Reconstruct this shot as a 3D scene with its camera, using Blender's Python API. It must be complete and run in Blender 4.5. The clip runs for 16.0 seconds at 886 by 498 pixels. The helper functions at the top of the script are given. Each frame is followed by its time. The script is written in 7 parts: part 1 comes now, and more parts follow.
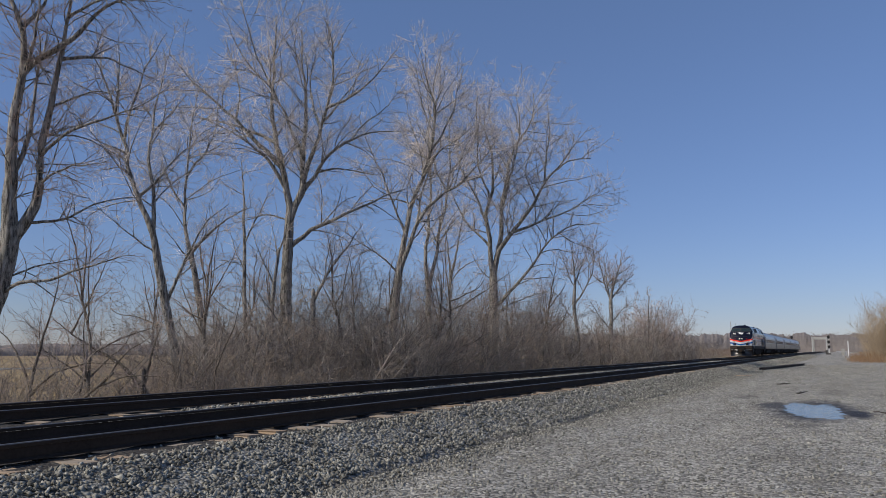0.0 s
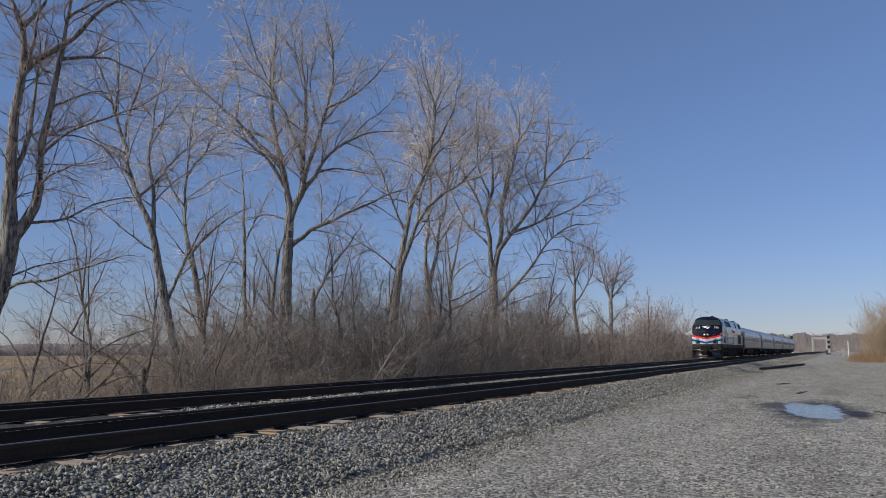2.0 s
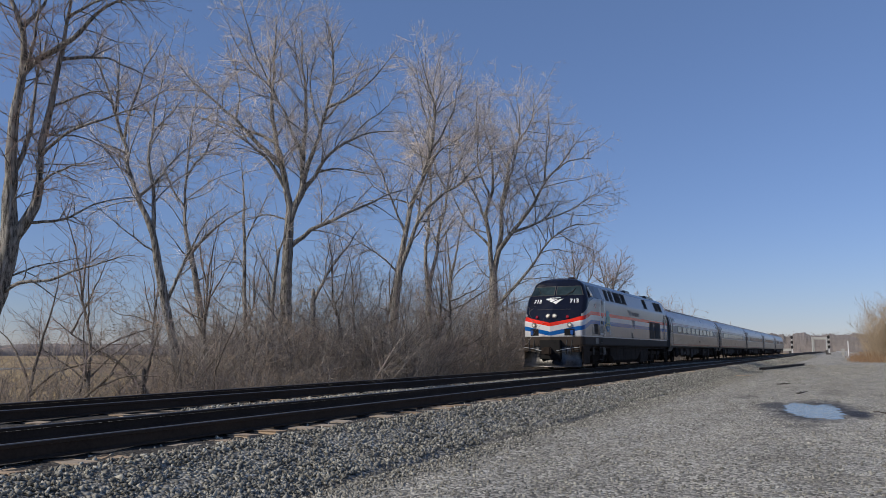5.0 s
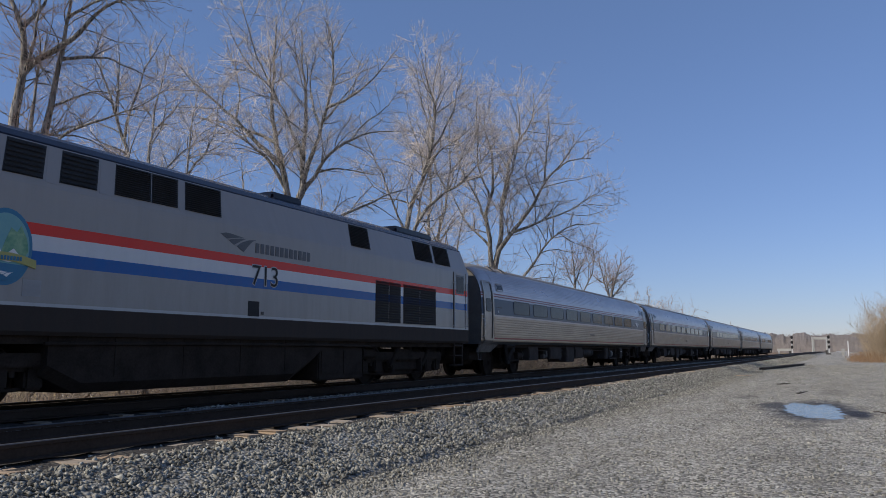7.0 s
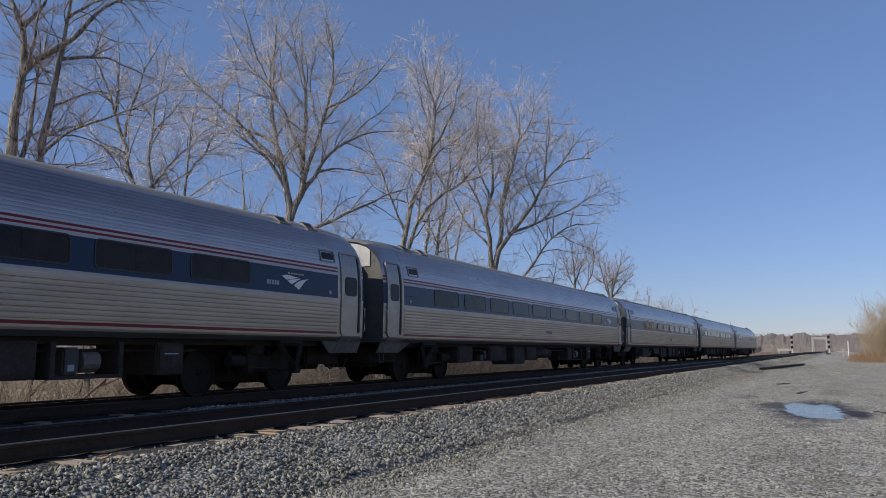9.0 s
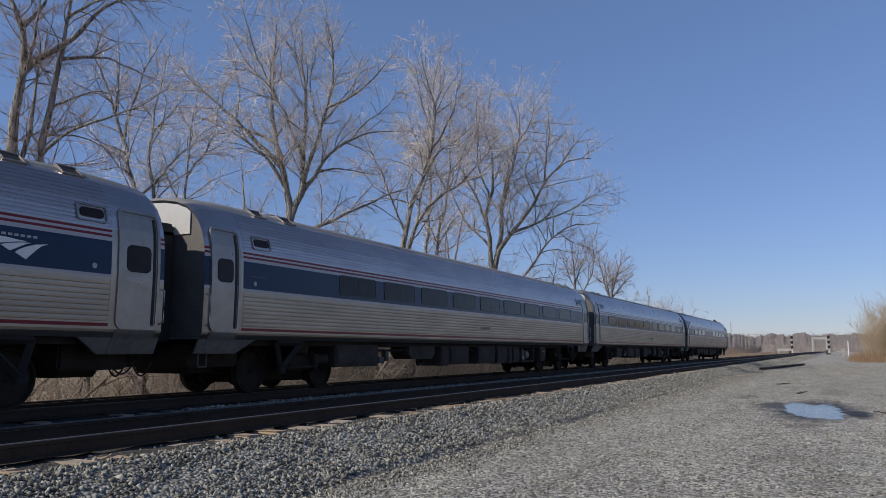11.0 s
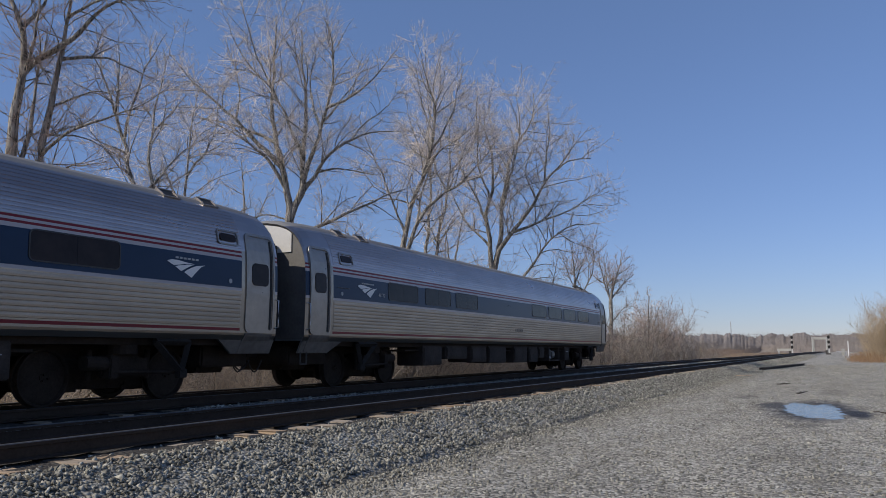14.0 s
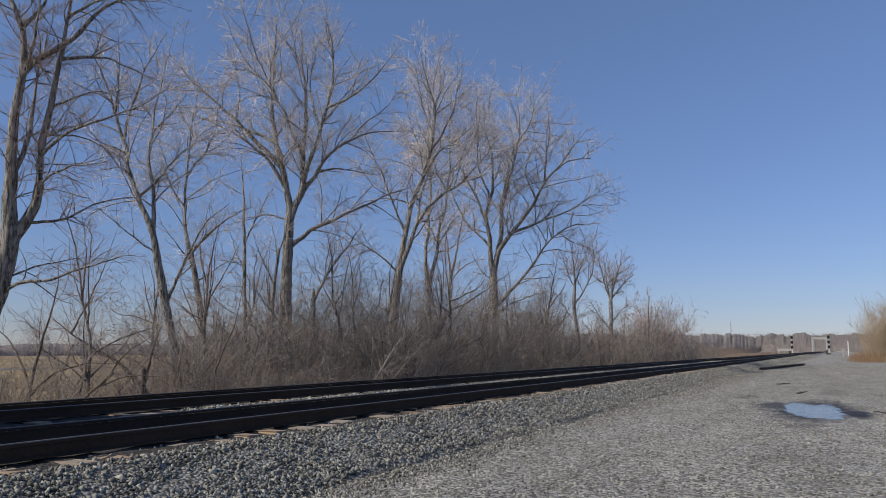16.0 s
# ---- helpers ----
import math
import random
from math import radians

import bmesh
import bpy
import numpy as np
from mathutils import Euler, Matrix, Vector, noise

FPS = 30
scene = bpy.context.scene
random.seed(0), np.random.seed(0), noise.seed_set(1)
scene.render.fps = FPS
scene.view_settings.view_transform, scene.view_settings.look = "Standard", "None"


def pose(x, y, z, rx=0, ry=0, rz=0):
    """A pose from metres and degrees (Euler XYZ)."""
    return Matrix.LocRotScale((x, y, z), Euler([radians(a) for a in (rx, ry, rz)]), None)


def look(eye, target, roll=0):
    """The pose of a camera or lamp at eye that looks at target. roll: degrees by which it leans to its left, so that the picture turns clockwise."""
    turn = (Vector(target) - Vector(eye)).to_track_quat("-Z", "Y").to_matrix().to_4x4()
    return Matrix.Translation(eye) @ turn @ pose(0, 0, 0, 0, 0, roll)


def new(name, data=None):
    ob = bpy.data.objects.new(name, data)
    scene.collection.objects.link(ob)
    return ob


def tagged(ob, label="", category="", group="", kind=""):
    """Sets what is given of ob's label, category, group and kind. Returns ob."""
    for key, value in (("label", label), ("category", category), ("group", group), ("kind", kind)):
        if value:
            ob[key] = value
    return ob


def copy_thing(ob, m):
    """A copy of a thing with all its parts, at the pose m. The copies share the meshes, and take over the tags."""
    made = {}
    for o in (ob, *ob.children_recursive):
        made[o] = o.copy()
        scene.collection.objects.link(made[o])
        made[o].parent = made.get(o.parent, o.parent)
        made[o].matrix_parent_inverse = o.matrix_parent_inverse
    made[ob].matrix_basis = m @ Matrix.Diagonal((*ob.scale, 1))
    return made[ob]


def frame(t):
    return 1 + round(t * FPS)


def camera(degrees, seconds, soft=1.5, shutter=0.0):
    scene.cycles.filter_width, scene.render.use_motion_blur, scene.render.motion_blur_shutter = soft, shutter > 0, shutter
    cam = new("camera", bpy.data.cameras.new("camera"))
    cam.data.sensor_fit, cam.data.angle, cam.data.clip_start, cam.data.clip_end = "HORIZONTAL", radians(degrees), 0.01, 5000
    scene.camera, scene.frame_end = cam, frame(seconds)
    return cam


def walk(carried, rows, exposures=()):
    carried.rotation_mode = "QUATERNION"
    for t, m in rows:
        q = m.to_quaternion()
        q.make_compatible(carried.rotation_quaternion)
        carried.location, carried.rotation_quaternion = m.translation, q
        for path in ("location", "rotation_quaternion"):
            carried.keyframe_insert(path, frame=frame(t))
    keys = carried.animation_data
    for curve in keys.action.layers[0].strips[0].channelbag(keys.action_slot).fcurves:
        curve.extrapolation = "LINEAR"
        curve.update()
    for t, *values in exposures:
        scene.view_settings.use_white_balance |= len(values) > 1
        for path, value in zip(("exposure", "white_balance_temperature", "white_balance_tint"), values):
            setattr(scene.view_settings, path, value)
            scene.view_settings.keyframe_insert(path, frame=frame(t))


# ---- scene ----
# World: x runs along the line (trains come from +x), y across it, z = 0 at the rail heads.
TRACK_NEAR, TRACK_FAR = 7.82, 11.90
EYE = Vector((0.0, 0.0, 0.864))
cam = camera(59.4, 16.0, soft=0.8)
VIEW = look(EYE, EYE + Vector((0.88568, 0.44566, 0.13022)), -0.1)
walk(cam, [(0.0, VIEW), (16.0, VIEW)],
     [(0.0, -0.04), (4.2, -0.04), (6.0, 0.10), (14.6, 0.09), (16.0, 0.03)])

# ---------------------------------------------------------------- light
SUN_EL, SUN_AZ = 38.0, 142.0          # degrees; azimuth counted from +x towards +y
world = bpy.data.worlds.new("world")
scene.world = world
world.use_nodes = True
sky = world.node_tree.nodes.new("ShaderNodeTexSky")
sky.sky_type = "NISHITA"
sky.sun_disc = False
sky.sun_elevation = radians(SUN_EL)
sky.sun_rotation = radians(90.0 - SUN_AZ)
sky.altitude, sky.air_density, sky.dust_density, sky.ozone_density = 100.0, 1.0, 0.0, 4.0
# a clear, dry winter sky: its horizon less white than the model's
wt = world.node_tree
geo = wt.nodes.new("ShaderNodeTexCoord")
sep = wt.nodes.new("ShaderNodeSeparateXYZ")
wt.links.new(geo.outputs["Generated"], sep.inputs[0])
band = wt.nodes.new("ShaderNodeValToRGB")
band.color_ramp.elements[0].position, band.color_ramp.elements[0].color = 0.0, (0.56, 0.577, 0.795, 1)
band.color_ramp.elements[1].position, band.color_ramp.elements[1].color = 0.45, (1.11, 1.06, 1.155, 1)
wt.links.new(sep.outputs[2], band.inputs[0])
tint = wt.nodes.new("ShaderNodeMix")
tint.data_type, tint.blend_type = "RGBA", "MULTIPLY"
tint.inputs[0].default_value = 1.0
wt.links.new(sky.outputs[0], tint.inputs[6])
wt.links.new(band.outputs[0], tint.inputs[7])
wt.links.new(tint.outputs[2], wt.nodes["Background"].inputs[0])
world.node_tree.nodes["Background"].inputs[1].default_value = 0.10

lamp = bpy.data.lights.new("sun", "SUN")
lamp.energy, lamp.angle, lamp.color = 3.7, radians(0.5), (1.0, 0.91, 0.78)
sun_dir = Vector((math.cos(radians(SUN_EL)) * math.cos(radians(SUN_AZ)),
                  math.cos(radians(SUN_EL)) * math.sin(radians(SUN_AZ)), math.sin(radians(SUN_EL))))
sun = new("sun", lamp)
sun.matrix_world = look(sun_dir * 200, (0, 0, 0))


# ---------------------------------------------------------------- materials
class Nodes:
    """Short hand for building a node material."""

    def __init__(self, name):
        self.mat = bpy.data.materials.new(name)
        self.mat.use_nodes = True
        self.tree = self.mat.node_tree
        self.bsdf = self.tree.nodes["Principled BSDF"]

    def add(self, kind, **sets):
        n = self.tree.nodes.new(kind)
        for key, value in sets.items():
            setattr(n, key, value)
        return n

    def put(self, value, socket):
        if isinstance(value, bpy.types.NodeSocket):
            self.tree.links.new(value, socket)
        elif isinstance(value, (tuple, list)) and len(value) == 3 and len(socket.default_value) == 4:
            socket.default_value = (*value, 1.0)
        else:
            socket.default_value = value

    def coords(self, kind="Object"):
        return self.add("ShaderNodeTexCoord").outputs[kind]

    def noise(self, vector, scale, detail=4.0, rough=0.6):
        n = self.add("ShaderNodeTexNoise")
        self.put(vector, n.inputs["Vector"])
        n.inputs["Scale"].default_value, n.inputs["Detail"].default_value = scale, detail
        n.inputs["Roughness"].default_value = rough
        return n.outputs["Fac"]

    def math(self, op, a, b=0.0, c=0.0):
        n = self.add("ShaderNodeMath", operation=op)
        self.put(a, n.inputs[0])
        self.put(b, n.inputs[1])
        self.put(c, n.inputs[2])
        return n.outputs[0]

    def ramp(self, value, a, b, lo=0.0, hi=1.0, smooth=False):
        n = self.add("ShaderNodeMapRange", interpolation_type="SMOOTHSTEP" if smooth else "LINEAR")
        self.put(value, n.inputs[0])
        n.inputs[1].default_value, n.inputs[2].default_value = a, b
        n.inputs[3].default_value, n.inputs[4].default_value = lo, hi
        return n.outputs[0]

    def mix(self, fac, a, b, blend="MIX"):
        n = self.add("ShaderNodeMix", data_type="RGBA", blend_type=blend)
        self.put(fac, n.inputs[0])
        self.put(a, n.inputs[6])
        self.put(b, n.inputs[7])
        return n.outputs[2]

    def xyz(self, vector):
        n = self.add("ShaderNodeSeparateXYZ")
        self.put(vector, n.inputs[0])
        return n.outputs

    def bump(self, height, strength, distance):
        n = self.add("ShaderNodeBump")
        n.inputs["Strength"].default_value, n.inputs["Distance"].default_value = strength, distance
        self.put(height, n.inputs["Height"])
        self.put(n.outputs[0], self.bsdf.inputs["Normal"])

    def done(self, colour, rough=0.8, metal=0.0, spec=0.5):
        self.put(colour, self.bsdf.inputs["Base Color"])
        self.put(rough, self.bsdf.inputs["Roughness"])
        self.put(metal, self.bsdf.inputs["Metallic"])
        self.bsdf.inputs["Specular IOR Level"].default_value = spec
        return self.mat


def surface(name, a, b, rough=0.8, metal=0.0, large=1.5, fine=40.0, bump=0.3, depth=0.01, spec=0.4, each=0.0):
    """A mottled surface between colours a and b with a coarse and a fine pattern; each: spread from piece to piece."""
    n = Nodes(name)
    co = n.coords()
    big, small = n.noise(co, large), n.noise(co, fine, 6.0, 0.7)
    fac = n.ramp(n.math("ADD", n.math("MULTIPLY", big, 0.6), n.math("MULTIPLY", small, 0.4)), 0.35, 0.65)
    col = n.mix(fac, a, b)
    if each:
        isl = n.add("ShaderNodeNewGeometry").outputs["Random Per Island"]
        obj = n.add("ShaderNodeObjectInfo").outputs["Random"]
        v = n.ramp(n.math("FRACT", n.math("ADD", isl, obj)), 0.0, 1.0, 1.0 - each, 1.0 + each)
        col = n.mix(1.0, col, n.math("MULTIPLY", v, 1.0), "MULTIPLY")
    n.bump(small, bump, depth)
    return n.done(col, n.ramp(small, 0.3, 0.7, max(0.05, rough - 0.1), min(1.0, rough + 0.1)), metal, spec)




def bark_material(name, ridge, furrow):
    """Bark with upright furrows, blotches and greenish-grey weathering."""
    n = Nodes(name)
    co = n.coords()
    tall = n.add("ShaderNodeMapping")
    n.put(co, tall.inputs[0])
    tall.inputs["Scale"].default_value = (1.0, 1.0, 0.16)
    grain, blot, fine = n.noise(tall.outputs[0], 16.0, 6.0, 0.7), n.noise(co, 1.1, 4.0), n.noise(co, 45.0, 3.0)
    col = n.mix(n.ramp(grain, 0.40, 0.60), furrow, ridge)
    col = n.mix(n.ramp(blot, 0.42, 0.68, 0.0, 0.55), col, (0.62, 0.63, 0.54), "MULTIPLY")
    col = n.mix(n.ramp(fine, 0.35, 0.7, 0.0, 0.35), col, (0.6, 0.57, 0.52), "MULTIPLY")
    n.bump(n.math("ADD", grain, n.math("MULTIPLY", fine, 0.3)), 0.9, 0.04)
    return n.done(col, 0.9, 0.0, 0.25)


BARK = bark_material("bark", (0.45, 0.422, 0.382), (0.06, 0.055, 0.049))
BARK_DARK = bark_material("understory_bark", (0.27, 0.23, 0.19), (0.085, 0.072, 0.06))
TWIG = surface("twig", (0.82, 0.738, 0.672), (0.44, 0.382, 0.34), 0.85, large=0.6, fine=10.0, each=0.6)
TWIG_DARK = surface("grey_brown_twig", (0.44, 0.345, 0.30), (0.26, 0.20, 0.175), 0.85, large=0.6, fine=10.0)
RUSSET = surface("russet_shoots", (0.45, 0.36, 0.285), (0.24, 0.19, 0.15), 0.9, large=0.5, fine=8.0, each=0.3)
BRUSH = surface("brush", (0.39, 0.34, 0.295), (0.13, 0.113, 0.098), 0.9, large=0.5, fine=8.0, each=0.6)
REDBRUSH = surface("dry_weeds", (0.36, 0.22, 0.12), (0.24, 0.15, 0.085), 0.9, large=0.5, fine=8.0, each=0.3)
RAIL = surface("rail_rust", (0.070, 0.047, 0.034), (0.038, 0.027, 0.020), 0.85, 0.0, large=1.0, fine=30.0, spec=0.15)
RAIL_TOP = surface("rail_head_steel", (0.20, 0.19, 0.18), (0.12, 0.113, 0.105), 0.55, 0.9, large=0.6, fine=12.0, bump=0.05)
TIE = surface("creosoted_wood", (0.07, 0.055, 0.042), (0.035, 0.029, 0.024), 0.9, large=1.2, fine=30.0, bump=0.6)


def tie_material():
    n = Nodes("tie_wood")
    co = n.coords()
    x, y, z = n.xyz(co)
    stretch = n.add("ShaderNodeMapping")
    n.put(co, stretch.inputs[0])
    stretch.inputs["Scale"].default_value = (30.0, 2.5, 30.0)
    grain, blot = n.noise(stretch.outputs[0], 1.0, 6.0, 0.7), n.noise(co, 7.0)
    dark = n.mix(grain, (0.030, 0.024, 0.02), (0.075, 0.058, 0.045))
    pale = n.mix(grain, (0.24, 0.165, 0.105), (0.50, 0.37, 0.25))
    worn = n.ramp(n.math("ADD", n.math("ABSOLUTE", y), n.math("MULTIPLY", n.math("SUBTRACT", blot, 0.5), 0.25)), 0.93, 1.0)
    rnd = n.add("ShaderNodeObjectInfo").outputs["Random"]
    col = n.mix(worn, dark, n.mix(n.ramp(rnd, 0.0, 1.0, 0.0, 0.9), pale, (0.30, 0.265, 0.22)))
    n.bump(grain, 0.7, 0.01)
    return n.done(col, 0.9, 0, 0.3)


TIE_END = surface("weathered_wood", (0.52, 0.38, 0.25), (0.36, 0.24, 0.15), 0.9, large=3.0, fine=40.0, bump=0.6, each=0.2)
TIE_WOOD = tie_material()
STONE = surface("ballast_stone", (0.375, 0.36, 0.305), (0.095, 0.091, 0.078), 0.85, large=9.0, fine=60.0, each=0.6)
YARD_STONE = surface("yard_stone", (0.42, 0.40, 0.335), (0.12, 0.114, 0.095), 0.85, large=9.0, fine=60.0, each=0.5)
DARKMETAL = surface("dark_grimy_metal", (0.050, 0.038, 0.030), (0.022, 0.0165, 0.013), 0.9, 0.0, large=2.0, fine=30.0, spec=0.1)
BLACK = surface("black_rubber", (0.018, 0.018, 0.018), (0.03, 0.03, 0.03), 0.8, large=3.0, fine=30.0)
STEEL = surface("stainless_steel", (0.62, 0.62, 0.62), (0.52, 0.52, 0.52), 0.34, 0.9, large=1.0, fine=12.0, bump=0.04)
WHITE = surface("white_paint", (0.80, 0.80, 0.78), (0.70, 0.70, 0.69), 0.5, large=2.0, fine=20.0, bump=0.05)
GREY = surface("grey_paint", (0.42, 0.43, 0.44), (0.36, 0.37, 0.38), 0.6, large=2.0, fine=20.0, bump=0.05)
UNDERBOX = surface("dusty_box_metal", (0.070, 0.056, 0.048), (0.034, 0.027, 0.023), 0.8, 0.0, large=1.5, fine=20.0, spec=0.15)
FRAMEGREY = surface("grimy_grey_paint", (0.075, 0.070, 0.064), (0.042, 0.039, 0.035), 0.65, large=2.0, fine=20.0, bump=0.1)


def glass_material(name, tint):
    n = Nodes(name)
    dirt = n.noise(n.coords(), 3.0)
    return n.done(n.mix(n.ramp(dirt, 0.4, 0.7), tint, tuple(c * 1.6 for c in tint)), n.ramp(dirt, 0.3, 0.7, 0.05, 0.16), 0.0, 0.12)


GLASS = glass_material("dark_tinted_glass", (0.021, 0.0145, 0.0135))


# ---------------------------------------------------------------- mesh helpers
def part(name, bm, material, parent, label="", smooth=False):
    me = bpy.data.meshes.new(name)
    bm.to_mesh(me)
    bm.free()
    return attach(name, me, material, parent, label, smooth)


def attach(name, me, material, parent, label="", smooth=False):
    for m in material if isinstance(material, (list, tuple)) else [material]:
        me.materials.append(m)
    if smooth:
        me.polygons.foreach_set("use_smooth", [True] * len(me.polygons))
    ob = new(name, me)
    if parent:
        ob.parent = parent
    if label:
        ob["label"] = label
    return ob


def thing(name, m, label, category, group="", kind=""):
    e = new(name)
    e.empty_display_size = 0.2
    e.matrix_world = m
    return tagged(e, label, category, group, kind)


def add_box(bm, x0, x1, y0, y1, z0, z1, bevel=0.0):
    made = bmesh.ops.create_cube(bm, size=1.0, matrix=Matrix.Translation(((x0 + x1) / 2, (y0 + y1) / 2, (z0 + z1) / 2))
                                 @ Matrix.Diagonal((x1 - x0, y1 - y0, z1 - z0, 1)))
    if bevel:
        edges = list({e for v in made["verts"] for e in v.link_edges})
        bmesh.ops.bevel(bm, geom=edges, offset=bevel, segments=2, affect="EDGES")
    return made


def box(x0, x1, y0, y1, z0, z1, bevel=0.0):
    bm = bmesh.new()
    add_box(bm, x0, x1, y0, y1, z0, z1, bevel)
    return bm


def add_rod(bm, a, b, r, sides=8, r2=None):
    a, b = Vector(a), Vector(b)
    q = (b - a).to_track_quat("Z", "Y").to_matrix().to_4x4()
    bmesh.ops.create_cone(bm, cap_ends=True, segments=sides, radius1=r, radius2=r if r2 is None else r2,
                          depth=(b - a).length, matrix=Matrix.Translation((a + b) / 2) @ q)


def rod(a, b, r, sides=8, r2=None):
    bm = bmesh.new()
    add_rod(bm, a, b, r, sides, r2)
    return bm


def pipe(name, pts, r, material, parent, label="", sides=8):
    """One bent tube along the points."""
    me = quick_mesh(name, *tubes([([[tuple(p) for p in pts]], [[r] * len(pts)], sides)]))
    return attach(name, me, material, parent, label, smooth=True)


def quick_mesh(name, verts, quads):
    """A mesh of quads from arrays."""
    me = bpy.data.meshes.new(name)
    verts, quads = np.asarray(verts, np.float32), np.asarray(quads, np.int32)
    k = quads.shape[1]
    me.vertices.add(len(verts))
    me.vertices.foreach_set("co", verts.ravel())
    me.loops.add(quads.size)
    me.loops.foreach_set("vertex_index", quads.ravel())
    me.polygons.add(len(quads))
    me.polygons.foreach_set("loop_start", np.arange(0, quads.size, k, dtype=np.int32))
    me.update(calc_edges=True)
    return me


def tubes(groups):
    """Vertices and quads of tapered tubes. groups: (points N x K x 3, radii N x K, sides)."""
    vs, fs, base = [], [], 0
    for pts, rad, sides in groups:
        pts, rad = np.asarray(pts, float), np.asarray(rad, float)
        n, k = rad.shape
        tan = np.gradient(pts, axis=1)
        tan /= np.linalg.norm(tan, axis=2, keepdims=True) + 1e-9
        ref = np.where(np.abs(tan[:, :1, 2:3]) > 0.9, np.array([1.0, 0, 0]), np.array([0, 0, 1.0]))
        u = np.cross(tan, np.broadcast_to(ref, tan.shape))
        u /= np.linalg.norm(u, axis=2, keepdims=True) + 1e-9
        w = np.cross(tan, u)
        a = np.arange(sides) * 2 * np.pi / sides
        ring = pts[:, :, None] + rad[:, :, None, None] * (np.cos(a)[:, None] * u[:, :, None] + np.sin(a)[:, None] * w[:, :, None])
        vs.append(ring.reshape(-1, 3))
        idx = np.arange(n * k * sides).reshape(n, k, sides) + base
        nxt = np.roll(idx, -1, axis=2)
        fs.append(np.stack([idx[:, :-1], nxt[:, :-1], nxt[:, 1:], idx[:, 1:]], -1).reshape(-1, 4))
        base += n * k * sides
    return np.concatenate(vs), np.concatenate(fs)


# ---------------------------------------------------------------- ground and line
GROUND_Z, FIELD_Z, WATER_Z = -0.60, -1.15, -0.612


def ground_height(x, y):
    """Yard level on the near side, lower field behind the line."""
    t = np.clip((y - 13.9) / 2.2, 0, 1)
    t = t * t * (3 - 2 * t)
    z = GROUND_Z + (FIELD_Z - GROUND_Z) * t
    near = np.exp(-((x - 20.0) / 40.0) ** 2)
    z = z - 0.07 * np.exp(-(x / 24.0) ** 2) * np.exp(-((y - 5.12 - 0.06 * np.sin(x * 0.8)) / 0.14) ** 2)
    return z + near * (0.03 * np.sin(x * 0.9 + y * 0.4) * np.sin(y * 1.1 - 0.3 * x) + 0.02 * np.sin(x * 2.3) * np.sin(y * 2.9 + 1.0))


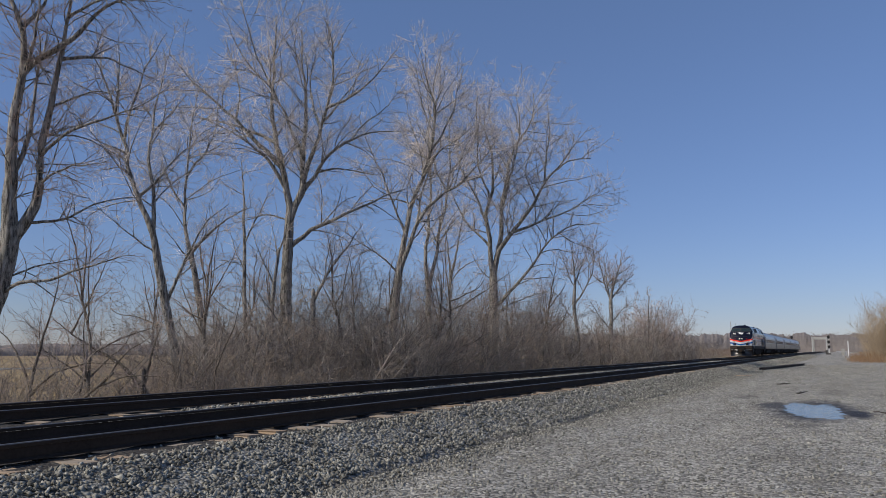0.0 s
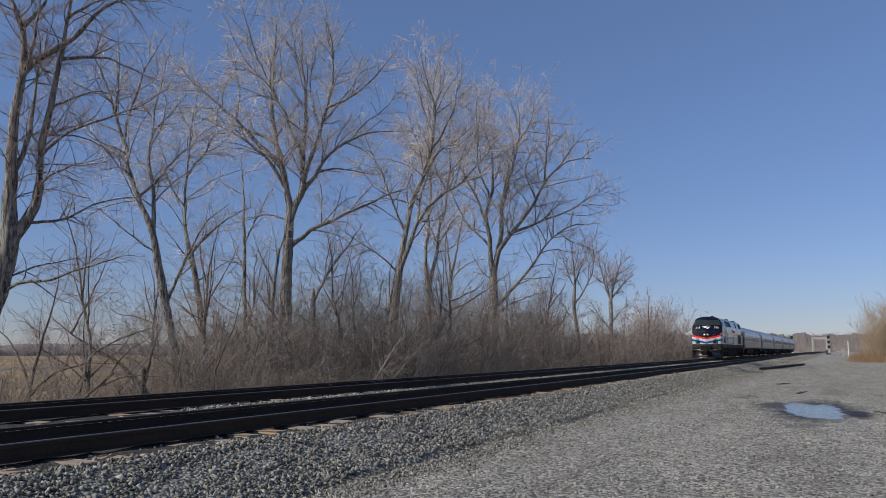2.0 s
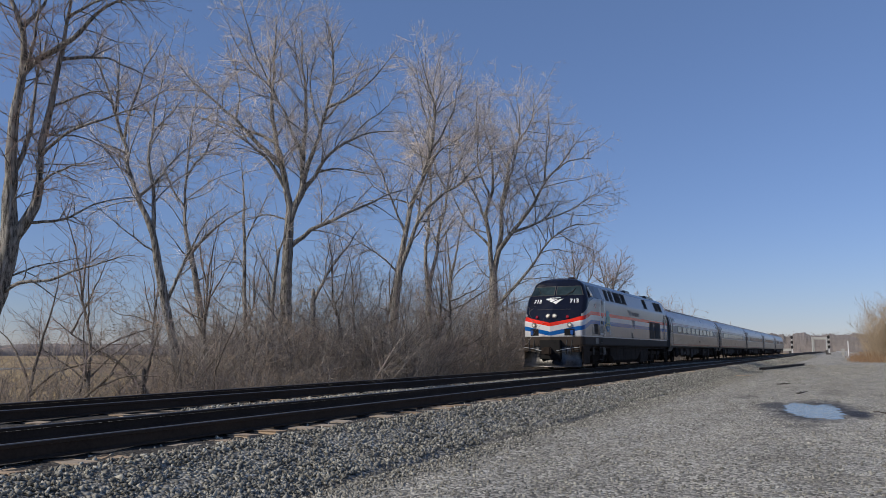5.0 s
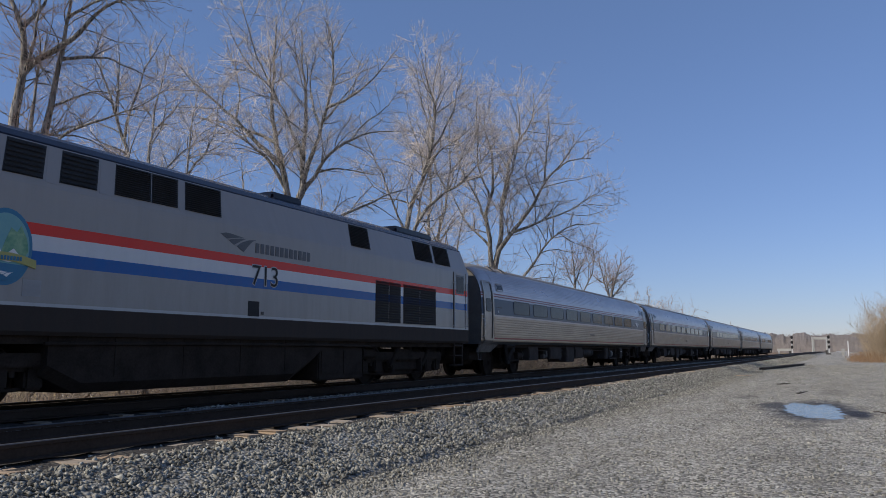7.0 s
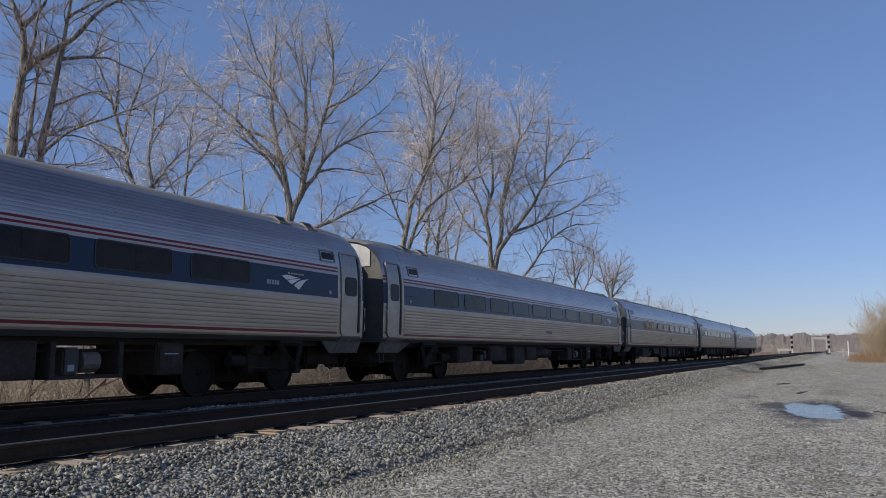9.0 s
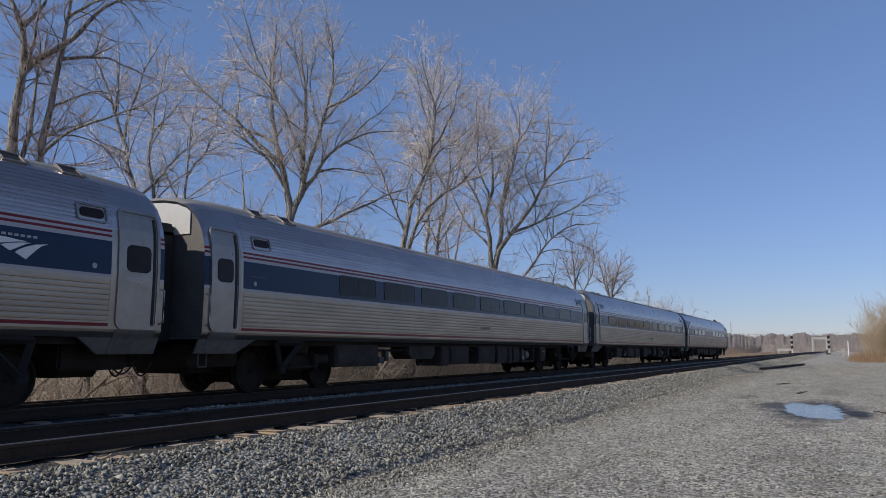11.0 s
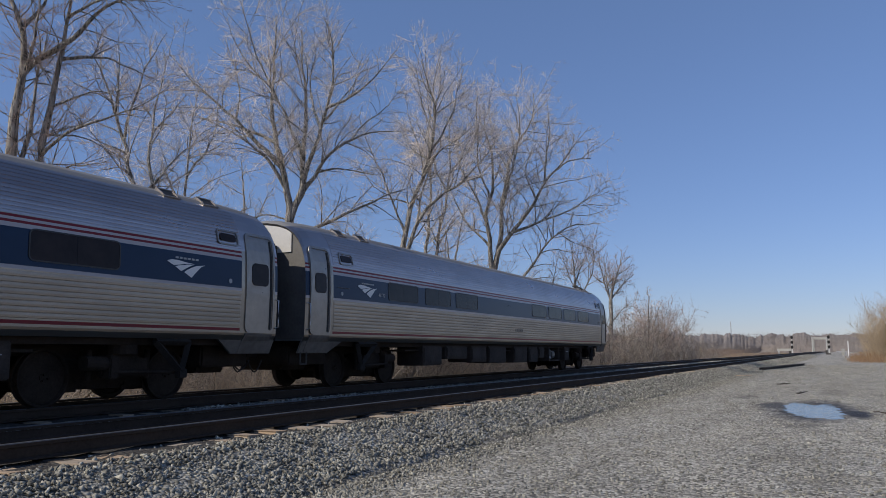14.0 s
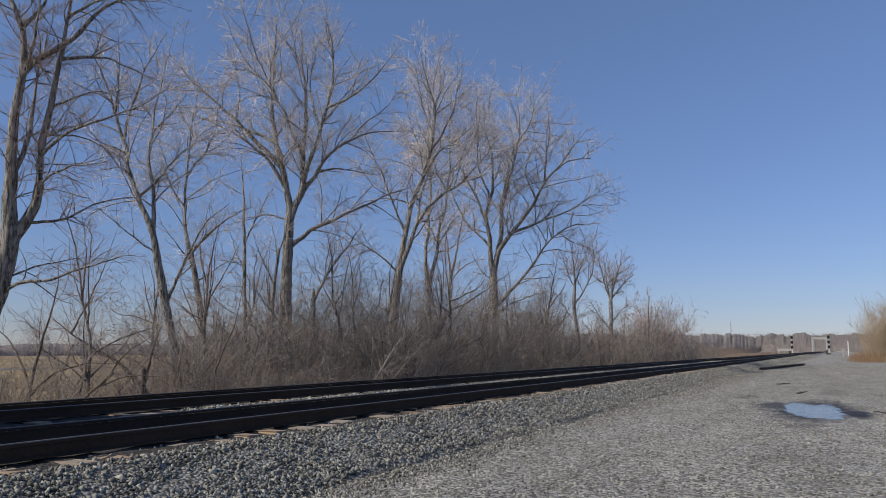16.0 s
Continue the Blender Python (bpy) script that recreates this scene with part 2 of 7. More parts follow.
def ground_material():
    n = Nodes("gravel_and_field")
    co = n.coords()
    x, y, z = n.xyz(co)
    big, mid, fine = n.noise(co, 0.25), n.noise(co, 2.2, 5.0), n.noise(co, 38.0, 3.0, 0.75)
    v = n.add("ShaderNodeTexVoronoi", feature="F1")
    n.put(co, v.inputs["Vector"])
    v.inputs["Scale"].default_value = 26.0
    cell = n.xyz(v.outputs["Color"])[0]
    grain = n.ramp(n.math("ADD", n.math("MULTIPLY", cell, 0.7), n.math("MULTIPLY", fine, 0.5)), 0.35, 0.95)
    gravel = n.mix(grain, (0.135, 0.130, 0.115), (0.57, 0.55, 0.49))
    gravel = n.mix(n.ramp(mid, 0.45, 0.70, 0.0, 0.6), gravel, (0.62, 0.60, 0.57), "MULTIPLY")
    # wheel-worn streaks along the yard, and paler packed patches
    worn = n.add("ShaderNodeMapping")
    n.put(co, worn.inputs[0])
    worn.inputs["Scale"].default_value = (0.16, 0.9, 1.0)
    streak = n.noise(worn.outputs[0], 1.0, 5.0, 0.65)
    gravel = n.mix(n.ramp(streak, 0.5, 0.68, 0.0, 0.5), gravel, (0.60, 0.59, 0.57), "MULTIPLY")
    gravel = n.mix(n.ramp(streak, 0.34, 0.46, 0.45, 0.0), gravel, (1.35, 1.33, 1.29), "MULTIPLY")
    gravel = n.mix(n.ramp(n.noise(co, 0.7, 4.0), 0.5, 0.75, 0.0, 0.7), gravel, (0.68, 0.67, 0.65), "MULTIPLY")
    gravel = n.mix(n.ramp(big, 0.45, 0.65, 0.0, 0.3), gravel, (1.2, 1.19, 1.17), "MULTIPLY")
    # dirt and fines along the foot of the stone bed
    foot = n.math("ABSOLUTE", n.math("SUBTRACT", n.math("ADD", y, n.math("MULTIPLY", n.math("SUBTRACT", mid, 0.5), 1.8)), 5.10))
    gravel = n.mix(n.math("MULTIPLY", n.ramp(foot, 0.05, 0.42, 0.8, 0.0), n.ramp(n.math("ADD", x, n.math("MULTIPLY", mid, 12.0)), 14.0, 34.0, 1.0, 0.15)), gravel, (0.07, 0.064, 0.054))
    gravel = n.mix(n.ramp(foot, 0.3, 1.3, 0.4, 0.0), gravel, (0.62, 0.60, 0.56), "MULTIPLY")
    # damp, muddy patches about the puddle
    wet = 0.0
    for cx, cy, rx, ry, deep in ((21.7, 0.62, 3.9, 1.08, 1.0), (23.0, 1.65, 1.7, 0.45, 0.8), (20.6, -0.35, 1.5, 0.36, 1.0), (17.0, 0.75, 0.9, 0.5, 0.5),
                                 (26.8, 2.7, 0.9, 0.4, 0.5), (31.0, 0.2, 2.2, 0.5, 0.35)):
        px, py = n.math("DIVIDE", n.math("SUBTRACT", x, cx), rx), n.math("DIVIDE", n.math("SUBTRACT", y, cy), ry)
        d = n.math("SQRT", n.math("ADD", n.math("POWER", n.math("ABSOLUTE", px), 2.0), n.math("POWER", n.math("ABSOLUTE", py), 2.0)))
        d = n.math("ADD", d, n.math("MULTIPLY", n.math("SUBTRACT", n.noise(co, 3.2, 6.0, 0.7), 0.5), 1.9))
        wet = n.math("MAXIMUM", wet, n.ramp(d, 0.6, 1.15, deep, 0.0))
    gravel = n.mix(n.math("MULTIPLY", wet, 0.97), gravel, (0.026, 0.021, 0.018))
    field = n.mix(n.ramp(n.noise(co, 0.05), 0.4, 0.6), (0.44, 0.33, 0.165), (0.31, 0.225, 0.12))
    field = n.mix(n.ramp(n.noise(co, 1.5), 0.4, 0.65, 0.0, 0.7), field, (0.15, 0.11, 0.07))
    edge = n.math("ADD", y, n.math("MULTIPLY", n.math("SUBTRACT", mid, 0.5), 1.5))
    far = n.ramp(edge, 13.8, 14.6)
    verge = n.ramp(n.math("ADD", edge, n.math("MULTIPLY", x, 0.012)), -5.6, -4.6, 1.0, 0.0)
    col = n.mix(n.math("MAXIMUM", far, verge), gravel, field)
    n.bump(n.math("ADD", n.math("MULTIPLY", v.outputs["Distance"], -1.2), fine), 0.9, 0.02)
    return n.done(col, n.ramp(wet, 0.0, 1.0, 0.9, 0.55), 0.0, 0.3)


def build_ground():
    xs = np.concatenate([[-3500, -900, -300, -120, -60, -30], np.arange(-20, 4, 2.0), np.arange(4, 17.5, 0.3), np.arange(17.5, 26, 0.09), np.arange(26, 40, 0.3),
                         np.arange(40, 120, 3.0), [130, 160, 200, 260, 340, 450, 700, 1200, 2200, 4500]])
    ys = np.concatenate([[-3500, -900, -300, -100, -50, -30, -20], np.arange(-14, -4, 1.0), np.arange(-4, -0.6, 0.25), np.arange(-0.6, 2.0, 0.06), np.arange(2.0, 4.4, 0.25), np.arange(4.4, 5.8, 0.08), [5.9],
                         np.arange(6, 13, 1.0), np.arange(13, 17, 0.25), np.arange(17, 40, 2.0), [50, 80, 140, 300, 900, 3500]])
    gx, gy = np.meshgrid(xs, ys, indexing="ij")
    gz = ground_height(gx, gy)
    # the puddle lies in a shallow, uneven dip
    r = (np.abs((gx - 21.7 - 0.35 * (gy - 0.6)) / 2.6) ** 4 + np.abs((gy - 0.65 - 0.05 * (gx - 21.7)) / 0.63) ** 4) ** 0.25
    r = r + 0.22 * np.exp(-((gy - 0.70) / 0.16) ** 2) * np.clip((gx - 22.4) / 1.2, 0, 1) + 0.22 * np.clip((gy - 0.55) / 0.5, 0, 1) * np.clip((21.6 - gx) / 1.6, 0, 1)
    rough = (np.sin(gx * 5.1 + 2.0 * gy) * np.sin(gy * 9.0 + gx) + 0.8 * np.sin(gx * 11.3 - gy * 3.0) * np.sin(gy * 17.0 + 1.3)
             + 0.6 * np.sin(gx * 23.0 + gy * 7.0) * np.sin(gy * 31.0 - 2.0 * gx))
    dip = WATER_Z + 0.055 * np.clip(r - 1, -0.8, 0.35) + 0.0065 * rough
    near = np.clip((1.75 - r) / 0.45, 0, 1)
    gz = gz * (1 - near) + dip * near
    idx = np.arange(gx.size).reshape(gx.shape)
    quads = np.stack([idx[:-1, :-1], idx[1:, :-1], idx[1:, 1:], idx[:-1, 1:]], -1).reshape(-1, 4)
    me = quick_mesh("ground", np.stack([gx, gy, gz], -1).reshape(-1, 3), quads)
    ob = attach("ground", me, ground_material(), None, smooth=True)
    tagged(ob, "grey gravel yard running into dry straw-coloured field", "ground", kind="structure")


build_ground()


def ballast_height(y):
    """Cross-section of the stone bed under both tracks."""
    return np.interp(y, [4.75, 5.12, 5.3, 6.3, 6.6, 13.1, 13.45, 14.6, 14.9], [-0.85, -0.70, -0.60, -0.235, -0.205, -0.205, -0.24, -1.0, -1.3])


def build_ballast_bed():
    xs = np.concatenate([[-400, -150, -60], np.arange(-20, 60, 0.5), np.arange(60, 200, 4.0), [250, 320, 420, 600, 1000, 1800]])
    ys = np.concatenate([[4.75], np.arange(5.0, 14.7, 0.16), [14.9]])
    gx, gy = np.meshgrid(xs, ys, indexing="ij")
    rng = np.random.default_rng(3)
    gz = ballast_height(gy) + rng.normal(0, 0.012, gx.shape)
    idx = np.arange(gx.size).reshape(gx.shape)
    quads = np.stack([idx[:-1, :-1], idx[1:, :-1], idx[1:, 1:], idx[:-1, 1:]], -1).reshape(-1, 4)
    me = quick_mesh("ballast_bed", np.stack([gx, gy, gz], -1).reshape(-1, 3), quads)
    n = Nodes("crushed_stone")
    co = n.coords()
    v = n.add("ShaderNodeTexVoronoi", feature="F1")
    n.put(co, v.inputs["Vector"])
    v.inputs["Scale"].default_value = 22.0
    cell = n.xyz(v.outputs["Color"])[0]
    col = n.mix(cell, (0.22, 0.215, 0.19), (0.48, 0.465, 0.415))
    # gaps between the stones are darkened: their shade is put into the colour
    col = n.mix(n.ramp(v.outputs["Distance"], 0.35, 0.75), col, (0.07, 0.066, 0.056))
    y = n.xyz(co)[1]
    col = n.mix(n.ramp(n.math("ADD", y, n.math("MULTIPLY", n.math("SUBTRACT", n.noise(co, 2.2, 5.0), 0.5), 0.6)), 5.15, 5.4, 0.8, 0.0), col, (0.10, 0.094, 0.08))
    for centre in (TRACK_NEAR, TRACK_FAR):
        grime = n.ramp(n.math("ABSOLUTE", n.math("SUBTRACT", y, centre)), 1.25, 1.75, 0.9, 0.0)
        col = n.mix(grime, col, (0.035, 0.030, 0.026))
    n.bump(v.outputs["Distance"], 0.5, -0.05)
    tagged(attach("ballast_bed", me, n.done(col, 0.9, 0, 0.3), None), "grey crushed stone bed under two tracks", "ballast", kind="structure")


build_ballast_bed()


def stone_shapes(rng, count, corners):
    """A few broken-stone hulls: boxes or double pyramids with jittered corners."""
    if corners == 8:
        co = np.array([(x, y, z) for x in (-0.7, 0.7) for y in (-0.7, 0.7) for z in (-0.7, 0.7)])
        quads = [(0, 1, 3, 2), (4, 6, 7, 5), (0, 4, 5, 1), (2, 3, 7, 6), (0, 2, 6, 4), (1, 5, 7, 3)]
        fa = np.array([t for a, b, c, d in quads for t in ((a, b, c), (a, c, d))])
    else:
        co = np.array([(1.0, 0, 0), (-1, 0, 0), (0, 1, 0), (0, -1, 0), (0, 0, 1), (0, 0, -1)])
        fa = np.array([(0, 2, 4), (2, 1, 4), (1, 3, 4), (3, 0, 4), (2, 0, 5), (1, 2, 5), (3, 1, 5), (0, 3, 5)])
    return [(co * rng.uniform(0.55, 1.4, (len(co), 1)) + rng.normal(0, 0.22, co.shape), fa) for _ in range(count)]


def scatter_stones(name, x, y, z, size, rng, material, label, corners=8):
    shapes = stone_shapes(rng, 14, corners)
    vs, fs, base = [], [], 0
    pick = rng.integers(0, 14, len(x))
    for k, (co, fa) in enumerate(shapes):
        sel = np.where(pick == k)[0]
        m = len(sel)
        a, b, c = rng.uniform(0, 2 * np.pi, (3, m))
        s = size[sel][:, None] * rng.uniform(0.6, 1.3, (m, 3)) * np.array([1.2, 1.0, 0.75])
        p = co[None] * s[:, None]
        for ang, i, j in ((a, 0, 1), (b, 1, 2), (c, 0, 1)):
            ca, sa = np.cos(ang)[:, None], np.sin(ang)[:, None]
            pi, pj = p[:, :, i].copy(), p[:, :, j].copy()
            p[:, :, i], p[:, :, j] = ca * pi - sa * pj, sa * pi + ca * pj
        p += np.stack([x[sel], y[sel], z[sel]], -1)[:, None]
        vs.append(p.reshape(-1, 3))
        fs.append((fa[None] + (np.arange(m) * len(co))[:, None, None] + base).reshape(-1, 3))
        base += m * len(co)
    me = quick_mesh(name, np.concatenate(vs), np.concatenate(fs))
    return tagged(attach(name, me, material, None), label, "ballast", kind="stuff")


def build_stones():
    rng = np.random.default_rng(11)
    # shoulder in front of the near track: dense close by, thinning with distance
    x = np.concatenate([2.5 + 75.0 * rng.random(62000) ** 2.0, rng.uniform(3, 12, 7000)])
    y = 6.95 - 3.1 * rng.random(len(x)) ** 0.92
    y[-7000:] = rng.uniform(4.0, 5.6, 7000)
    toe = 5.12 + 0.06 * np.sin(x * 0.8) + 0.05 * np.sin(x * 3.1 + 1.0)
    bed = np.where(y > toe + 0.08, np.clip((y - toe) / 0.25, 0.3, 1), np.where(y > toe - 0.12, 0.12, np.clip((y - toe + 0.9) / 1.1, 0.03, 0.7)))
    keep = (rng.random(len(x)) < bed) & (rng.random(len(x)) < np.clip((6.62 - y) / 0.1, 0.10, 1))
    x, y, toe = x[keep], y[keep], toe[keep]
    s = rng.uniform(0.012, 0.030, len(x)) * np.where(y < toe, 0.75, 1.0) * np.interp(x, [3, 20, 78], [1, 1.2, 2.0])
    low = np.where(y > 6.5, 0.012, 0.0)
    scatter_stones("ballast_stones", x, y, np.maximum(ballast_height(y), ground_height(x, y)) + s * rng.uniform(0.1, 0.7, len(x)) - low, s, rng, STONE, "loose grey crushed stones on the track shoulder", 6)
    # farther along the shoulder
    x = 70 + 150 * rng.random(7000) ** 1.4
    y = rng.uniform(4.3, 6.8, len(x))
    s = rng.uniform(0.03, 0.06, len(x)) * np.interp(x, [70, 220], [1, 1.9])
    scatter_stones("ballast_stones", x, y, np.maximum(ballast_height(y), GROUND_Z) + s * 0.3, s, rng, STONE, "grey crushed stones farther along the line", 6)
    # between the tracks
    x = 10.5 + 68 * rng.random(8500) ** 1.3
    y = rng.uniform(9.20, 10.55, len(x))
    s = rng.uniform(0.018, 0.036, len(x)) * np.interp(x, [5, 30, 75], [1, 1.3, 2.0])
    scatter_stones("ballast_stones", x, y, ballast_height(y) + 0.024 + s * 0.35, s, rng, STONE, "pale crushed stones between the two tracks", 6)
    # loose gravel over the yard
    x = 3 + 85 * rng.random(46000) ** 2.5
    y = rng.uniform(-1, 1, len(x)) * np.interp(x, [3, 12, 37, 88], [4.2, 6.5, 9, 12]) + 1.0
    y = np.where(y > 5.2, rng.uniform(-3, 5.2, len(x)), y)
    ok = (np.abs((x - 21.7) / 2.9) ** 4 + np.abs((y - 0.64) / 0.72) ** 4 > 1) & (y > -4.9 - 0.012 * x)
    for cx, cy, rx, ry in ((21.7, 0.62, 3.7, 1.0), (23.0, 1.65, 1.4, 0.38), (20.6, -0.35, 1.3, 0.32)):
        ok &= (((x - cx) / rx) ** 2 + ((y - cy) / ry) ** 2 > 1) | (rng.random(len(x)) < 0.12)
    x, y = x[ok], y[ok]
    s = rng.uniform(0.006, 0.022, len(x)) * np.interp(x, [3, 15, 37, 88], [1, 1.2, 1.5, 2.2])
    scatter_stones("yard_gravel", x, y, ground_height(x, y) + s * 0.2, s, rng, YARD_STONE, "loose fine gravel strewn over the yard", 6)


build_stones()


def rail_profile():
    return [(-0.076, -0.172), (0.076, -0.172), (0.076, -0.160), (0.012, -0.142), (0.009, -0.052), (0.035, -0.040), (0.037, -0.008),
            (0.028, 0.0), (-0.028, 0.0), (-0.037, -0.008), (-0.035, -0.040), (-0.009, -0.052), (-0.012, -0.142), (-0.076, -0.160)]


def build_rail(yc):
    rail = thing("rail", pose(0, yc, 0), "rust-dark steel rail with a polished head", "rail", "rails of the two tracks")
    xs = [-300, -60, 0, 20, 40, 80, 150, 300, 600, 1200]
    full = rail_profile()
    head = full[5:11]
    web = full[:5] + [(0.009, -0.046), (-0.009, -0.046)] + full[11:]
    for name, outline, shiny in (("rail_head", head, (1, 2, 3)), ("rail_web", web, ())):
        bm = bmesh.new()
        rows = [[bm.verts.new((x, a, b)) for a, b in outline] for x in xs]
        n = len(outline)
        for r0, r1 in zip(rows, rows[1:]):
            for i in range(n):
                f = bm.faces.new((r0[i], r0[(i + 1) % n], r1[(i + 1) % n], r1[i]))
                f.material_index = 1 if i in shiny else 0
        bmesh.ops.recalc_face_normals(bm, faces=bm.faces)
        part(name, bm, [RAIL, RAIL_TOP], rail)


for track in (TRACK_NEAR, TRACK_FAR):
    for side in (-0.7525, 0.7525):
        build_rail(track + side)


def tie_mesh(rng, material):
    bm = box(-0.115, 0.115, -1.295, 1.295, -0.36, -0.178, 0.012)
    for v in bm.verts:
        v.co += Vector([rng.uniform(-0.012, 0.012) for _ in range(3)]) * (1 if abs(v.co.y) > 1.2 else 0.3)
    me = bpy.data.meshes.new("tie")
    bm.to_mesh(me)
    bm.free()
    me.materials.append(material)
    return me


def plate_mesh():
    bm = bmesh.new()
    for s in (-0.7525, 0.7525):
        add_box(bm, -0.10, 0.10, s - 0.18, s + 0.18, -0.182, -0.166)
        for dx in (-0.06, 0.06):
            for dy in (-0.10, 0.10):
                add_box(bm, dx - 0.02, dx + 0.02, s + dy - 0.025, s + dy + 0.025, -0.17, -0.135)
    me = bpy.data.meshes.new("tie_plate")
    bm.to_mesh(me)
    bm.free()
    me.materials.append(RAIL)
    return me


def build_ties():
    rng = random.Random(5)
    meshes = [tie_mesh(rng, TIE_WOOD) for _ in range(5)]
    plates = plate_mesh()
    for track, n in ((TRACK_NEAR, 110), (TRACK_FAR, 60)):
        bed = thing("track_ties", pose(0, track, 0), "row of creosoted wooden ties with pale split ends", "railway ties",
                    "tie rows of the two tracks", "structure")
        for i in range(n):
            ob = new("tie", meshes[rng.randrange(5)])
            ob.parent = bed
            ob.matrix_local = pose(1.0 + i * 0.53 + rng.uniform(-0.05, 0.05), rng.uniform(-0.10, 0.10), rng.uniform(-0.03, 0.005), 0, 0, rng.uniform(-3, 3))
            pl = new("tie_plate", plates)
            pl.parent = bed
            pl.matrix_local = pose(ob.matrix_local.translation.x, 0, 0)


build_ties()


# ---------------------------------------------------------------- puddle
def build_puddle():
    n = Nodes("puddle_water")
    co = n.coords()
    ripple = n.noise(co, 9.0, 3.0)
    n.bump(ripple, 0.45, 0.016)
    water = n.done((0.02, 0.022, 0.024), 0.03, 0.0, 0.6)
    bm = bmesh.new()
    ring = []
    for k in range(48):
        a = 2 * math.pi * k / 48
        c, q = math.cos(a), math.sin(a)
        r = 1.18 / (abs(c) ** 4 + abs(q) ** 4) ** 0.25
        ring.append(bm.verts.new((21.7 + 2.6 * r * c + 0.23 * r * q, 0.64 + 0.66 * r * q + 0.13 * r * c, WATER_Z)))
    bm.faces.new(ring)
    tagged(part("puddle", bm, water, None), "shallow puddle of still water reflecting blue sky", "puddle", kind="structure")


build_puddle()


def build_field_pool():
    n = Nodes("pool_water")
    n.bump(n.noise(n.coords(), 2.0, 3.0), 0.3, 0.02)
    bm = bmesh.new()
    ring = []
    for k in range(40):
        a = 2 * math.pi * k / 40
        r = 1 + 0.18 * math.sin(3 * a + 1) + 0.10 * math.sin(7 * a)
        ring.append(bm.verts.new((60.0 + 6.0 * r * math.cos(a), 87.0 + 4.0 * r * math.sin(a), FIELD_Z + 0.03)))
    bm.faces.new(ring)
    tagged(part("pool", bm, n.done((0.03, 0.035, 0.04), 0.05, 0.0, 0.5), None), "shallow pool in the dry field", "pool", kind="structure")


build_field_pool()


# ---------------------------------------------------------------- trees
RIGHT = np.array((0.45, -0.893, 0.0))     # the camera's right: trunks and limbs are shaped to fit its view
DEEP = np.array((0.893, 0.45, 0.0))


def unit(v):
    return v / (np.linalg.norm(v, axis=-1, keepdims=True) + 1e-9)


def wander(rng, p, d, length, r0, r1, steps, bend, rise):
    """Crooked tapering lines from the points p in the directions d: points N x K x 3 and radii N x K."""
    pts, d = [p], unit(d)
    turn = np.zeros_like(d)
    for _ in range(steps):
        turn = 0.45 * turn + rng.normal(0, bend, d.shape)
        d = unit(d + turn + np.array([0, 0, rise]))
        pts.append(pts[-1] + d * (length / steps)[:, None])
    t = np.linspace(0, 1, steps + 1)[None] ** 0.85
    return np.stack(pts, 1), r0[:, None] + (r1 - r0)[:, None] * t


def sprout(rng, pts, rad, spec):
    """The thinner branches that the given ones bear."""
    per, span, angles, ratio, lims, steps, bend, rise, rlims = spec
    full = np.linalg.norm(np.diff(pts, axis=1), axis=2).sum(1)
    count = np.floor(per * full * (1 - span) + rng.random(len(full))).astype(int)
    idx = np.repeat(np.arange(len(full)), count)
    t = rng.uniform(span, 0.995, len(idx))
    k = t * (pts.shape[1] - 1)
    i = k.astype(int)
    f = k - i
    p = pts[idx, i] * (1 - f)[:, None] + pts[idx, i + 1] * f[:, None]
    r = rad[idx, i] * (1 - f) + rad[idx, i + 1] * f
    axis = unit(pts[idx, i + 1] - pts[idx, i])
    side = unit(np.cross(axis, rng.normal(0, 1, axis.shape)))
    a = np.radians(rng.uniform(*angles, len(idx)))[:, None]
    length = np.clip(ratio * full[idx] * (1.15 - 0.6 * t), *lims) * rng.uniform(0.55, 1.3, len(idx))
    r0 = np.clip(r * 0.6, *rlims)
    return wander(rng, p, axis * np.cos(a) + side * np.sin(a), length, r0, np.maximum(r0 * 0.35, rlims[0] * 0.6), steps, bend, rise)


# how branches, branchlets and twigs grow: number a metre, bare foot, angle, length ratio, lengths, steps, crookedness, rise, radii
BIG = [(2.3, 0.18, (28, 70), 0.40, (0.8, 3.2), 7, 0.12, 0.03, (0.012, 0.034)), (3.4, 0.10, (28, 72), 0.5, (0.5, 1.6), 4, 0.15, 0.025, (0.0065, 0.012)),
       (9.5, 0.04, (25, 65), 0.5, (0.25, 0.8), 1, 0.12, 0.04, (0.0052, 0.0078))]
THIN = [(2.2, 0.18, (28, 70), 0.40, (0.8, 3.2), 6, 0.12, 0.03, (0.016, 0.04)), (3.0, 0.10, (28, 72), 0.5, (0.6, 1.7), 3, 0.15, 0.025, (0.0085, 0.015)),
        (6.0, 0.04, (25, 65), 0.5, (0.3, 0.9), 1, 0.12, 0.04, (0.0065, 0.0094))]
NEAR = [(2.6, 0.10, (30, 70), 0.40, (0.6, 2.4), 7, 0.13, 0.0, (0.007, 0.018)), (4.2, 0.08, (28, 70), 0.5, (0.4, 1.3), 4, 0.15, 0.0, (0.0045, 0.010)),
        (8.0, 0.04, (25, 62), 0.5, (0.2, 0.6), 2, 0.14, 0.02, (0.0036, 0.0055))]
SLIM = [(2.6, 0.12, (28, 68), 0.42, (0.6, 2.6), 6, 0.13, 0.02, (0.009, 0.026)), (4.2, 0.08, (28, 70), 0.5, (0.4, 1.3), 4, 0.15, 0.02, (0.0055, 0.010)),
        (9.0, 0.04, (25, 62), 0.5, (0.2, 0.65), 1, 0.12, 0.03, (0.0044, 0.0065))]
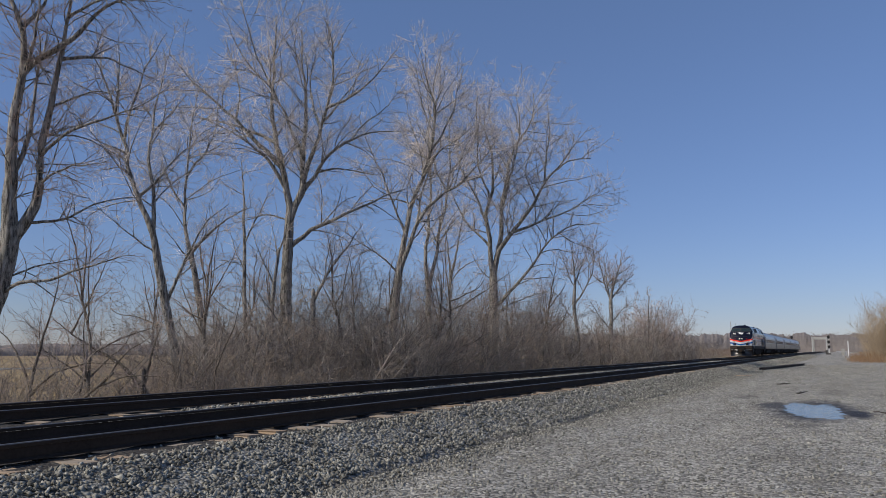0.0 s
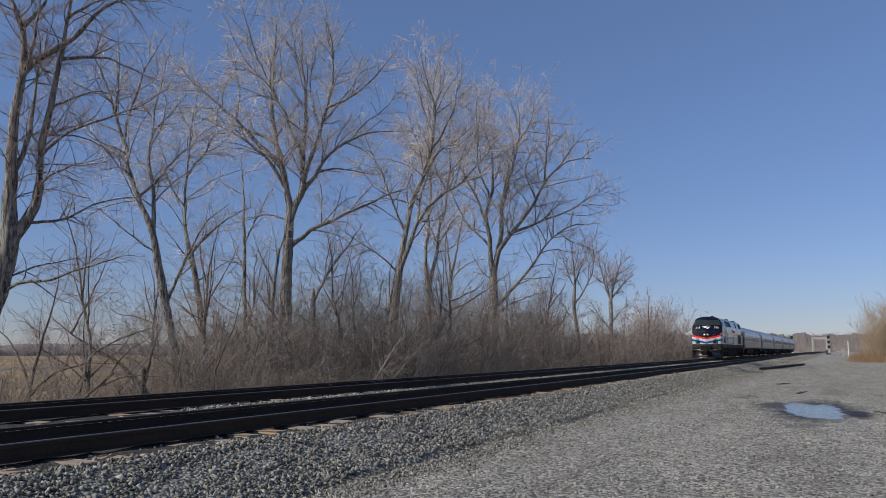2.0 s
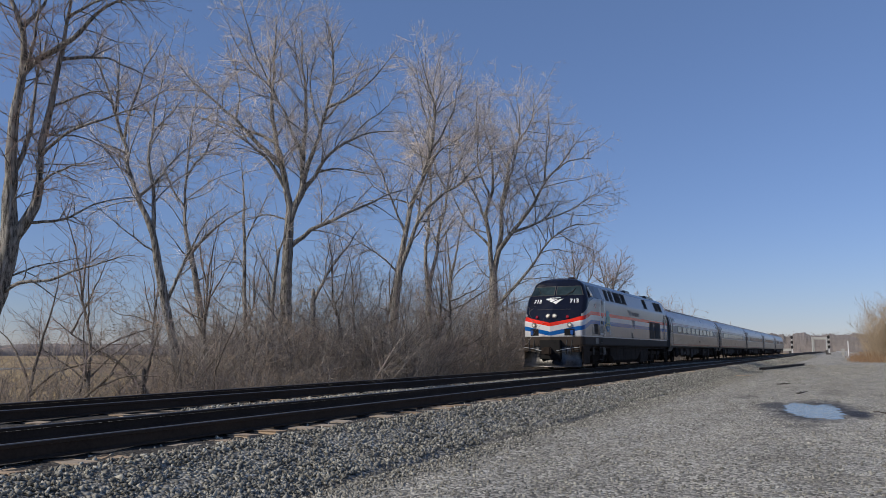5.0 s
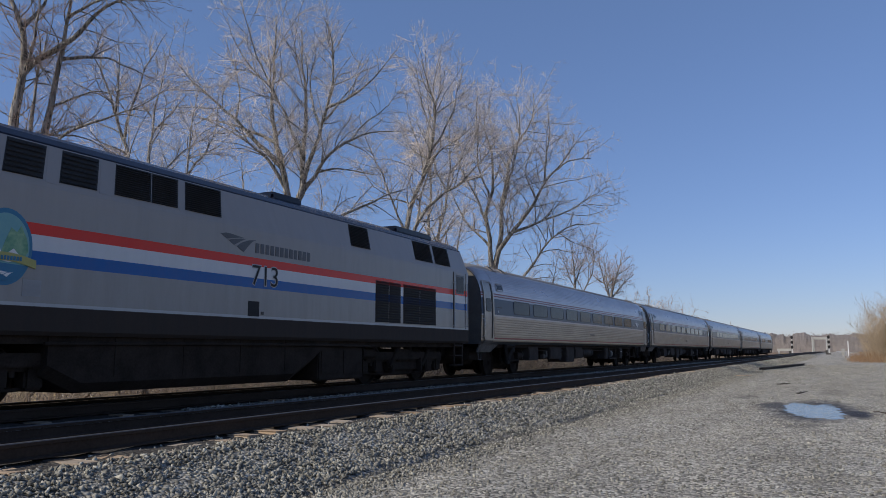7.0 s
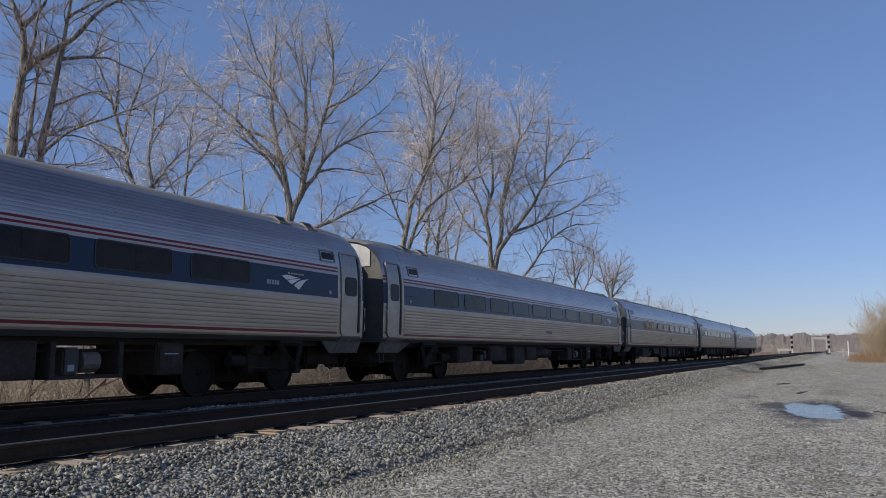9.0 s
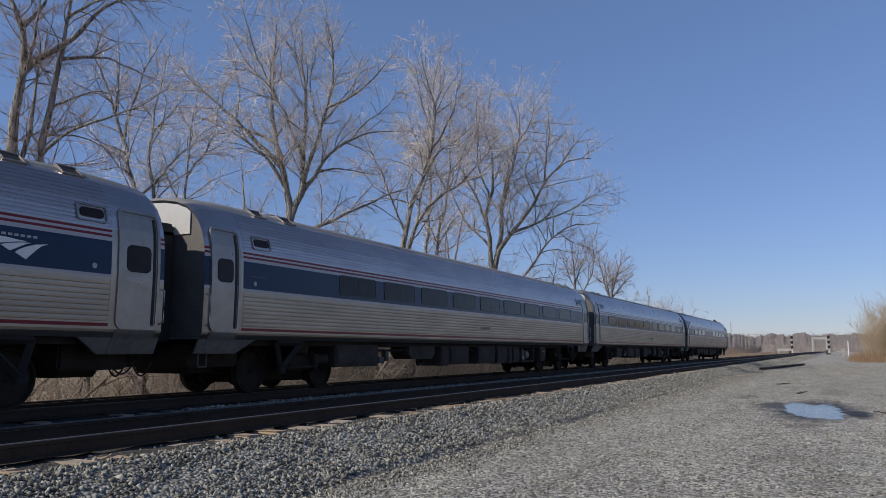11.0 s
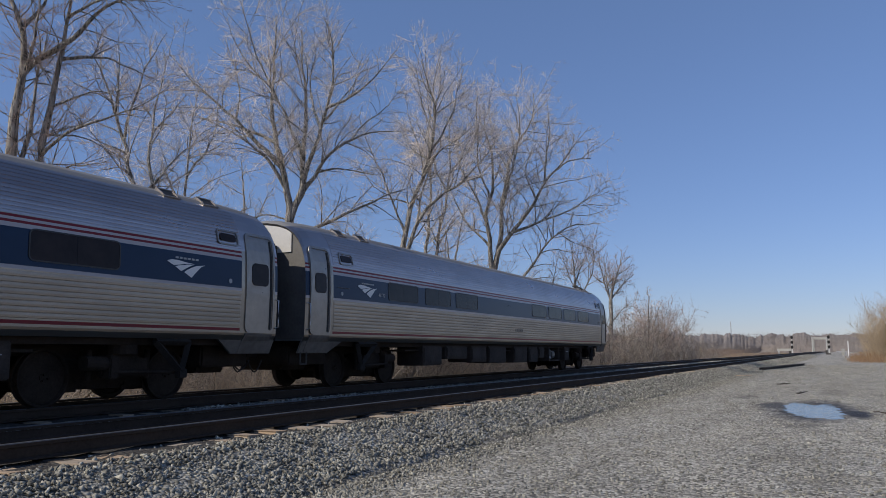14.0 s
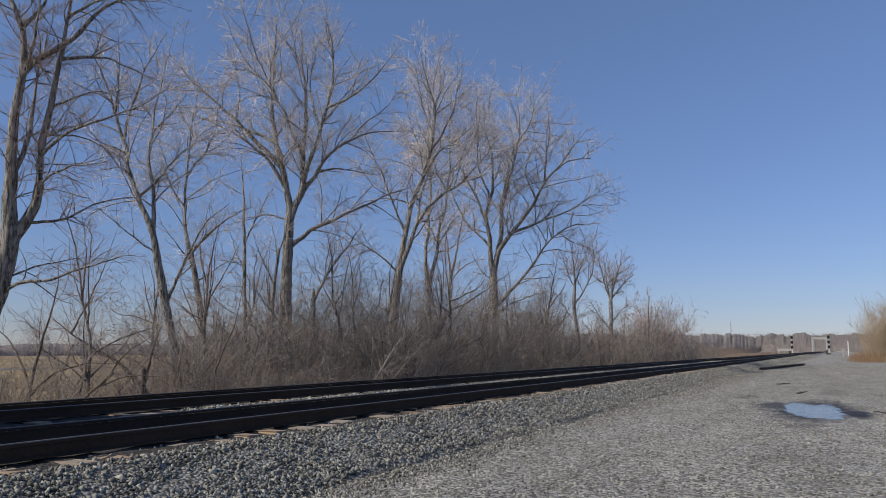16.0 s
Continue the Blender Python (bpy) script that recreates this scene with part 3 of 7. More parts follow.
FAR = [(2.2, 0.12, (28, 66), 0.45, (0.8, 3.0), 5, 0.10, 0.03, (0.024, 0.05)), (3.4, 0.10, (28, 66), 0.5, (0.6, 1.6), 3, 0.12, 0.03, (0.013, 0.022)),
       (6.0, 0.05, (25, 60), 0.5, (0.35, 0.8), 1, 0.10, 0.03, (0.009, 0.012))]
SAPLING = [(3.6, 0.12, (28, 70), 0.42, (0.35, 1.4), 4, 0.15, 0.01, (0.005, 0.013)), (6.5, 0.08, (28, 66), 0.5, (0.2, 0.6), 1, 0.13, 0.02, (0.0036, 0.006))]


def swept(rng, start, length, angles, deep, steps, sway):
    """A line in the tree's space that leans by the given angles (degrees off upright, in the camera's picture plane)
    one after another.
    """
    t = (np.arange(steps) + 0.5) / steps
    a = np.radians(np.interp(t, (np.arange(len(angles)) + 0.5) / len(angles), angles) + rng.normal(0, sway, steps))
    q = math.tan(radians(deep)) + rng.normal(0, 0.05, steps).cumsum() * 0.5
    d = np.sin(a)[:, None] * RIGHT + q[:, None] * DEEP + np.cos(a)[:, None] * np.array([0, 0, 1.0])
    return np.vstack([start, start + np.cumsum(d * (length / steps), axis=0)])


def on_line(pts, at):
    k = min(at, 0.999) * (len(pts) - 1)
    return pts[int(k)] * (1 - k % 1) + pts[int(k) + 1] * (k % 1)


def build_tree(seed, spot, trunk, limbs, levels, label, name="tree", twig=None, group="bare trees behind the line", bark=None):
    """trunk: length, radius at base and top, lean angles; limbs: bearer (-1 the trunk), place on it, length, radius, lean in depth, lean angles."""
    rng = np.random.default_rng(seed)
    tree = thing(name, pose(spot[0], spot[1], FIELD_Z - 0.1), label, "tree", group)
    length, r0, r1, angles = trunk
    stem = swept(rng, np.zeros(3), length, angles, 0, 14, 2.0)
    rad = r0 + (r1 - r0) * np.linspace(0, 1, 15)
    rad[:2] *= (1.45, 1.12)
    rad *= 1 + rng.normal(0, 0.035, 15)
    rad[-2:] *= (0.95, 0.85)
    # a low dome closes the trunk's broken or forked top
    cap = np.vstack([stem, stem[-1] + np.array([[0, 0, r1 * 0.5], [0, 0, r1 * 1.0]])])
    me = quick_mesh("trunk", *tubes([(cap[None], np.append(rad, [r1 * 0.6, r1 * 0.1])[None], 10)]))
    attach("trunk", me, bark or BARK, tree, "grey-brown ridged bark", smooth=True)
    made, crown = [], []
    for bearer, at, length, r, deep, angles in limbs:
        start = on_line(stem if bearer < 0 else made[bearer], at)
        steps = 14
        line = swept(rng, start, length, angles, deep, steps, 5.0)
        made.append(line)
        lr = (r * np.interp(np.linspace(0, 1, steps + 1), (0, 0.1, 0.35, 1), (1.4, 1.08, 0.8, 0.15)))[None]
        groups = [(line[None], lr, 7)]
        pts, rr = line[None], lr
        for k, spec in enumerate(levels):
            own = sprout(rng, line[None], lr, (spec[0] * 0.7, 0.1) + spec[2:]) if k else None
            pts, rr = sprout(rng, pts, rr, spec)
            if not len(pts):
                break
            if k == 0 and len(levels) > 2:
                groups.append((pts, rr, 4))
            else:
                crown.append((pts, rr, 3))
            if own is not None and len(own[0]):
                crown.append((*own, 3))
        attach("limb", quick_mesh("limb", *tubes(groups)), bark or BARK, tree, smooth=True)
    attach("crown", quick_mesh("crown", *tubes(crown)), twig or TWIG, tree, "leafless tan and red-brown twigs")
    return tree


TALL = "tall bare cottonwood with pale bark and fine twigs"
SLENDER = "slender bare tree with leaning trunk and thin branches"
build_tree(321, (28.5, 22.0), (8.2, 0.31, 0.22, (-4, -2, 2)), [
    (-1, 0.98, 10.1, 0.15, 0, (-11, -8, -9, -8, 6, -3)), (0, 0.15, 5.5, 0.08, -6, (-35, -47, -60, -64)),
    (0, 0.26, 7.7, 0.1, 5, (-40, -39, -52, -49, -39)), (0, 0.38, 5.4, 0.07, 14, (-57, -70, -79, -53)), (0, 0.64, 4.1, 0.05, -8, (-45, -35, -19)),
    (2, 0.43, 4.2, 0.045, 8, (9, -18, -18)), (-1, 0.99, 10.0, 0.14, 4, (18, 1, -2, 6, -9, -6)), (6, 0.10, 8.6, 0.11, -6, (17, 22, 23, 13, 4, -14)),
    (6, 0.11, 6.2, 0.1, 7, (31, 26, 52, 63, 94)), (8, 0.25, 3.6, 0.045, -10, (77, 105, 99)), (7, 0.52, 4.1, 0.06, -12, (72, 48, 35)),
    (7, 0.41, 5.2, 0.05, 16, (-18, -12, 9, -6)), (8, 0.61, 3.8, 0.04, 20, (32, 56, 31)), (-1, 0.83, 6.4, 0.1, -4, (50, 66, 64, 63, 72)),
    (-1, 0.99, 3.2, 0.04, 12, (-68, -106, -103)), (6, 0.22, 3.2, 0.03, -25, (-24, 1)), (6, 0.31, 7.4, 0.06, -22, (-20, -31, -12)),
    (7, 0.44, 4.1, 0.05, 25, (29, 18))], BIG, TALL)
build_tree(22, (37.4, 22.0), (6.6, 0.29, 0.22, (2, 5)), [
    (-1, 0.99, 12.4, 0.15, 4, (1, 4, 17, 8, -2, -19)), (-1, 0.99, 9.1, 0.12, -6, (21, 13, 47, 55, 49, 40)), (1, 0.30, 6.5, 0.06, 10, (7, 18, 2, -3)),
    (0, 0.17, 7.1, 0.06, -5, (-20, -23, -24, -18)), (-1, 0.97, 4.8, 0.05, -10, (-48, -58, -59)), (0, 0.47, 4.2, 0.06, -12, (36, 59, 50)),
    (0, 0.57, 5.6, 0.06, 8, (34, 9, 16)), (1, 0.32, 2.6, 0.03, 20, (79, 40)), (0, 0.31, 4.1, 0.04, 12, (-70, -101, -114)),
    (0, 0.65, 3.7, 0.04, -20, (-24, -5)), (0, 0.53, 3.3, 0.03, 25, (-54, -10))], THIN, TALL)
build_tree(23, (44.5, 23.5), (5.8, 0.24, 0.20, (0, 1)), [
    (-1, 0.99, 13.5, 0.12, 5, (5, 9, 14, 8, 4, 13)), (-1, 0.99, 14.2, 0.12, -5, (-3, 9, 8, -1, 3, 8)), (0, 0.51, 7.6, 0.06, 10, (-25, -8, -4)),
    (0, 0.62, 5.3, 0.05, -10, (42, 26, -5)), (1, 0.40, 2.5, 0.04, -16, (-56, -16)), (0, 0.25, 4.4, 0.04, 20, (31, 59)),
    (1, 0.59, 5.0, 0.04, -20, (-28, -6))], THIN, "tall bare cottonwood with two upright stems")
build_tree(24, (52.0, 22.0), (7.9, 0.38, 0.31, (0, -1)), [
    (-1, 0.95, 12.5, 0.17, -5, (-9, -5, 15, -1, -6, -2)), (0, 0.17, 6.5, 0.08, 8, (-44, -33, -28, -18)),
    (0, 0.29, 7.7, 0.08, -12, (-20, -24, -23, -10)), (-1, 0.97, 14.8, 0.18, 4, (9, 9, 10, 13, 30, 5)), (3, 0.33, 8.4, 0.1, -12, (18, 16, 5, -13)),
    (-1, 0.99, 11.5, 0.17, -4, (18, 37, 35, 31, 47, 87)), (5, 0.28, 8.7, 0.09, 10, (68, 63, 63, 56)), (-1, 0.66, 10.0, 0.12, -6, (43, 38, 34, 46, 88)),
    (-1, 0.57, 5.3, 0.05, 12, (47, 77, 68)), (-1, 0.90, 3.0, 0.05, -10, (-44, -24)), (5, 0.65, 6.2, 0.07, 8, (1, 20, -10)),
    (5, 0.76, 3.7, 0.05, -14, (40, 40)), (3, 0.55, 6.6, 0.06, 14, (-28, 2, -5)), (5, 0.54, 7.2, 0.06, 22, (-19, 28, 2)),
    (0, 0.45, 8.0, 0.07, -22, (-23, -3, 0)), (7, 0.72, 2.7, 0.04, -14, (132, 109)), (3, 0.32, 5.0, 0.04, -28, (40, 90))], THIN, TALL)
build_tree(25, (11.4, 18.4), (5.0, 0.33, 0.24, (6, 9, 13, 10)), [
    (-1, 0.98, 7.1, 0.16, -4, (-6, -2, 0, 4, -21, -19)), (-1, 0.97, 7.1, 0.12, 4, (37, -8, 12, 11, 14, 3)),
    (0, 0.59, 3.9, 0.075, 6, (54, 49, 28, 52, 77)), (1, 0.32, 3.7, 0.04, -8, (53, 71, 70, 53)), (1, 0.08, 2.7, 0.035, 14, (85, 51, 85)),
    (-1, 0.67, 3.7, 0.045, -6, (53, 84, 71, 71, 90)), (0, 0.22, 4.1, 0.06, 12, (12, 2, 2, 0)), (1, 0.50, 2.2, 0.03, -14, (73, 80, 114)),
    (1, 0.67, 2.5, 0.035, 12, (74, 102, 117)), (1, 0.82, 2.7, 0.035, -10, (63, 98, 98)), (1, 0.40, 1.7, 0.025, 20, (85, 121)),
    (1, 0.22, 2.3, 0.03, -20, (57, 97, 79)), (0, 0.73, 1.9, 0.05, 14, (27, 14)), (-1, 0.76, 2.2, 0.025, 16, (55, 73, 76)),
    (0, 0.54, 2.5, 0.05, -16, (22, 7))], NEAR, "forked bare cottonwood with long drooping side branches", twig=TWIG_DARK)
build_tree(26, (21.0, 21.0), (6.5, 0.17, 0.13, (-7, -10, -12, -11)), [
    (-1, 0.99, 7.3, 0.09, -5, (-23, -17, -9, -23, -19, -8)), (-1, 0.99, 7.7, 0.07, 6, (3, -17, -6, -6, 7, -12)),
    (0, 0.19, 3.4, 0.05, 10, (44, 28, 38, 57)), (0, 0.48, 4.1, 0.05, -12, (12, 21, 29, 36)), (-1, 0.59, 4.3, 0.06, -8, (24, 24, 28, 57)),
    (0, 0.37, 1.9, 0.03, 14, (-47, -77)), (-1, 0.88, 3.1, 0.03, -14, (-53, -46, -42)), (1, 0.51, 2.1, 0.04, 18, (32, 31)),
    (0, 0.62, 2.7, 0.04, -20, (12, 2))], SLIM, SLENDER)
build_tree(27, (23.9, 22.5), (6.3, 0.14, 0.11, (-7, -7, -8)), [
    (-1, 0.96, 7.3, 0.07, 5, (-18, -4, -1, -2, 10)), (-1, 0.97, 3.1, 0.06, -8, (39, 48, 62)), (0, 0.27, 2.6, 0.04, -12, (-33, -16)),
    (0, 0.46, 4.6, 0.04, 14, (30, 5, -4)), (-1, 0.78, 2.0, 0.03, 20, (48, 59)), (-1, 0.89, 2.0, 0.03, -20, (-35, -35))], SLIM, SLENDER)
build_tree(28, (28.1, 20.5), (4.8, 0.14, 0.10, (-1, -1)), [
    (-1, 0.91, 4.1, 0.07, 4, (23, 32, 44, 28)), (0, 0.29, 2.3, 0.03, -10, (5, 25)), (-1, 0.75, 2.2, 0.03, 10, (-30, -9))], SLIM, "bare tree with a broken-off top")
build_tree(29, (28.0, 24.0), (8.5, 0.12, 0.07, (-3, -4, -1)), [
    (-1, 0.98, 3.4, 0.05, 4, (-4, -11)), (-1, 0.84, 2.7, 0.04, -10, (29, 25)), (-1, 0.69, 2.3, 0.03, 10, (-31, -16))], SLIM, SLENDER)
build_tree(30, (27.1, 22.0), (6.6, 0.11, 0.07, (-2, -3, 6)), [
    (-1, 0.99, 1.8, 0.04, 4, (18, 5)), (-1, 0.77, 2.5, 0.04, -8, (-27, -18)), (-1, 0.92, 2.4, 0.03, 14, (-13, -15))], SLIM, SLENDER)
build_tree(31, (43.8, 21.5), (7.1, 0.13, 0.08, (-1, -1)), [
    (-1, 0.99, 3.3, 0.06, 4, (-3, -9)), (-1, 0.90, 2.6, 0.04, -10, (35, 77)), (-1, 0.70, 2.8, 0.04, 12, (-28, -27)),
    (-1, 0.95, 4.1, 0.05, -14, (14, 6))], SLIM, SLENDER)
build_tree(32, (71.7, 21.5), (8.6, 0.22, 0.15, (-5, -8, 3)), [
    (-1, 0.99, 4.7, 0.09, 4, (-3, -10)), (-1, 0.75, 6.5, 0.08, -8, (36, 16, -9)), (-1, 0.99, 3.8, 0.07, 14, (24, 20)),
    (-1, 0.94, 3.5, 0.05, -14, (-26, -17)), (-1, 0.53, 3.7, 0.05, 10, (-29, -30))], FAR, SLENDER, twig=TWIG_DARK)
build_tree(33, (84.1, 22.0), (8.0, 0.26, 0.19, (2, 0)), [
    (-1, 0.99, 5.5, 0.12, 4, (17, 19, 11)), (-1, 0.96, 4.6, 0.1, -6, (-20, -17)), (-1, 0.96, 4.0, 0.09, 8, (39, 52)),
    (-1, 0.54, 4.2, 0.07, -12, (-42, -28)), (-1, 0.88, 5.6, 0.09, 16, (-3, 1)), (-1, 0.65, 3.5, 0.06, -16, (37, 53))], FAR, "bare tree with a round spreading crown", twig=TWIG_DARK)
build_tree(34, (107.2, 23.0), (4.1, 0.24, 0.20, (2, 2)), [
    (-1, 0.91, 5.2, 0.1, 4, (-17, -17)), (-1, 0.91, 5.8, 0.1, -6, (1, -1)), (-1, 0.91, 4.9, 0.1, 8, (22, 16)), (-1, 0.87, 4.8, 0.09, -4, (38, 47)),
    (-1, 0.81, 4.3, 0.08, 12, (-39, -34))], FAR, "low bare tree with a fan of stems")
build_tree(35, (15.9, 17.4), (1.6, 0.07, 0.055, (2, 0)), [
    (-1, 0.75, 1.6, 0.045, 0, (14, 20)), (-1, 0.70, 3.2, 0.06, 4, (-42, -58, -62, -50)), (-1, 0.65, 0.8, 0.06, -4, (140, 138)),
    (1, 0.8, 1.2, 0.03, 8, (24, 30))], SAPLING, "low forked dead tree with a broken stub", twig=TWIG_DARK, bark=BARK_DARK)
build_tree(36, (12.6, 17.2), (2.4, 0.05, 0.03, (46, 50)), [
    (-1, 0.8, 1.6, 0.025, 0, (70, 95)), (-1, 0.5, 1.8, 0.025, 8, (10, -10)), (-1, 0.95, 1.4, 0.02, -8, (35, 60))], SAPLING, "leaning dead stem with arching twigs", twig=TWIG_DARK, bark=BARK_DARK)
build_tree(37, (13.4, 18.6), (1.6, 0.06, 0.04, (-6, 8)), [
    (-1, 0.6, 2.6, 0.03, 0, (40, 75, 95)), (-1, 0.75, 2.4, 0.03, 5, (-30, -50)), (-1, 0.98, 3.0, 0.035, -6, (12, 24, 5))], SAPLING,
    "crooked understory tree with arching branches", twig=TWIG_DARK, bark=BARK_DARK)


def build_saplings():
    rng = random.Random(77)
    made = []
    for k in range(6):
        limbs = [(-1, rng.uniform(0.25, 0.95), rng.uniform(1.2, 2.6), 0.020, rng.uniform(-35, 35), (a, a * rng.uniform(0.2, 1.4), a * rng.uniform(-0.2, 1.0)))
                 for a in [rng.uniform(-75, 75) for _ in range(8)]]
        limbs += [(-1, 0.99, rng.uniform(1.6, 2.6), 0.022, rng.uniform(-14, 14), (rng.uniform(-20, 20), rng.uniform(-20, 20))) for _ in range(2)]
        made.append(build_tree(100 + k, (20 + 3 * k, 24), (3.0, 0.042, 0.024, (rng.uniform(-16, 16), rng.uniform(-16, 16), rng.uniform(-16, 16))), limbs, SAPLING,
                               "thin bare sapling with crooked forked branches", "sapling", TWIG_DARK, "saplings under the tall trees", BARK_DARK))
    spots = []
    x = 17.5
    while x < 96:
        for _ in range(2 if x > 21 else 1):
            y = rng.uniform(17.0, 27.0)
            spots.append((x * (y / 20.5) + rng.uniform(-1, 1), y, rng.uniform(0.7, 1.35)))
        x += 2.2 + x * 0.01
    for _ in range(16):
        x, y = rng.uniform(19, 60), rng.uniform(19.0, 27.0)
        spots.append((x * (y / 20.5), y, rng.uniform(1.3, 1.8)))
    for i, (x, y, k) in enumerate(spots):
        m = pose(x, y, FIELD_Z - 0.05, 0, 0, rng.uniform(0, 360))
        ob = made[i] if i < 6 else copy_thing(made[i % 6], m)
        ob.matrix_world = m
        ob.scale = (k, k, k)


build_saplings()


# ---------------------------------------------------------------- thicket, weeds and far woods
def thicket_mesh(seed, stems, height, width, specs, r=0.012, lean=0.42, bend=0.12, steps=7):
    """A clump of crooked shoots that bear finer ones."""
    rng = np.random.default_rng(seed)
    p0 = np.stack([rng.uniform(-width, width, stems), rng.uniform(-width, width, stems), np.full(stems, -0.15)], -1)
    d = np.stack([rng.normal(0, lean, stems), rng.normal(0, lean, stems), np.ones(stems)], -1)
    r0 = r * rng.uniform(0.6, 1.6, stems)
    pts, rad = wander(rng, p0, d, height * rng.uniform(0.4, 1.05, stems), r0, r0 * 0.3, steps, bend, 0.03)
    groups = [(pts, rad, 3)]
    for spec in specs:
        pts, rad = sprout(rng, pts, rad, spec)
        groups.append((pts, rad, 3))
    return quick_mesh("thicket", *tubes(groups))


TANGLE = [(2.4, 0.10, (20, 60), 0.34, (0.4, 1.6), 3, 0.2, 0.01, (0.0055, 0.010)), (4.6, 0.06, (25, 70), 0.5, (0.2, 0.65), 1, 0.2, 0.02, (0.0042, 0.0065))]
FAR_TANGLE = [(3.2, 0.10, (30, 75), 0.34, (0.4, 1.4), 2, 0.2, 0.01, (0.010, 0.016)), (2.4, 0.06, (30, 70), 0.5, (0.3, 0.7), 1, 0.2, 0.02, (0.008, 0.011))]
SHOOTS = [(6.0, 0.08, (25, 75), 0.4, (0.15, 0.6), 1, 0.2, 0.02, (0.003, 0.005))]
STRAWS = [(2.2, 0.3, (20, 60), 0.3, (0.08, 0.25), 1, 0.2, 0.02, (0.003, 0.005))]


def build_thicket():
    rng = random.Random(9)
    tall = [thicket_mesh(s, 12, 5.2, 1.9, TANGLE, 0.014, 0.3, 0.2) for s in (1, 2, 3, 8)]
    low = [thicket_mesh(s, 34, 1.6, 1.5, SHOOTS, 0.007, 0.6, 0.16, 3) for s in (4, 5)]
    weeds = [thicket_mesh(s, 34, 0.75, 1.1, STRAWS, 0.006, 0.4, 0.14, 3) for s in (6, 7)]
    for me in tall[:3] + low[:1]:
        me.materials.append(BRUSH)
    tall[3].materials.append(RUSSET)
    low[1].materials.append(RUSSET)
    for me in weeds:
        me.materials.append(REDBRUSH)

    def plant(name, me, x, y, s, label):
        ob = new(name, me)
        ob.matrix_world = pose(x, y, FIELD_Z, 0, 0, rng.uniform(0, 360)) @ Matrix.Diagonal((s, s, s * rng.uniform(0.8, 1.2), 1))
        tagged(ob, label, "brush", kind="stuff")

    x = 17.0
    while x < 58:
        for k in range(1 if x < 20 else (5 if x < 40 else 4)):
            y = rng.uniform(17.0, 26.0)
            plant("thicket", rng.choice(tall), x * y / 20, y, rng.uniform(0.7, 1.25) * min(1.15, 0.5 + x / 45), "tangled grey-brown leafless brush")
        plant("thicket", rng.choice(low), x + rng.uniform(-1, 1), rng.uniform(16.0, 19.0), rng.uniform(0.9, 1.4), "low tangle of bare brown shoots")
        x += 1.4 + x * 0.012
    sparse = [thicket_mesh(s, 5, 5.0, 1.6, TANGLE, 0.014, 0.5, 0.16) for s in (14, 15)]
    for me in sparse:
        me.materials.append(BRUSH)
    for k in range(12):
        y = rng.uniform(17.5, 24.0)
        plant("thicket", rng.choice(sparse), y * rng.uniform(0.66, 0.96), y, rng.uniform(0.8, 1.25), "sparse crooked leafless brush")
    for k in range(30):
        y = rng.uniform(18.0, 26.0)
        plant("thicket", rng.choice(sparse), y * rng.uniform(0.92, 2.4), y, rng.uniform(1.2, 1.8), "tall sparse leafless brush under the trees")
    far = [thicket_mesh(s, 16, 4.6, 2.2, FAR_TANGLE, 0.02, 0.45) for s in (11, 12)]
    for me in far:
        me.materials.append(BRUSH)
    while x < 128:
        for k in range(2):
            plant("thicket", rng.choice(far), x + rng.uniform(-1, 1), rng.uniform(16.8, 25.0), rng.uniform(0.8, 1.2) * (1.25 if x < 84 else 1.9 - x / 128), "tangled grey-brown leafless brush")
        x += 2.4
    round_top = thicket_mesh(16, 64, 7.8, 0.9, FAR_TANGLE, 0.035, 0.40, 0.09)
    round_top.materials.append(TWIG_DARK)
    for x, y, k in ((103, 20.6, 1.0), (108, 22.6, 1.05)):
        plant("thicket", round_top, x, y, k, "pale round-topped leafless willow bush")
    # lower, redder growth between the line and the field
    x = 8.5
    while x < 40:
        me = low[1] if rng.random() < (0.7 if x < 22 else 0.35) else low[0]
        plant("thicket", me, x + rng.uniform(-1, 1), rng.uniform(15.6, 20.0), rng.uniform(0.85, 1.45) if x < 22 else rng.uniform(0.7, 1.1), "low tangle of russet shoots")
        x += 0.26 if x < 22 else 1.0
    x = 8.0
    while x < 190:
        plant("dry_weeds", rng.choice(weeds), x, rng.uniform(15.2, 16.6), rng.uniform(0.8, 1.3), "rusty dry weeds beside the track")
        x += 1.5 + x * 0.02


build_thicket()


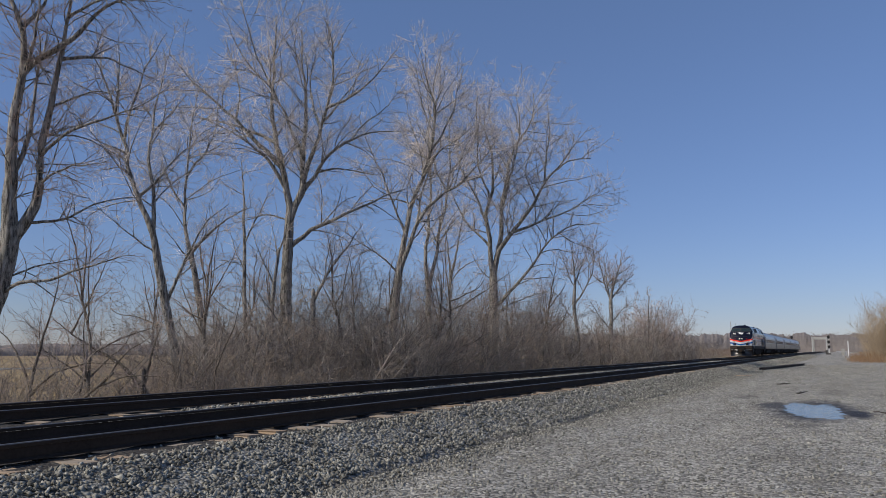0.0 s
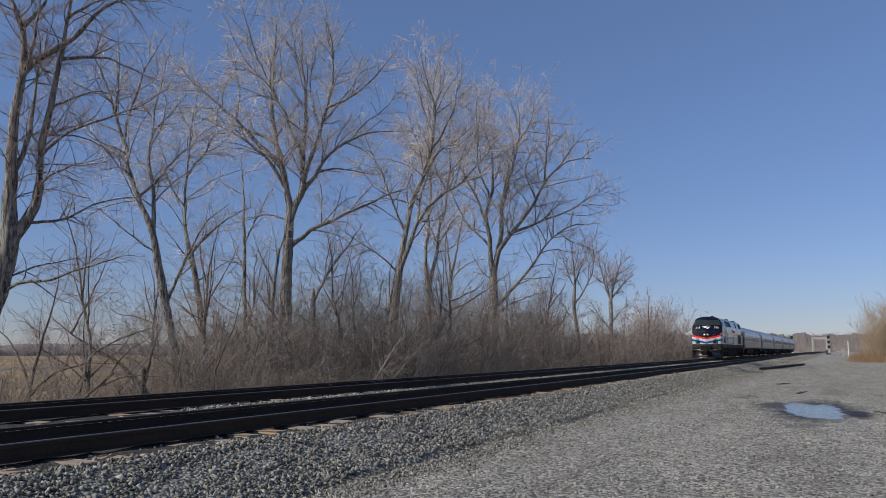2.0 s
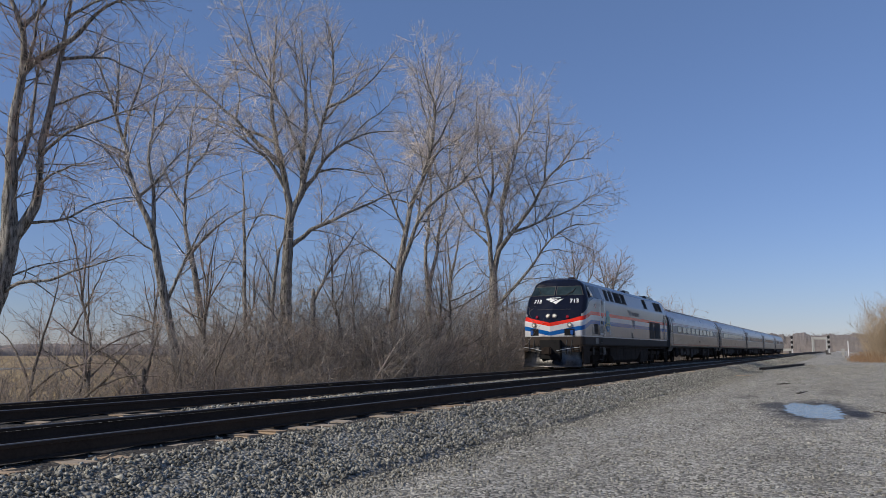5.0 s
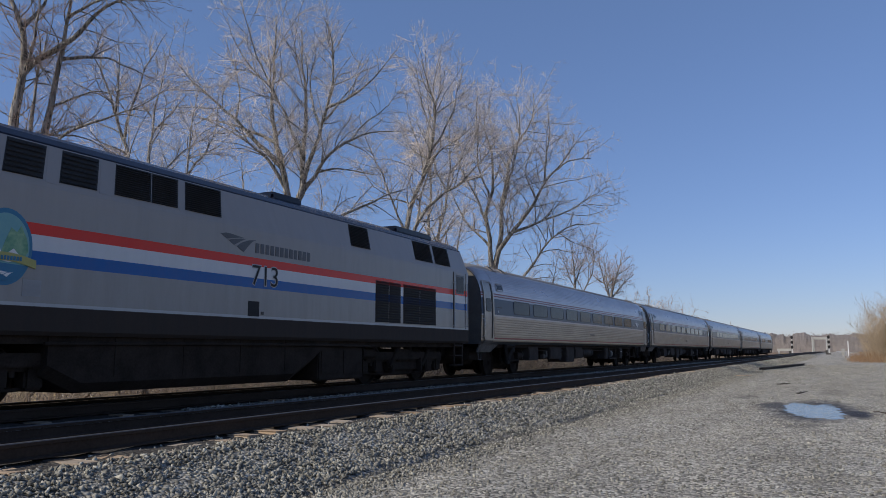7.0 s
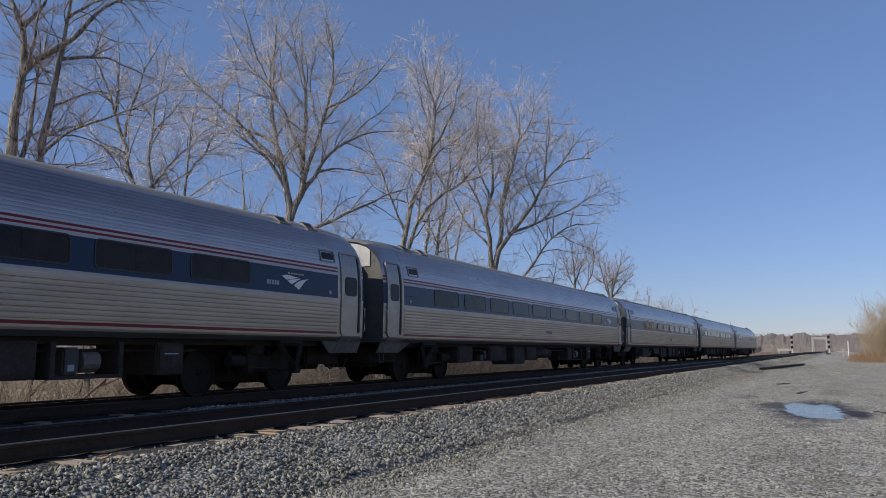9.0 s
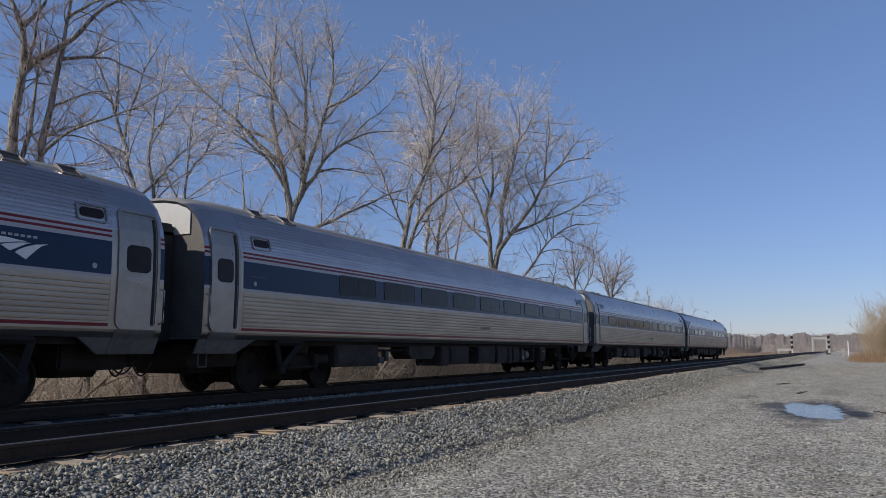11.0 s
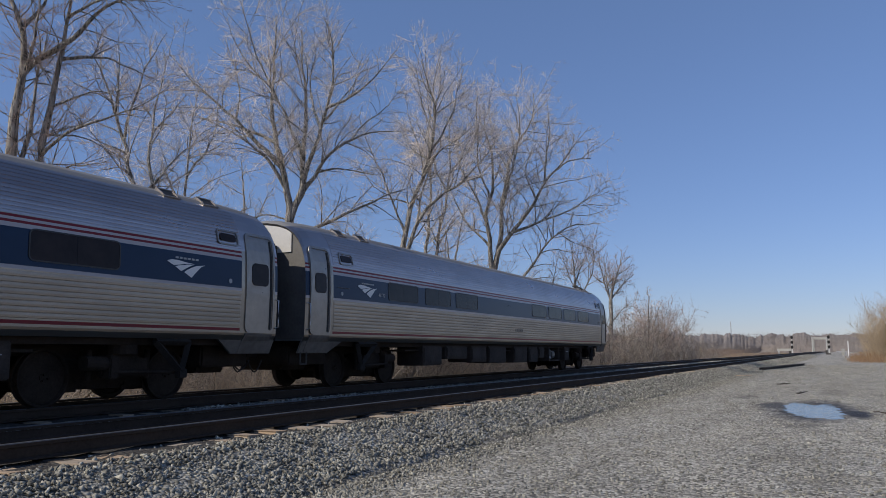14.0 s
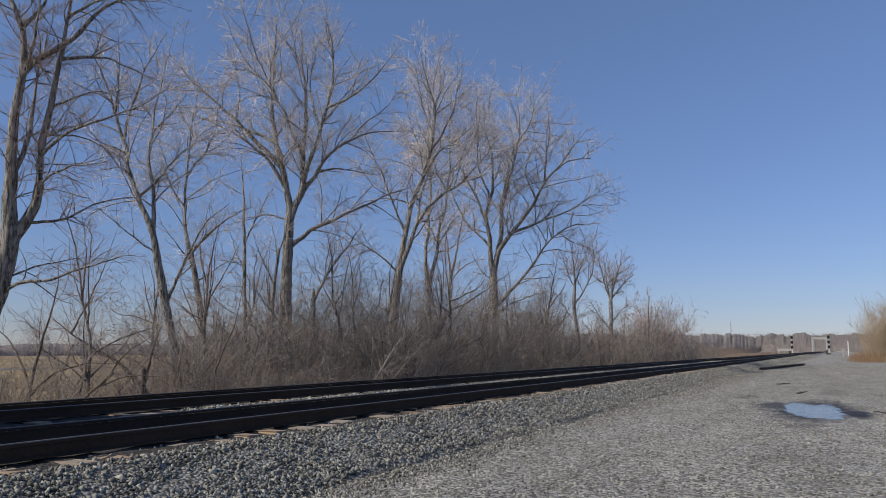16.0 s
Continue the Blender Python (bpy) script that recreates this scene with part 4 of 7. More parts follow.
def build_far_woods(name, x0, y0, x1, y1, height, material, count, seed, label, z=None, wide=0.02, rise=1.0):
    """A belt of bare woods a long way off: many leaning stems with broomed tops."""
    rng = np.random.default_rng(seed)
    t = rng.random(count)
    p = np.stack([x0 + (x1 - x0) * t, y0 + (y1 - y0) * t, np.full(count, FIELD_Z if z is None else z)], -1)
    dist = np.hypot(p[:, 0], p[:, 1])
    p[:, :2] += rng.normal(0, wide, (count, 2)) * dist[:, None]
    wave = 0.81 + 0.04 * np.sin(t * 37 + seed) + 0.03 * np.sin(t * 91 + 2) + 0.02 * np.sin(t * 230) + rng.normal(0, 0.03, count)
    h = height * np.clip(wave, 0.5, 1.0) * (1 + (rise - 1) * t)
    # broomed tops: short forked twigs fill the upper half
    foot = rng.uniform(0.0, 0.93, count) ** 0.7 * h
    length = np.minimum(h - foot, h * rng.uniform(0.025, 0.06, count))
    p[:, 2] += foot
    ks = np.linspace(0, 1, 2)
    lean = rng.normal(0, 1.0, (2, count, 1))
    top = p[:, None] + np.stack([lean[0] * length[:, None] * ks, lean[1] * length[:, None] * ks, length[:, None] * ks[None]], -1)
    rad = (dist * 0.0002)[:, None] * np.array([1.0, 0.5])[None] * rng.uniform(0.5, 1.4, (count, 1))
    me = quick_mesh(name, *tubes([(top, rad, 3)]))
    tagged(attach(name, me, material, None), label, "woods", kind="stuff")


def build_wood_mass(x0, y0, x1, y1, height, seed, rise=1.0):
    """The dense inside of a far wood: a softly uneven bank of bare crowns."""
    rng = np.random.default_rng(seed)
    n, m = 700, 9

    def soft(metres):
        k = max(2, int(metres * n / math.hypot(x1 - x0, y1 - y0)))
        v = np.convolve(rng.normal(0, 1, n + k), np.ones(k) / k, "same")[:n]
        return v / v.std()

    t = np.linspace(0, 1, n)
    top = height * (0.81 + 0.035 * soft(30) + 0.03 * soft(7) + 0.015 * soft(2.5)) * (1 + (rise - 1) * t)
    rows = []
    for j in range(m):
        a = math.pi / 2 * j / (m - 1)
        back = 0.05 * (1 - math.cos(a)) + 0.0014 * soft(35)
        rows.append(np.stack([(x0 + (x1 - x0) * t) * (1 + back), (y0 + (y1 - y0) * t) * (1 + back), FIELD_Z - 0.5 + top * math.sin(a) * (1 + (0.01 * soft(12) if 0 < j < m - 1 else 0))], -1))
    v = np.stack(rows, 0)
    idx = np.arange(m * n).reshape(m, n)
    quads = np.stack([idx[:-1, :-1], idx[:-1, 1:], idx[1:, 1:], idx[1:, :-1]], -1).reshape(-1, 4)
    tagged(attach("far_wood_mass", quick_mesh("far_wood_mass", v.reshape(-1, 3), quads), FARWOOD, None, smooth=True),
           "dense grey-brown inside of a distant bare wood", "woods", kind="stuff")


FARWOOD = surface("far_bare_wood", (0.265, 0.235, 0.218), (0.185, 0.164, 0.152), 0.95, large=0.12, fine=0.9, bump=0.05, depth=0.3, each=0.08)
RUSTWOOD = surface("far_rusty_brush", (0.27, 0.20, 0.158), (0.17, 0.132, 0.108), 0.95, large=0.05, fine=0.5, each=0.12)
for a, b, c, d, h, k, up in ((330, 330, 760, 12, 15, 1, 1.35), (30, 430, 340, 325, 8.5, 2, 1.0), (700, 60, 660, -110, 18, 3, 1.05)):
    build_wood_mass(a, b, c, d, h, k, up)
    build_far_woods("far_woods", a, b, c, d, h, FARWOOD, 7000, k, "distant belt of bare brown woods", rise=up)
build_far_woods("far_brush", 140, 22, 420, 48, 3.0, RUSTWOOD, 7500, 4, "rusty brush along the line far off", wide=0.012)
build_far_woods("far_brush", 72, 18.5, 150, 23, 2.3, RUSTWOOD, 5000, 8, "rusty brush behind the line", wide=0.012)
build_far_woods("far_brush", 140, 16.6, 330, 21, 1.7, RUSTWOOD, 5000, 9, "low rusty brush beside the far line", wide=0.006)
build_far_woods("far_brush", 190, 60, 420, 55, 4.8, BRUSH, 6000, 6, "grey-brown brush in the field", wide=0.03)


# ---------------------------------------------------------------- train: shared parts
def wheel_profile(r):
    return [(0.0, 0.09), (0.045, r - 0.09), (0.06, r - 0.055), (0.0, r - 0.03), (0.0, r), (0.10, r - 0.006), (0.105, r + 0.024), (0.135, r + 0.02), (0.14, r - 0.05),
            (0.10, r - 0.08), (0.11, 0.09)]


def wheelset_mesh(r, stub):
    """Two flanged wheels on an axle, turning about y."""
    bm = bmesh.new()
    for sgn in (-1, 1):
        rings = []
        for dy, rr in wheel_profile(r):
            y = sgn * (0.79 - dy)
            rings.append([bm.verts.new((rr * math.cos(a), y, rr * math.sin(a))) for a in [2 * math.pi * k / 28 for k in range(28)]])
        for r0, r1 in zip(rings, rings[1:]):
            for k in range(28):
                bm.faces.new((r0[k], r0[(k + 1) % 28], r1[(k + 1) % 28], r1[k]))
        bm.faces.new(rings[0])
    add_rod(bm, (0, -stub, 0), (0, stub, 0), 0.085, 12)
    for k in range(3):
        a = 2 * math.pi * k / 3
        for sgn in (-1, 1):
            add_rod(bm, (0.05 * math.cos(a), sgn * stub, 0.05 * math.sin(a)), (0.05 * math.cos(a), sgn * (stub + 0.03), 0.05 * math.sin(a)), 0.018, 6)
    bmesh.ops.recalc_face_normals(bm, faces=bm.faces)
    me = bpy.data.meshes.new("wheelset")
    bm.to_mesh(me)
    bm.free()
    me.materials.append(DARKMETAL)
    return me


WHEELSETS = {}


def hang_wheelsets(bogie, x, base, r, stub):
    bogie.location = (x, 0, 0)
    if r not in WHEELSETS:
        WHEELSETS[r] = wheelset_mesh(r, stub)
    for sx in (-1, 1):
        w = new("wheelset", WHEELSETS[r])
        w.parent = bogie
        w.location = (sx * base / 2, 0, r)


def add_inboard_bogie(parent, x, base, r, out):
    """A coach truck with its frame and bearings between the wheels; `out` is the side of its anchor rod."""
    bm = bmesh.new()
    for sgn in (-1, 1):
        y = sgn * 0.56
        add_box(bm, -base / 2 - 0.22, base / 2 + 0.22, y - 0.08, y + 0.08, r - 0.10, r + 0.20, 0.03)
        add_rod(bm, (0, sgn * 1.02, r + 0.36), (0, sgn * 1.02, 0.99), 0.27, 16)
        add_rod(bm, (out * 1.05, sgn * 1.36, 0.50), (-out * 0.42, sgn * 1.30, 0.53), 0.028, 8)
        add_rod(bm, (-out * 0.30, sgn * 1.18, 0.66), (-out * 0.86, sgn * 1.18, 0.68), 0.12, 12)
        add_box(bm, -0.48, 0.48, sgn * 1.10 - 0.07, sgn * 1.10 + 0.07, r - 0.02, r + 0.30, 0.03)
        add_box(bm, -out * 0.36 - 0.09, -out * 0.36 + 0.09, sgn * 1.22 - 0.10, sgn * 1.22 + 0.10, 0.42, 0.80, 0.02)
        for sx in (-1, 1):
            add_rod(bm, (sx * base / 2, y - 0.10, r), (sx * base / 2, y + 0.10, r), 0.19, 14)
            add_rod(bm, (sx * 0.60, sgn * 0.98, r - 0.06), (sx * 0.60, sgn * 0.98, r + 0.44), 0.05, 8)
    add_box(bm, -0.30, 0.30, -1.16, 1.16, r + 0.12, r + 0.37, 0.04)
    for sx in (-1, 1):
        add_box(bm, sx * 0.72 - 0.34, sx * 0.72 + 0.34, -0.62, 0.62, r - 0.26, r + 0.34, 0.08)
        add_rod(bm, (sx * base / 2, -0.42, r), (sx * base / 2, -0.34, r), 0.30, 20)
        add_rod(bm, (sx * base / 2, 0.34, r), (sx * base / 2, 0.42, r), 0.30, 20)
    add_box(bm, -0.5, 0.5, -0.6, 0.6, r - 0.22, r + 0.14, 0.06)
    hang_wheelsets(part("bogie", bm, DARKMETAL, parent, "grimy dark truck with its frame between the wheels"), x, base, r, 0.80)


def add_bogie(parent, x, base, r, length):
    """A locomotive truck with outer side frames, springs, brake gear and two wheelsets."""
    bm = bmesh.new()
    for sgn in (-1, 1):
        y = sgn * 1.05
        add_box(bm, -length / 2, length / 2, y - 0.07, y + 0.07, r + 0.06, r + 0.24, 0.02)
        add_box(bm, -base / 2 + 0.5, base / 2 - 0.5, y - 0.06, y + 0.06, r - 0.16, r + 0.07, 0.02)
        for sx in (-1, 1):
            add_box(bm, sx * base / 2 - 0.18, sx * base / 2 + 0.18, y - 0.11, y + 0.11, r - 0.19, r + 0.19, 0.03)
            add_rod(bm, (sx * 0.33, y, r + 0.08), (sx * 0.33, y, r + 0.48), 0.13, 12)
            add_rod(bm, (sx * (base / 2 + 0.28), y, r - 0.02), (sx * (base / 2 + 0.28), y, r + 0.3), 0.06, 8)
            add_box(bm, sx * base / 2 - 0.62 * sx - 0.06, sx * base / 2 - 0.62 * sx + 0.06, y - 0.2, y + 0.1, r - 0.22, r + 0.18, 0.02)
    add_box(bm, -0.30, 0.30, -1.15, 1.15, r + 0.2, r + 0.42, 0.03)
    for sx in (-1, 1):
        add_box(bm, sx * base / 2 - 0.42 * sx - 0.34, sx * base / 2 - 0.42 * sx + 0.34, -0.55, 0.55, r - 0.28, r + 0.30, 0.06)
        for sgn in (-1, 1):
            add_rod(bm, (sx * 0.85, sgn * 1.12, r - 0.10), (sx * 0.85, sgn * 1.12, r + 0.16), 0.085, 10)
            add_rod(bm, (sx * 0.62, sgn * 0.98, r - 0.26), (sx * (base / 2 + 0.5), sgn * 0.98, r - 0.20), 0.03, 6)
    for sgn in (-1, 1):
        add_box(bm, -base / 2 + 0.35, base / 2 - 0.35, sgn * 0.94 - 0.05, sgn * 0.94 + 0.05, r - 0.30, r + 0.12, 0.03)
        for sx in (-1, 1):
            add_box(bm, sx * (base / 2 + 0.62) - 0.16, sx * (base / 2 + 0.62) + 0.16, sgn * 1.0 - 0.14, sgn * 1.0 + 0.14, r - 0.22, r + 0.34, 0.04)
        add_box(bm, -length / 2 + 0.2, length / 2 - 0.2, sgn * 1.16 - 0.05, sgn * 1.16 + 0.05, r + 0.12, r + 0.34, 0.02)
        for sx in (-0.9, 0.9):
            add_rod(bm, (sx, sgn * 1.2, r - 0.05), (sx + 0.3, sgn * 1.25, r + 0.42), 0.05, 8)
    hang_wheelsets(part("bogie", bm, DARKMETAL, parent, "grimy dark steel truck frame"), x, base, r, 1.0)


def text_part(name, body, size, m, material, parent, label="", extrude=0.002, fat=0.022):
    cu = bpy.data.curves.new(name, "FONT")
    cu.body, cu.size, cu.extrude, cu.align_x, cu.align_y = body, size, extrude, "CENTER", "CENTER"
    cu.offset = size * fat
    cu.materials.append(material)
    ob = new(name, cu)
    ob.parent = parent
    ob.matrix_local = m
    if label:
        ob["label"] = label
    return ob


def rounded(x0, x1, z0, z1, r, seg=4, steps=6):
    """A rounded outline in x and z, with extra points up its two sides."""
    pts = []
    for cx, cz, a0 in ((x1 - r, z1 - r, 0), (x0 + r, z1 - r, 90), (x0 + r, z0 + r, 180), (x1 - r, z0 + r, 270)):
        for k in range(seg + 1):
            a = radians(a0 + 90 * k / seg)
            pts.append((cx + r * math.cos(a), cz + r * math.sin(a)))
        if a0 == 90:
            pts += [(x0, z1 - r - (z1 - z0 - 2 * r) * k / steps) for k in range(1, steps)]
        if a0 == 270:
            pts += [(x1, z0 + r + (z1 - z0 - 2 * r) * k / steps) for k in range(1, steps)]
    return pts


# ---------------------------------------------------------------- passenger coach
COACH_LEN = 25.25
SHELL = [(0.80, 1.34), (1.06, 1.44), (1.18, 1.53), (1.22, 1.538), (2.10, 1.56), (2.62, 1.545), (2.85, 1.525), (3.05, 1.485), (3.25, 1.42), (3.45, 1.32),
         (3.62, 1.18), (3.76, 1.0), (3.86, 0.74), (3.92, 0.40), (3.94, 0.0)]


def shell_y(z):
    return float(np.interp(z, [p[0] for p in SHELL], [p[1] for p in SHELL]))


def coach_profile(ribs=1.0):
    """Half section of the shell, bottom to top, with the corrugations of the lower side and of the roof's flank."""
    zs = [1.09, 1.13, 1.18, 1.22, 1.245, 1.32]
    pts = [(z, shell_y(z)) for z in zs]
    z = 1.345
    while z < 1.99:
        for dz, d in ((0.0, 0.0), (0.004, 0.013), (0.038, 0.0150), (0.072, 0.013), (0.076, 0.0)):
            pts.append((z + dz, shell_y(z + dz) + d * ribs))
        z += 0.0835
    pts += [(2.04, shell_y(2.04)), (2.10, shell_y(2.10)), (2.35, shell_y(2.35)), (2.60, shell_y(2.60)), (2.72, shell_y(2.72)), (2.84, shell_y(2.84))]
    z = 2.865
    while z < 3.60:
        for dz, d in ((0.0, 0.0), (0.003, 0.009), (0.029, 0.0105), (0.057, 0.009), (0.060, 0.0)):
            pts.append((z + dz, shell_y(z + dz) + d * ribs))
        z += 0.066
    pts += [(z, shell_y(z)) for z in (3.68, 3.72, 3.76, 3.82, 3.86, 3.90, 3.92, 3.94)]
    return pts


def coach_paint():
    n = Nodes("coach_livery")
    co = n.coords()
    x, y, z = n.xyz(co)
    streak_map = n.add("ShaderNodeMapping")
    n.put(co, streak_map.inputs[0])
    streak_map.inputs["Scale"].default_value = (0.35, 1.0, 1.2)
    streak, fine = n.noise(streak_map.outputs[0], 2.0, 5.0), n.noise(co, 30.0, 4.0)

    def band(lo, hi):
        return n.math("MULTIPLY", n.math("GREATER_THAN", z, lo), n.math("LESS_THAN", z, hi))

    inner = n.math("MULTIPLY", n.math("GREATER_THAN", x, 1.25), n.math("LESS_THAN", x, 24.12))
    ends = n.math("SUBTRACT", 1.0, n.math("MULTIPLY", n.math("GREATER_THAN", x, 0.36), n.math("LESS_THAN", x, 25.13)))
    painted = n.math("MAXIMUM", inner, ends)
    steel = n.mix(n.ramp(streak, 0.35, 0.7), (0.345, 0.296, 0.246), (0.285, 0.243, 0.20))
    steel = n.mix(n.ramp(n.math("SUBTRACT", n.math("ADD", fine, n.math("MULTIPLY", streak, 0.6)), n.math("MULTIPLY", z, 0.25)), 0.15, 0.55, 0.0, 0.4), steel, (0.22, 0.195, 0.165))
    # roof flank lighter and less warm: the sky's reflection is put into the colour
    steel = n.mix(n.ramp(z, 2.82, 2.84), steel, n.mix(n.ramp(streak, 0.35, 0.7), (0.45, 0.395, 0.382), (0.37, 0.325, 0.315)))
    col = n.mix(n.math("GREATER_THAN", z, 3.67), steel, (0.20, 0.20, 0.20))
    red = n.math("MAXIMUM", n.math("MAXIMUM", band(2.775, 2.815), band(2.695, 2.735)), n.math("MULTIPLY", band(1.262, 1.315), inner))
    white = n.math("MAXIMUM", band(2.63, 2.695), n.math("MAXIMUM", band(2.735, 2.775), band(2.035, 2.09)))
    blue = band(2.09, 2.63)
    col = n.mix(n.math("MULTIPLY", painted, white), col, (0.43, 0.41, 0.42))
    col = n.mix(n.math("MULTIPLY", painted, red), col, (0.175, 0.013, 0.021))
    col = n.mix(n.math("MULTIPLY", painted, blue), col, n.mix(n.ramp(streak, 0.35, 0.7), (0.005, 0.023, 0.062), (0.008, 0.029, 0.074)))
    paint = n.math("MULTIPLY", painted, n.math("MAXIMUM", n.math("MAXIMUM", red, white), blue))
    paint = n.math("MAXIMUM", paint, n.math("GREATER_THAN", z, 3.67))
    n.bump(fine, 0.015, 0.004)
    return n.done(col, n.math("ADD", n.math("ADD", n.ramp(streak, 0.3, 0.7, 0.27, 0.31), n.ramp(z, 3.66, 3.70, 0.0, 0.45)), n.ramp(z, 2.0, 2.06, 0.10, 0.0)), n.ramp(paint, 0.0, 1.0, 0.95, 0.0), 0.22)


COACH_PAINT = coach_paint()
GRILLE = surface("dark_grille", (0.022, 0.021, 0.020), (0.035, 0.033, 0.031), 0.6, 0.2, large=3.0, fine=30.0)
SLATE = surface("slate_grey_paint", (0.10, 0.105, 0.115), (0.08, 0.083, 0.09), 0.5, large=3.0, fine=20.0, bump=0.02)
DOOR_STEEL = surface("door_steel", (0.335, 0.302, 0.27), (0.245, 0.221, 0.197), 0.36, 0.6, large=0.8, fine=6.0, bump=0.01)
PALE_AND_SUNLIT = surface("pale_and_sunlit_paint", (0.62, 0.61, 0.58), (0.50, 0.49, 0.47), 0.5, large=1.5, fine=20.0, bump=0.05)
STRUT = surface("grimy_strut_steel", (0.034, 0.029, 0.025), (0.018, 0.0155, 0.0135), 0.8, large=2.0, fine=20.0, bump=0.1, spec=0.2)
SKIRT = surface("stained_skirt_steel", (0.20, 0.178, 0.155), (0.105, 0.092, 0.08), 0.55, 0.0, large=1.2, fine=8.0, bump=0.05)
WINDOW_FRAME = surface("window_frame_metal", (0.055, 0.054, 0.054), (0.035, 0.034, 0.034), 0.5, 0.3, large=2.0, fine=20.0, bump=0.05)
BULKHEAD = surface("bulkhead_paint", (0.16, 0.155, 0.147), (0.10, 0.097, 0.092), 0.55, 0.2, large=1.5, fine=20.0, bump=0.05)


def side_plate(x0, x1, z0, z1, sgn, out, r, thick=0.02):
    """A rounded plate that follows the curve of the shell, its face `out` metres proud of it."""
    bm = bmesh.new()
    arc = [1 - math.cos(math.pi / 2 * k / 4) for k in range(5)]
    zs = [z0 + r * a for a in arc] + [z0 + r + (z1 - z0 - 2 * r) * k / 8 for k in range(1, 8)] + [z1 - r * a for a in reversed(arc)]
    cols = [[], [], [], []]
    for z in zs:
        d = max(0.0, z0 + r - z, z - (z1 - r))
        inset = r - math.sqrt(max(0.0, r * r - d * d))
        for i, (x, o) in enumerate(((x0 + inset, out), (x1 - inset, out), (x1 - inset, out - thick), (x0 + inset, out - thick))):
            cols[i].append(bm.verts.new((x, sgn * (shell_y(z) + o), z)))
    for j in range(len(zs) - 1):
        for i in range(4):
            k = (i + 1) % 4
            bm.faces.new((cols[i][j], cols[k][j], cols[k][j + 1], cols[i][j + 1]))
    for j in (0, -1):
        bm.faces.new([c[j] for c in cols])
    bmesh.ops.recalc_face_normals(bm, faces=bm.faces)
    return bm


def side_ring(x0, x1, z0, z1, sgn, out, r, width, thick=0.03):
    """A rounded frame round a window, following the shell."""
    bm = bmesh.new()
    loops = []
    for grow, o in ((0, out - thick), (0, out), (width, out), (width, out - thick)):
        loops.append([bm.verts.new((x, sgn * (shell_y(z) + o), z)) for x, z in rounded(x0 - grow, x1 + grow, z0 - grow, z1 + grow, r + grow)])
    n = len(loops[0])
    for a, b in zip(loops, loops[1:]):
        for i in range(n):
            bm.faces.new((a[i], a[(i + 1) % n], b[(i + 1) % n], b[i]))
    bmesh.ops.recalc_face_normals(bm, faces=bm.faces)
    return bm


def coach_window(parent, x0, x1, sgn, split=True):
    w = part("window", side_ring(x0, x1, 2.19, 2.625, sgn, 0.012, 0.07, 0.022), WINDOW_FRAME, parent)
    mid = (x0 + x1) / 2
    for a, b in (((x0, mid - 0.003), (mid + 0.003, x1)) if split else ((x0, x1),)):
        part("pane", side_plate(a, b, 2.19, 2.625, sgn, 0.006, 0.03), GLASS, w)


def coach_door(parent, x0, sgn, flip):
    x1 = x0 + (0.76 if flip else 0.68)
    door = part("door", side_plate(x0, x1, 1.28, 3.17, sgn, 0.004, 0.08, 0.03), DOOR_STEEL, parent, "brushed steel vestibule door with a rounded window")
    part("door_window", side_plate(x0 + 0.12, x1 - 0.14, 2.17, 2.62, sgn, 0.014, 0.1), GLASS, door)
    part("door_frame", side_ring(x0, x1, 1.28, 3.17, sgn, 0.022, 0.08, 0.055, 0.05), DOOR_STEEL, door)
    xa = x1 - 0.085
    part("door_seal", side_plate(xa, xa + 0.055, 1.30, 3.12, sgn, 0.012, 0.02), BLACK, door)
    part("step_cover", side_plate(x0 - 0.03, x1 + 0.03, 0.84, 1.22, sgn, 0.016, 0.02), SKIRT, parent, "dented steel step cover")
    bm = bmesh.new()
    e0, e1, tip = (0.22, 1.30, 1.75) if not flip else (COACH_LEN, COACH_LEN - 1.15, COACH_LEN - 1.62)
    outer = [bm.verts.new((x, sgn * (shell_y(z) + 0.003), z)) for x, z in ((e0, 0.82), (e1, 0.82), (tip, 1.088), (e0, 1.088))]
    inner = [bm.verts.new((v.co.x, v.co.y - sgn * 0.05, v.co.z)) for v in outer]
    bm.faces.new(outer)
    bm.faces.new(inner)
    for i in range(4):
        bm.faces.new((outer[i], outer[(i + 1) % 4], inner[(i + 1) % 4], inner[i]))
    bmesh.ops.recalc_face_normals(bm, faces=bm.faces)
    part("skirt", bm, SKIRT, parent, "stained steel end skirt cut back over the wheels")
    xr = x1 + 0.13 if flip else x0 - 0.13
    y = sgn * 1.62
    pipe("grab_rail", [(xr, sgn * 1.52, 1.33), (xr, y, 1.36), (xr, y, 1.60), (xr, y, 1.90), (xr, sgn * 1.52, 1.93)], 0.014, STEEL, parent, "bent steel grab rail")


BLADES = [[(-0.49, 0.12), (-0.36, 0.15), (-0.21, 0.148), (-0.05, 0.13), (0.15, 0.113), (0.0, 0.10), (-0.14, 0.073), (-0.32, 0.044)],
          [(-0.28, 0.025), (-0.20, 0.05), (-0.11, 0.066), (0.05, 0.09), (0.22, 0.104), (0.12, 0.075), (0.05, 0.039), (-0.13, -0.05)],
          [(-0.05, -0.064), (0.03, -0.01), (0.12, 0.033), (0.28, 0.085), (0.49, 0.113), (0.38, 0.07), (0.31, 0.013), (0.135, -0.155)]]


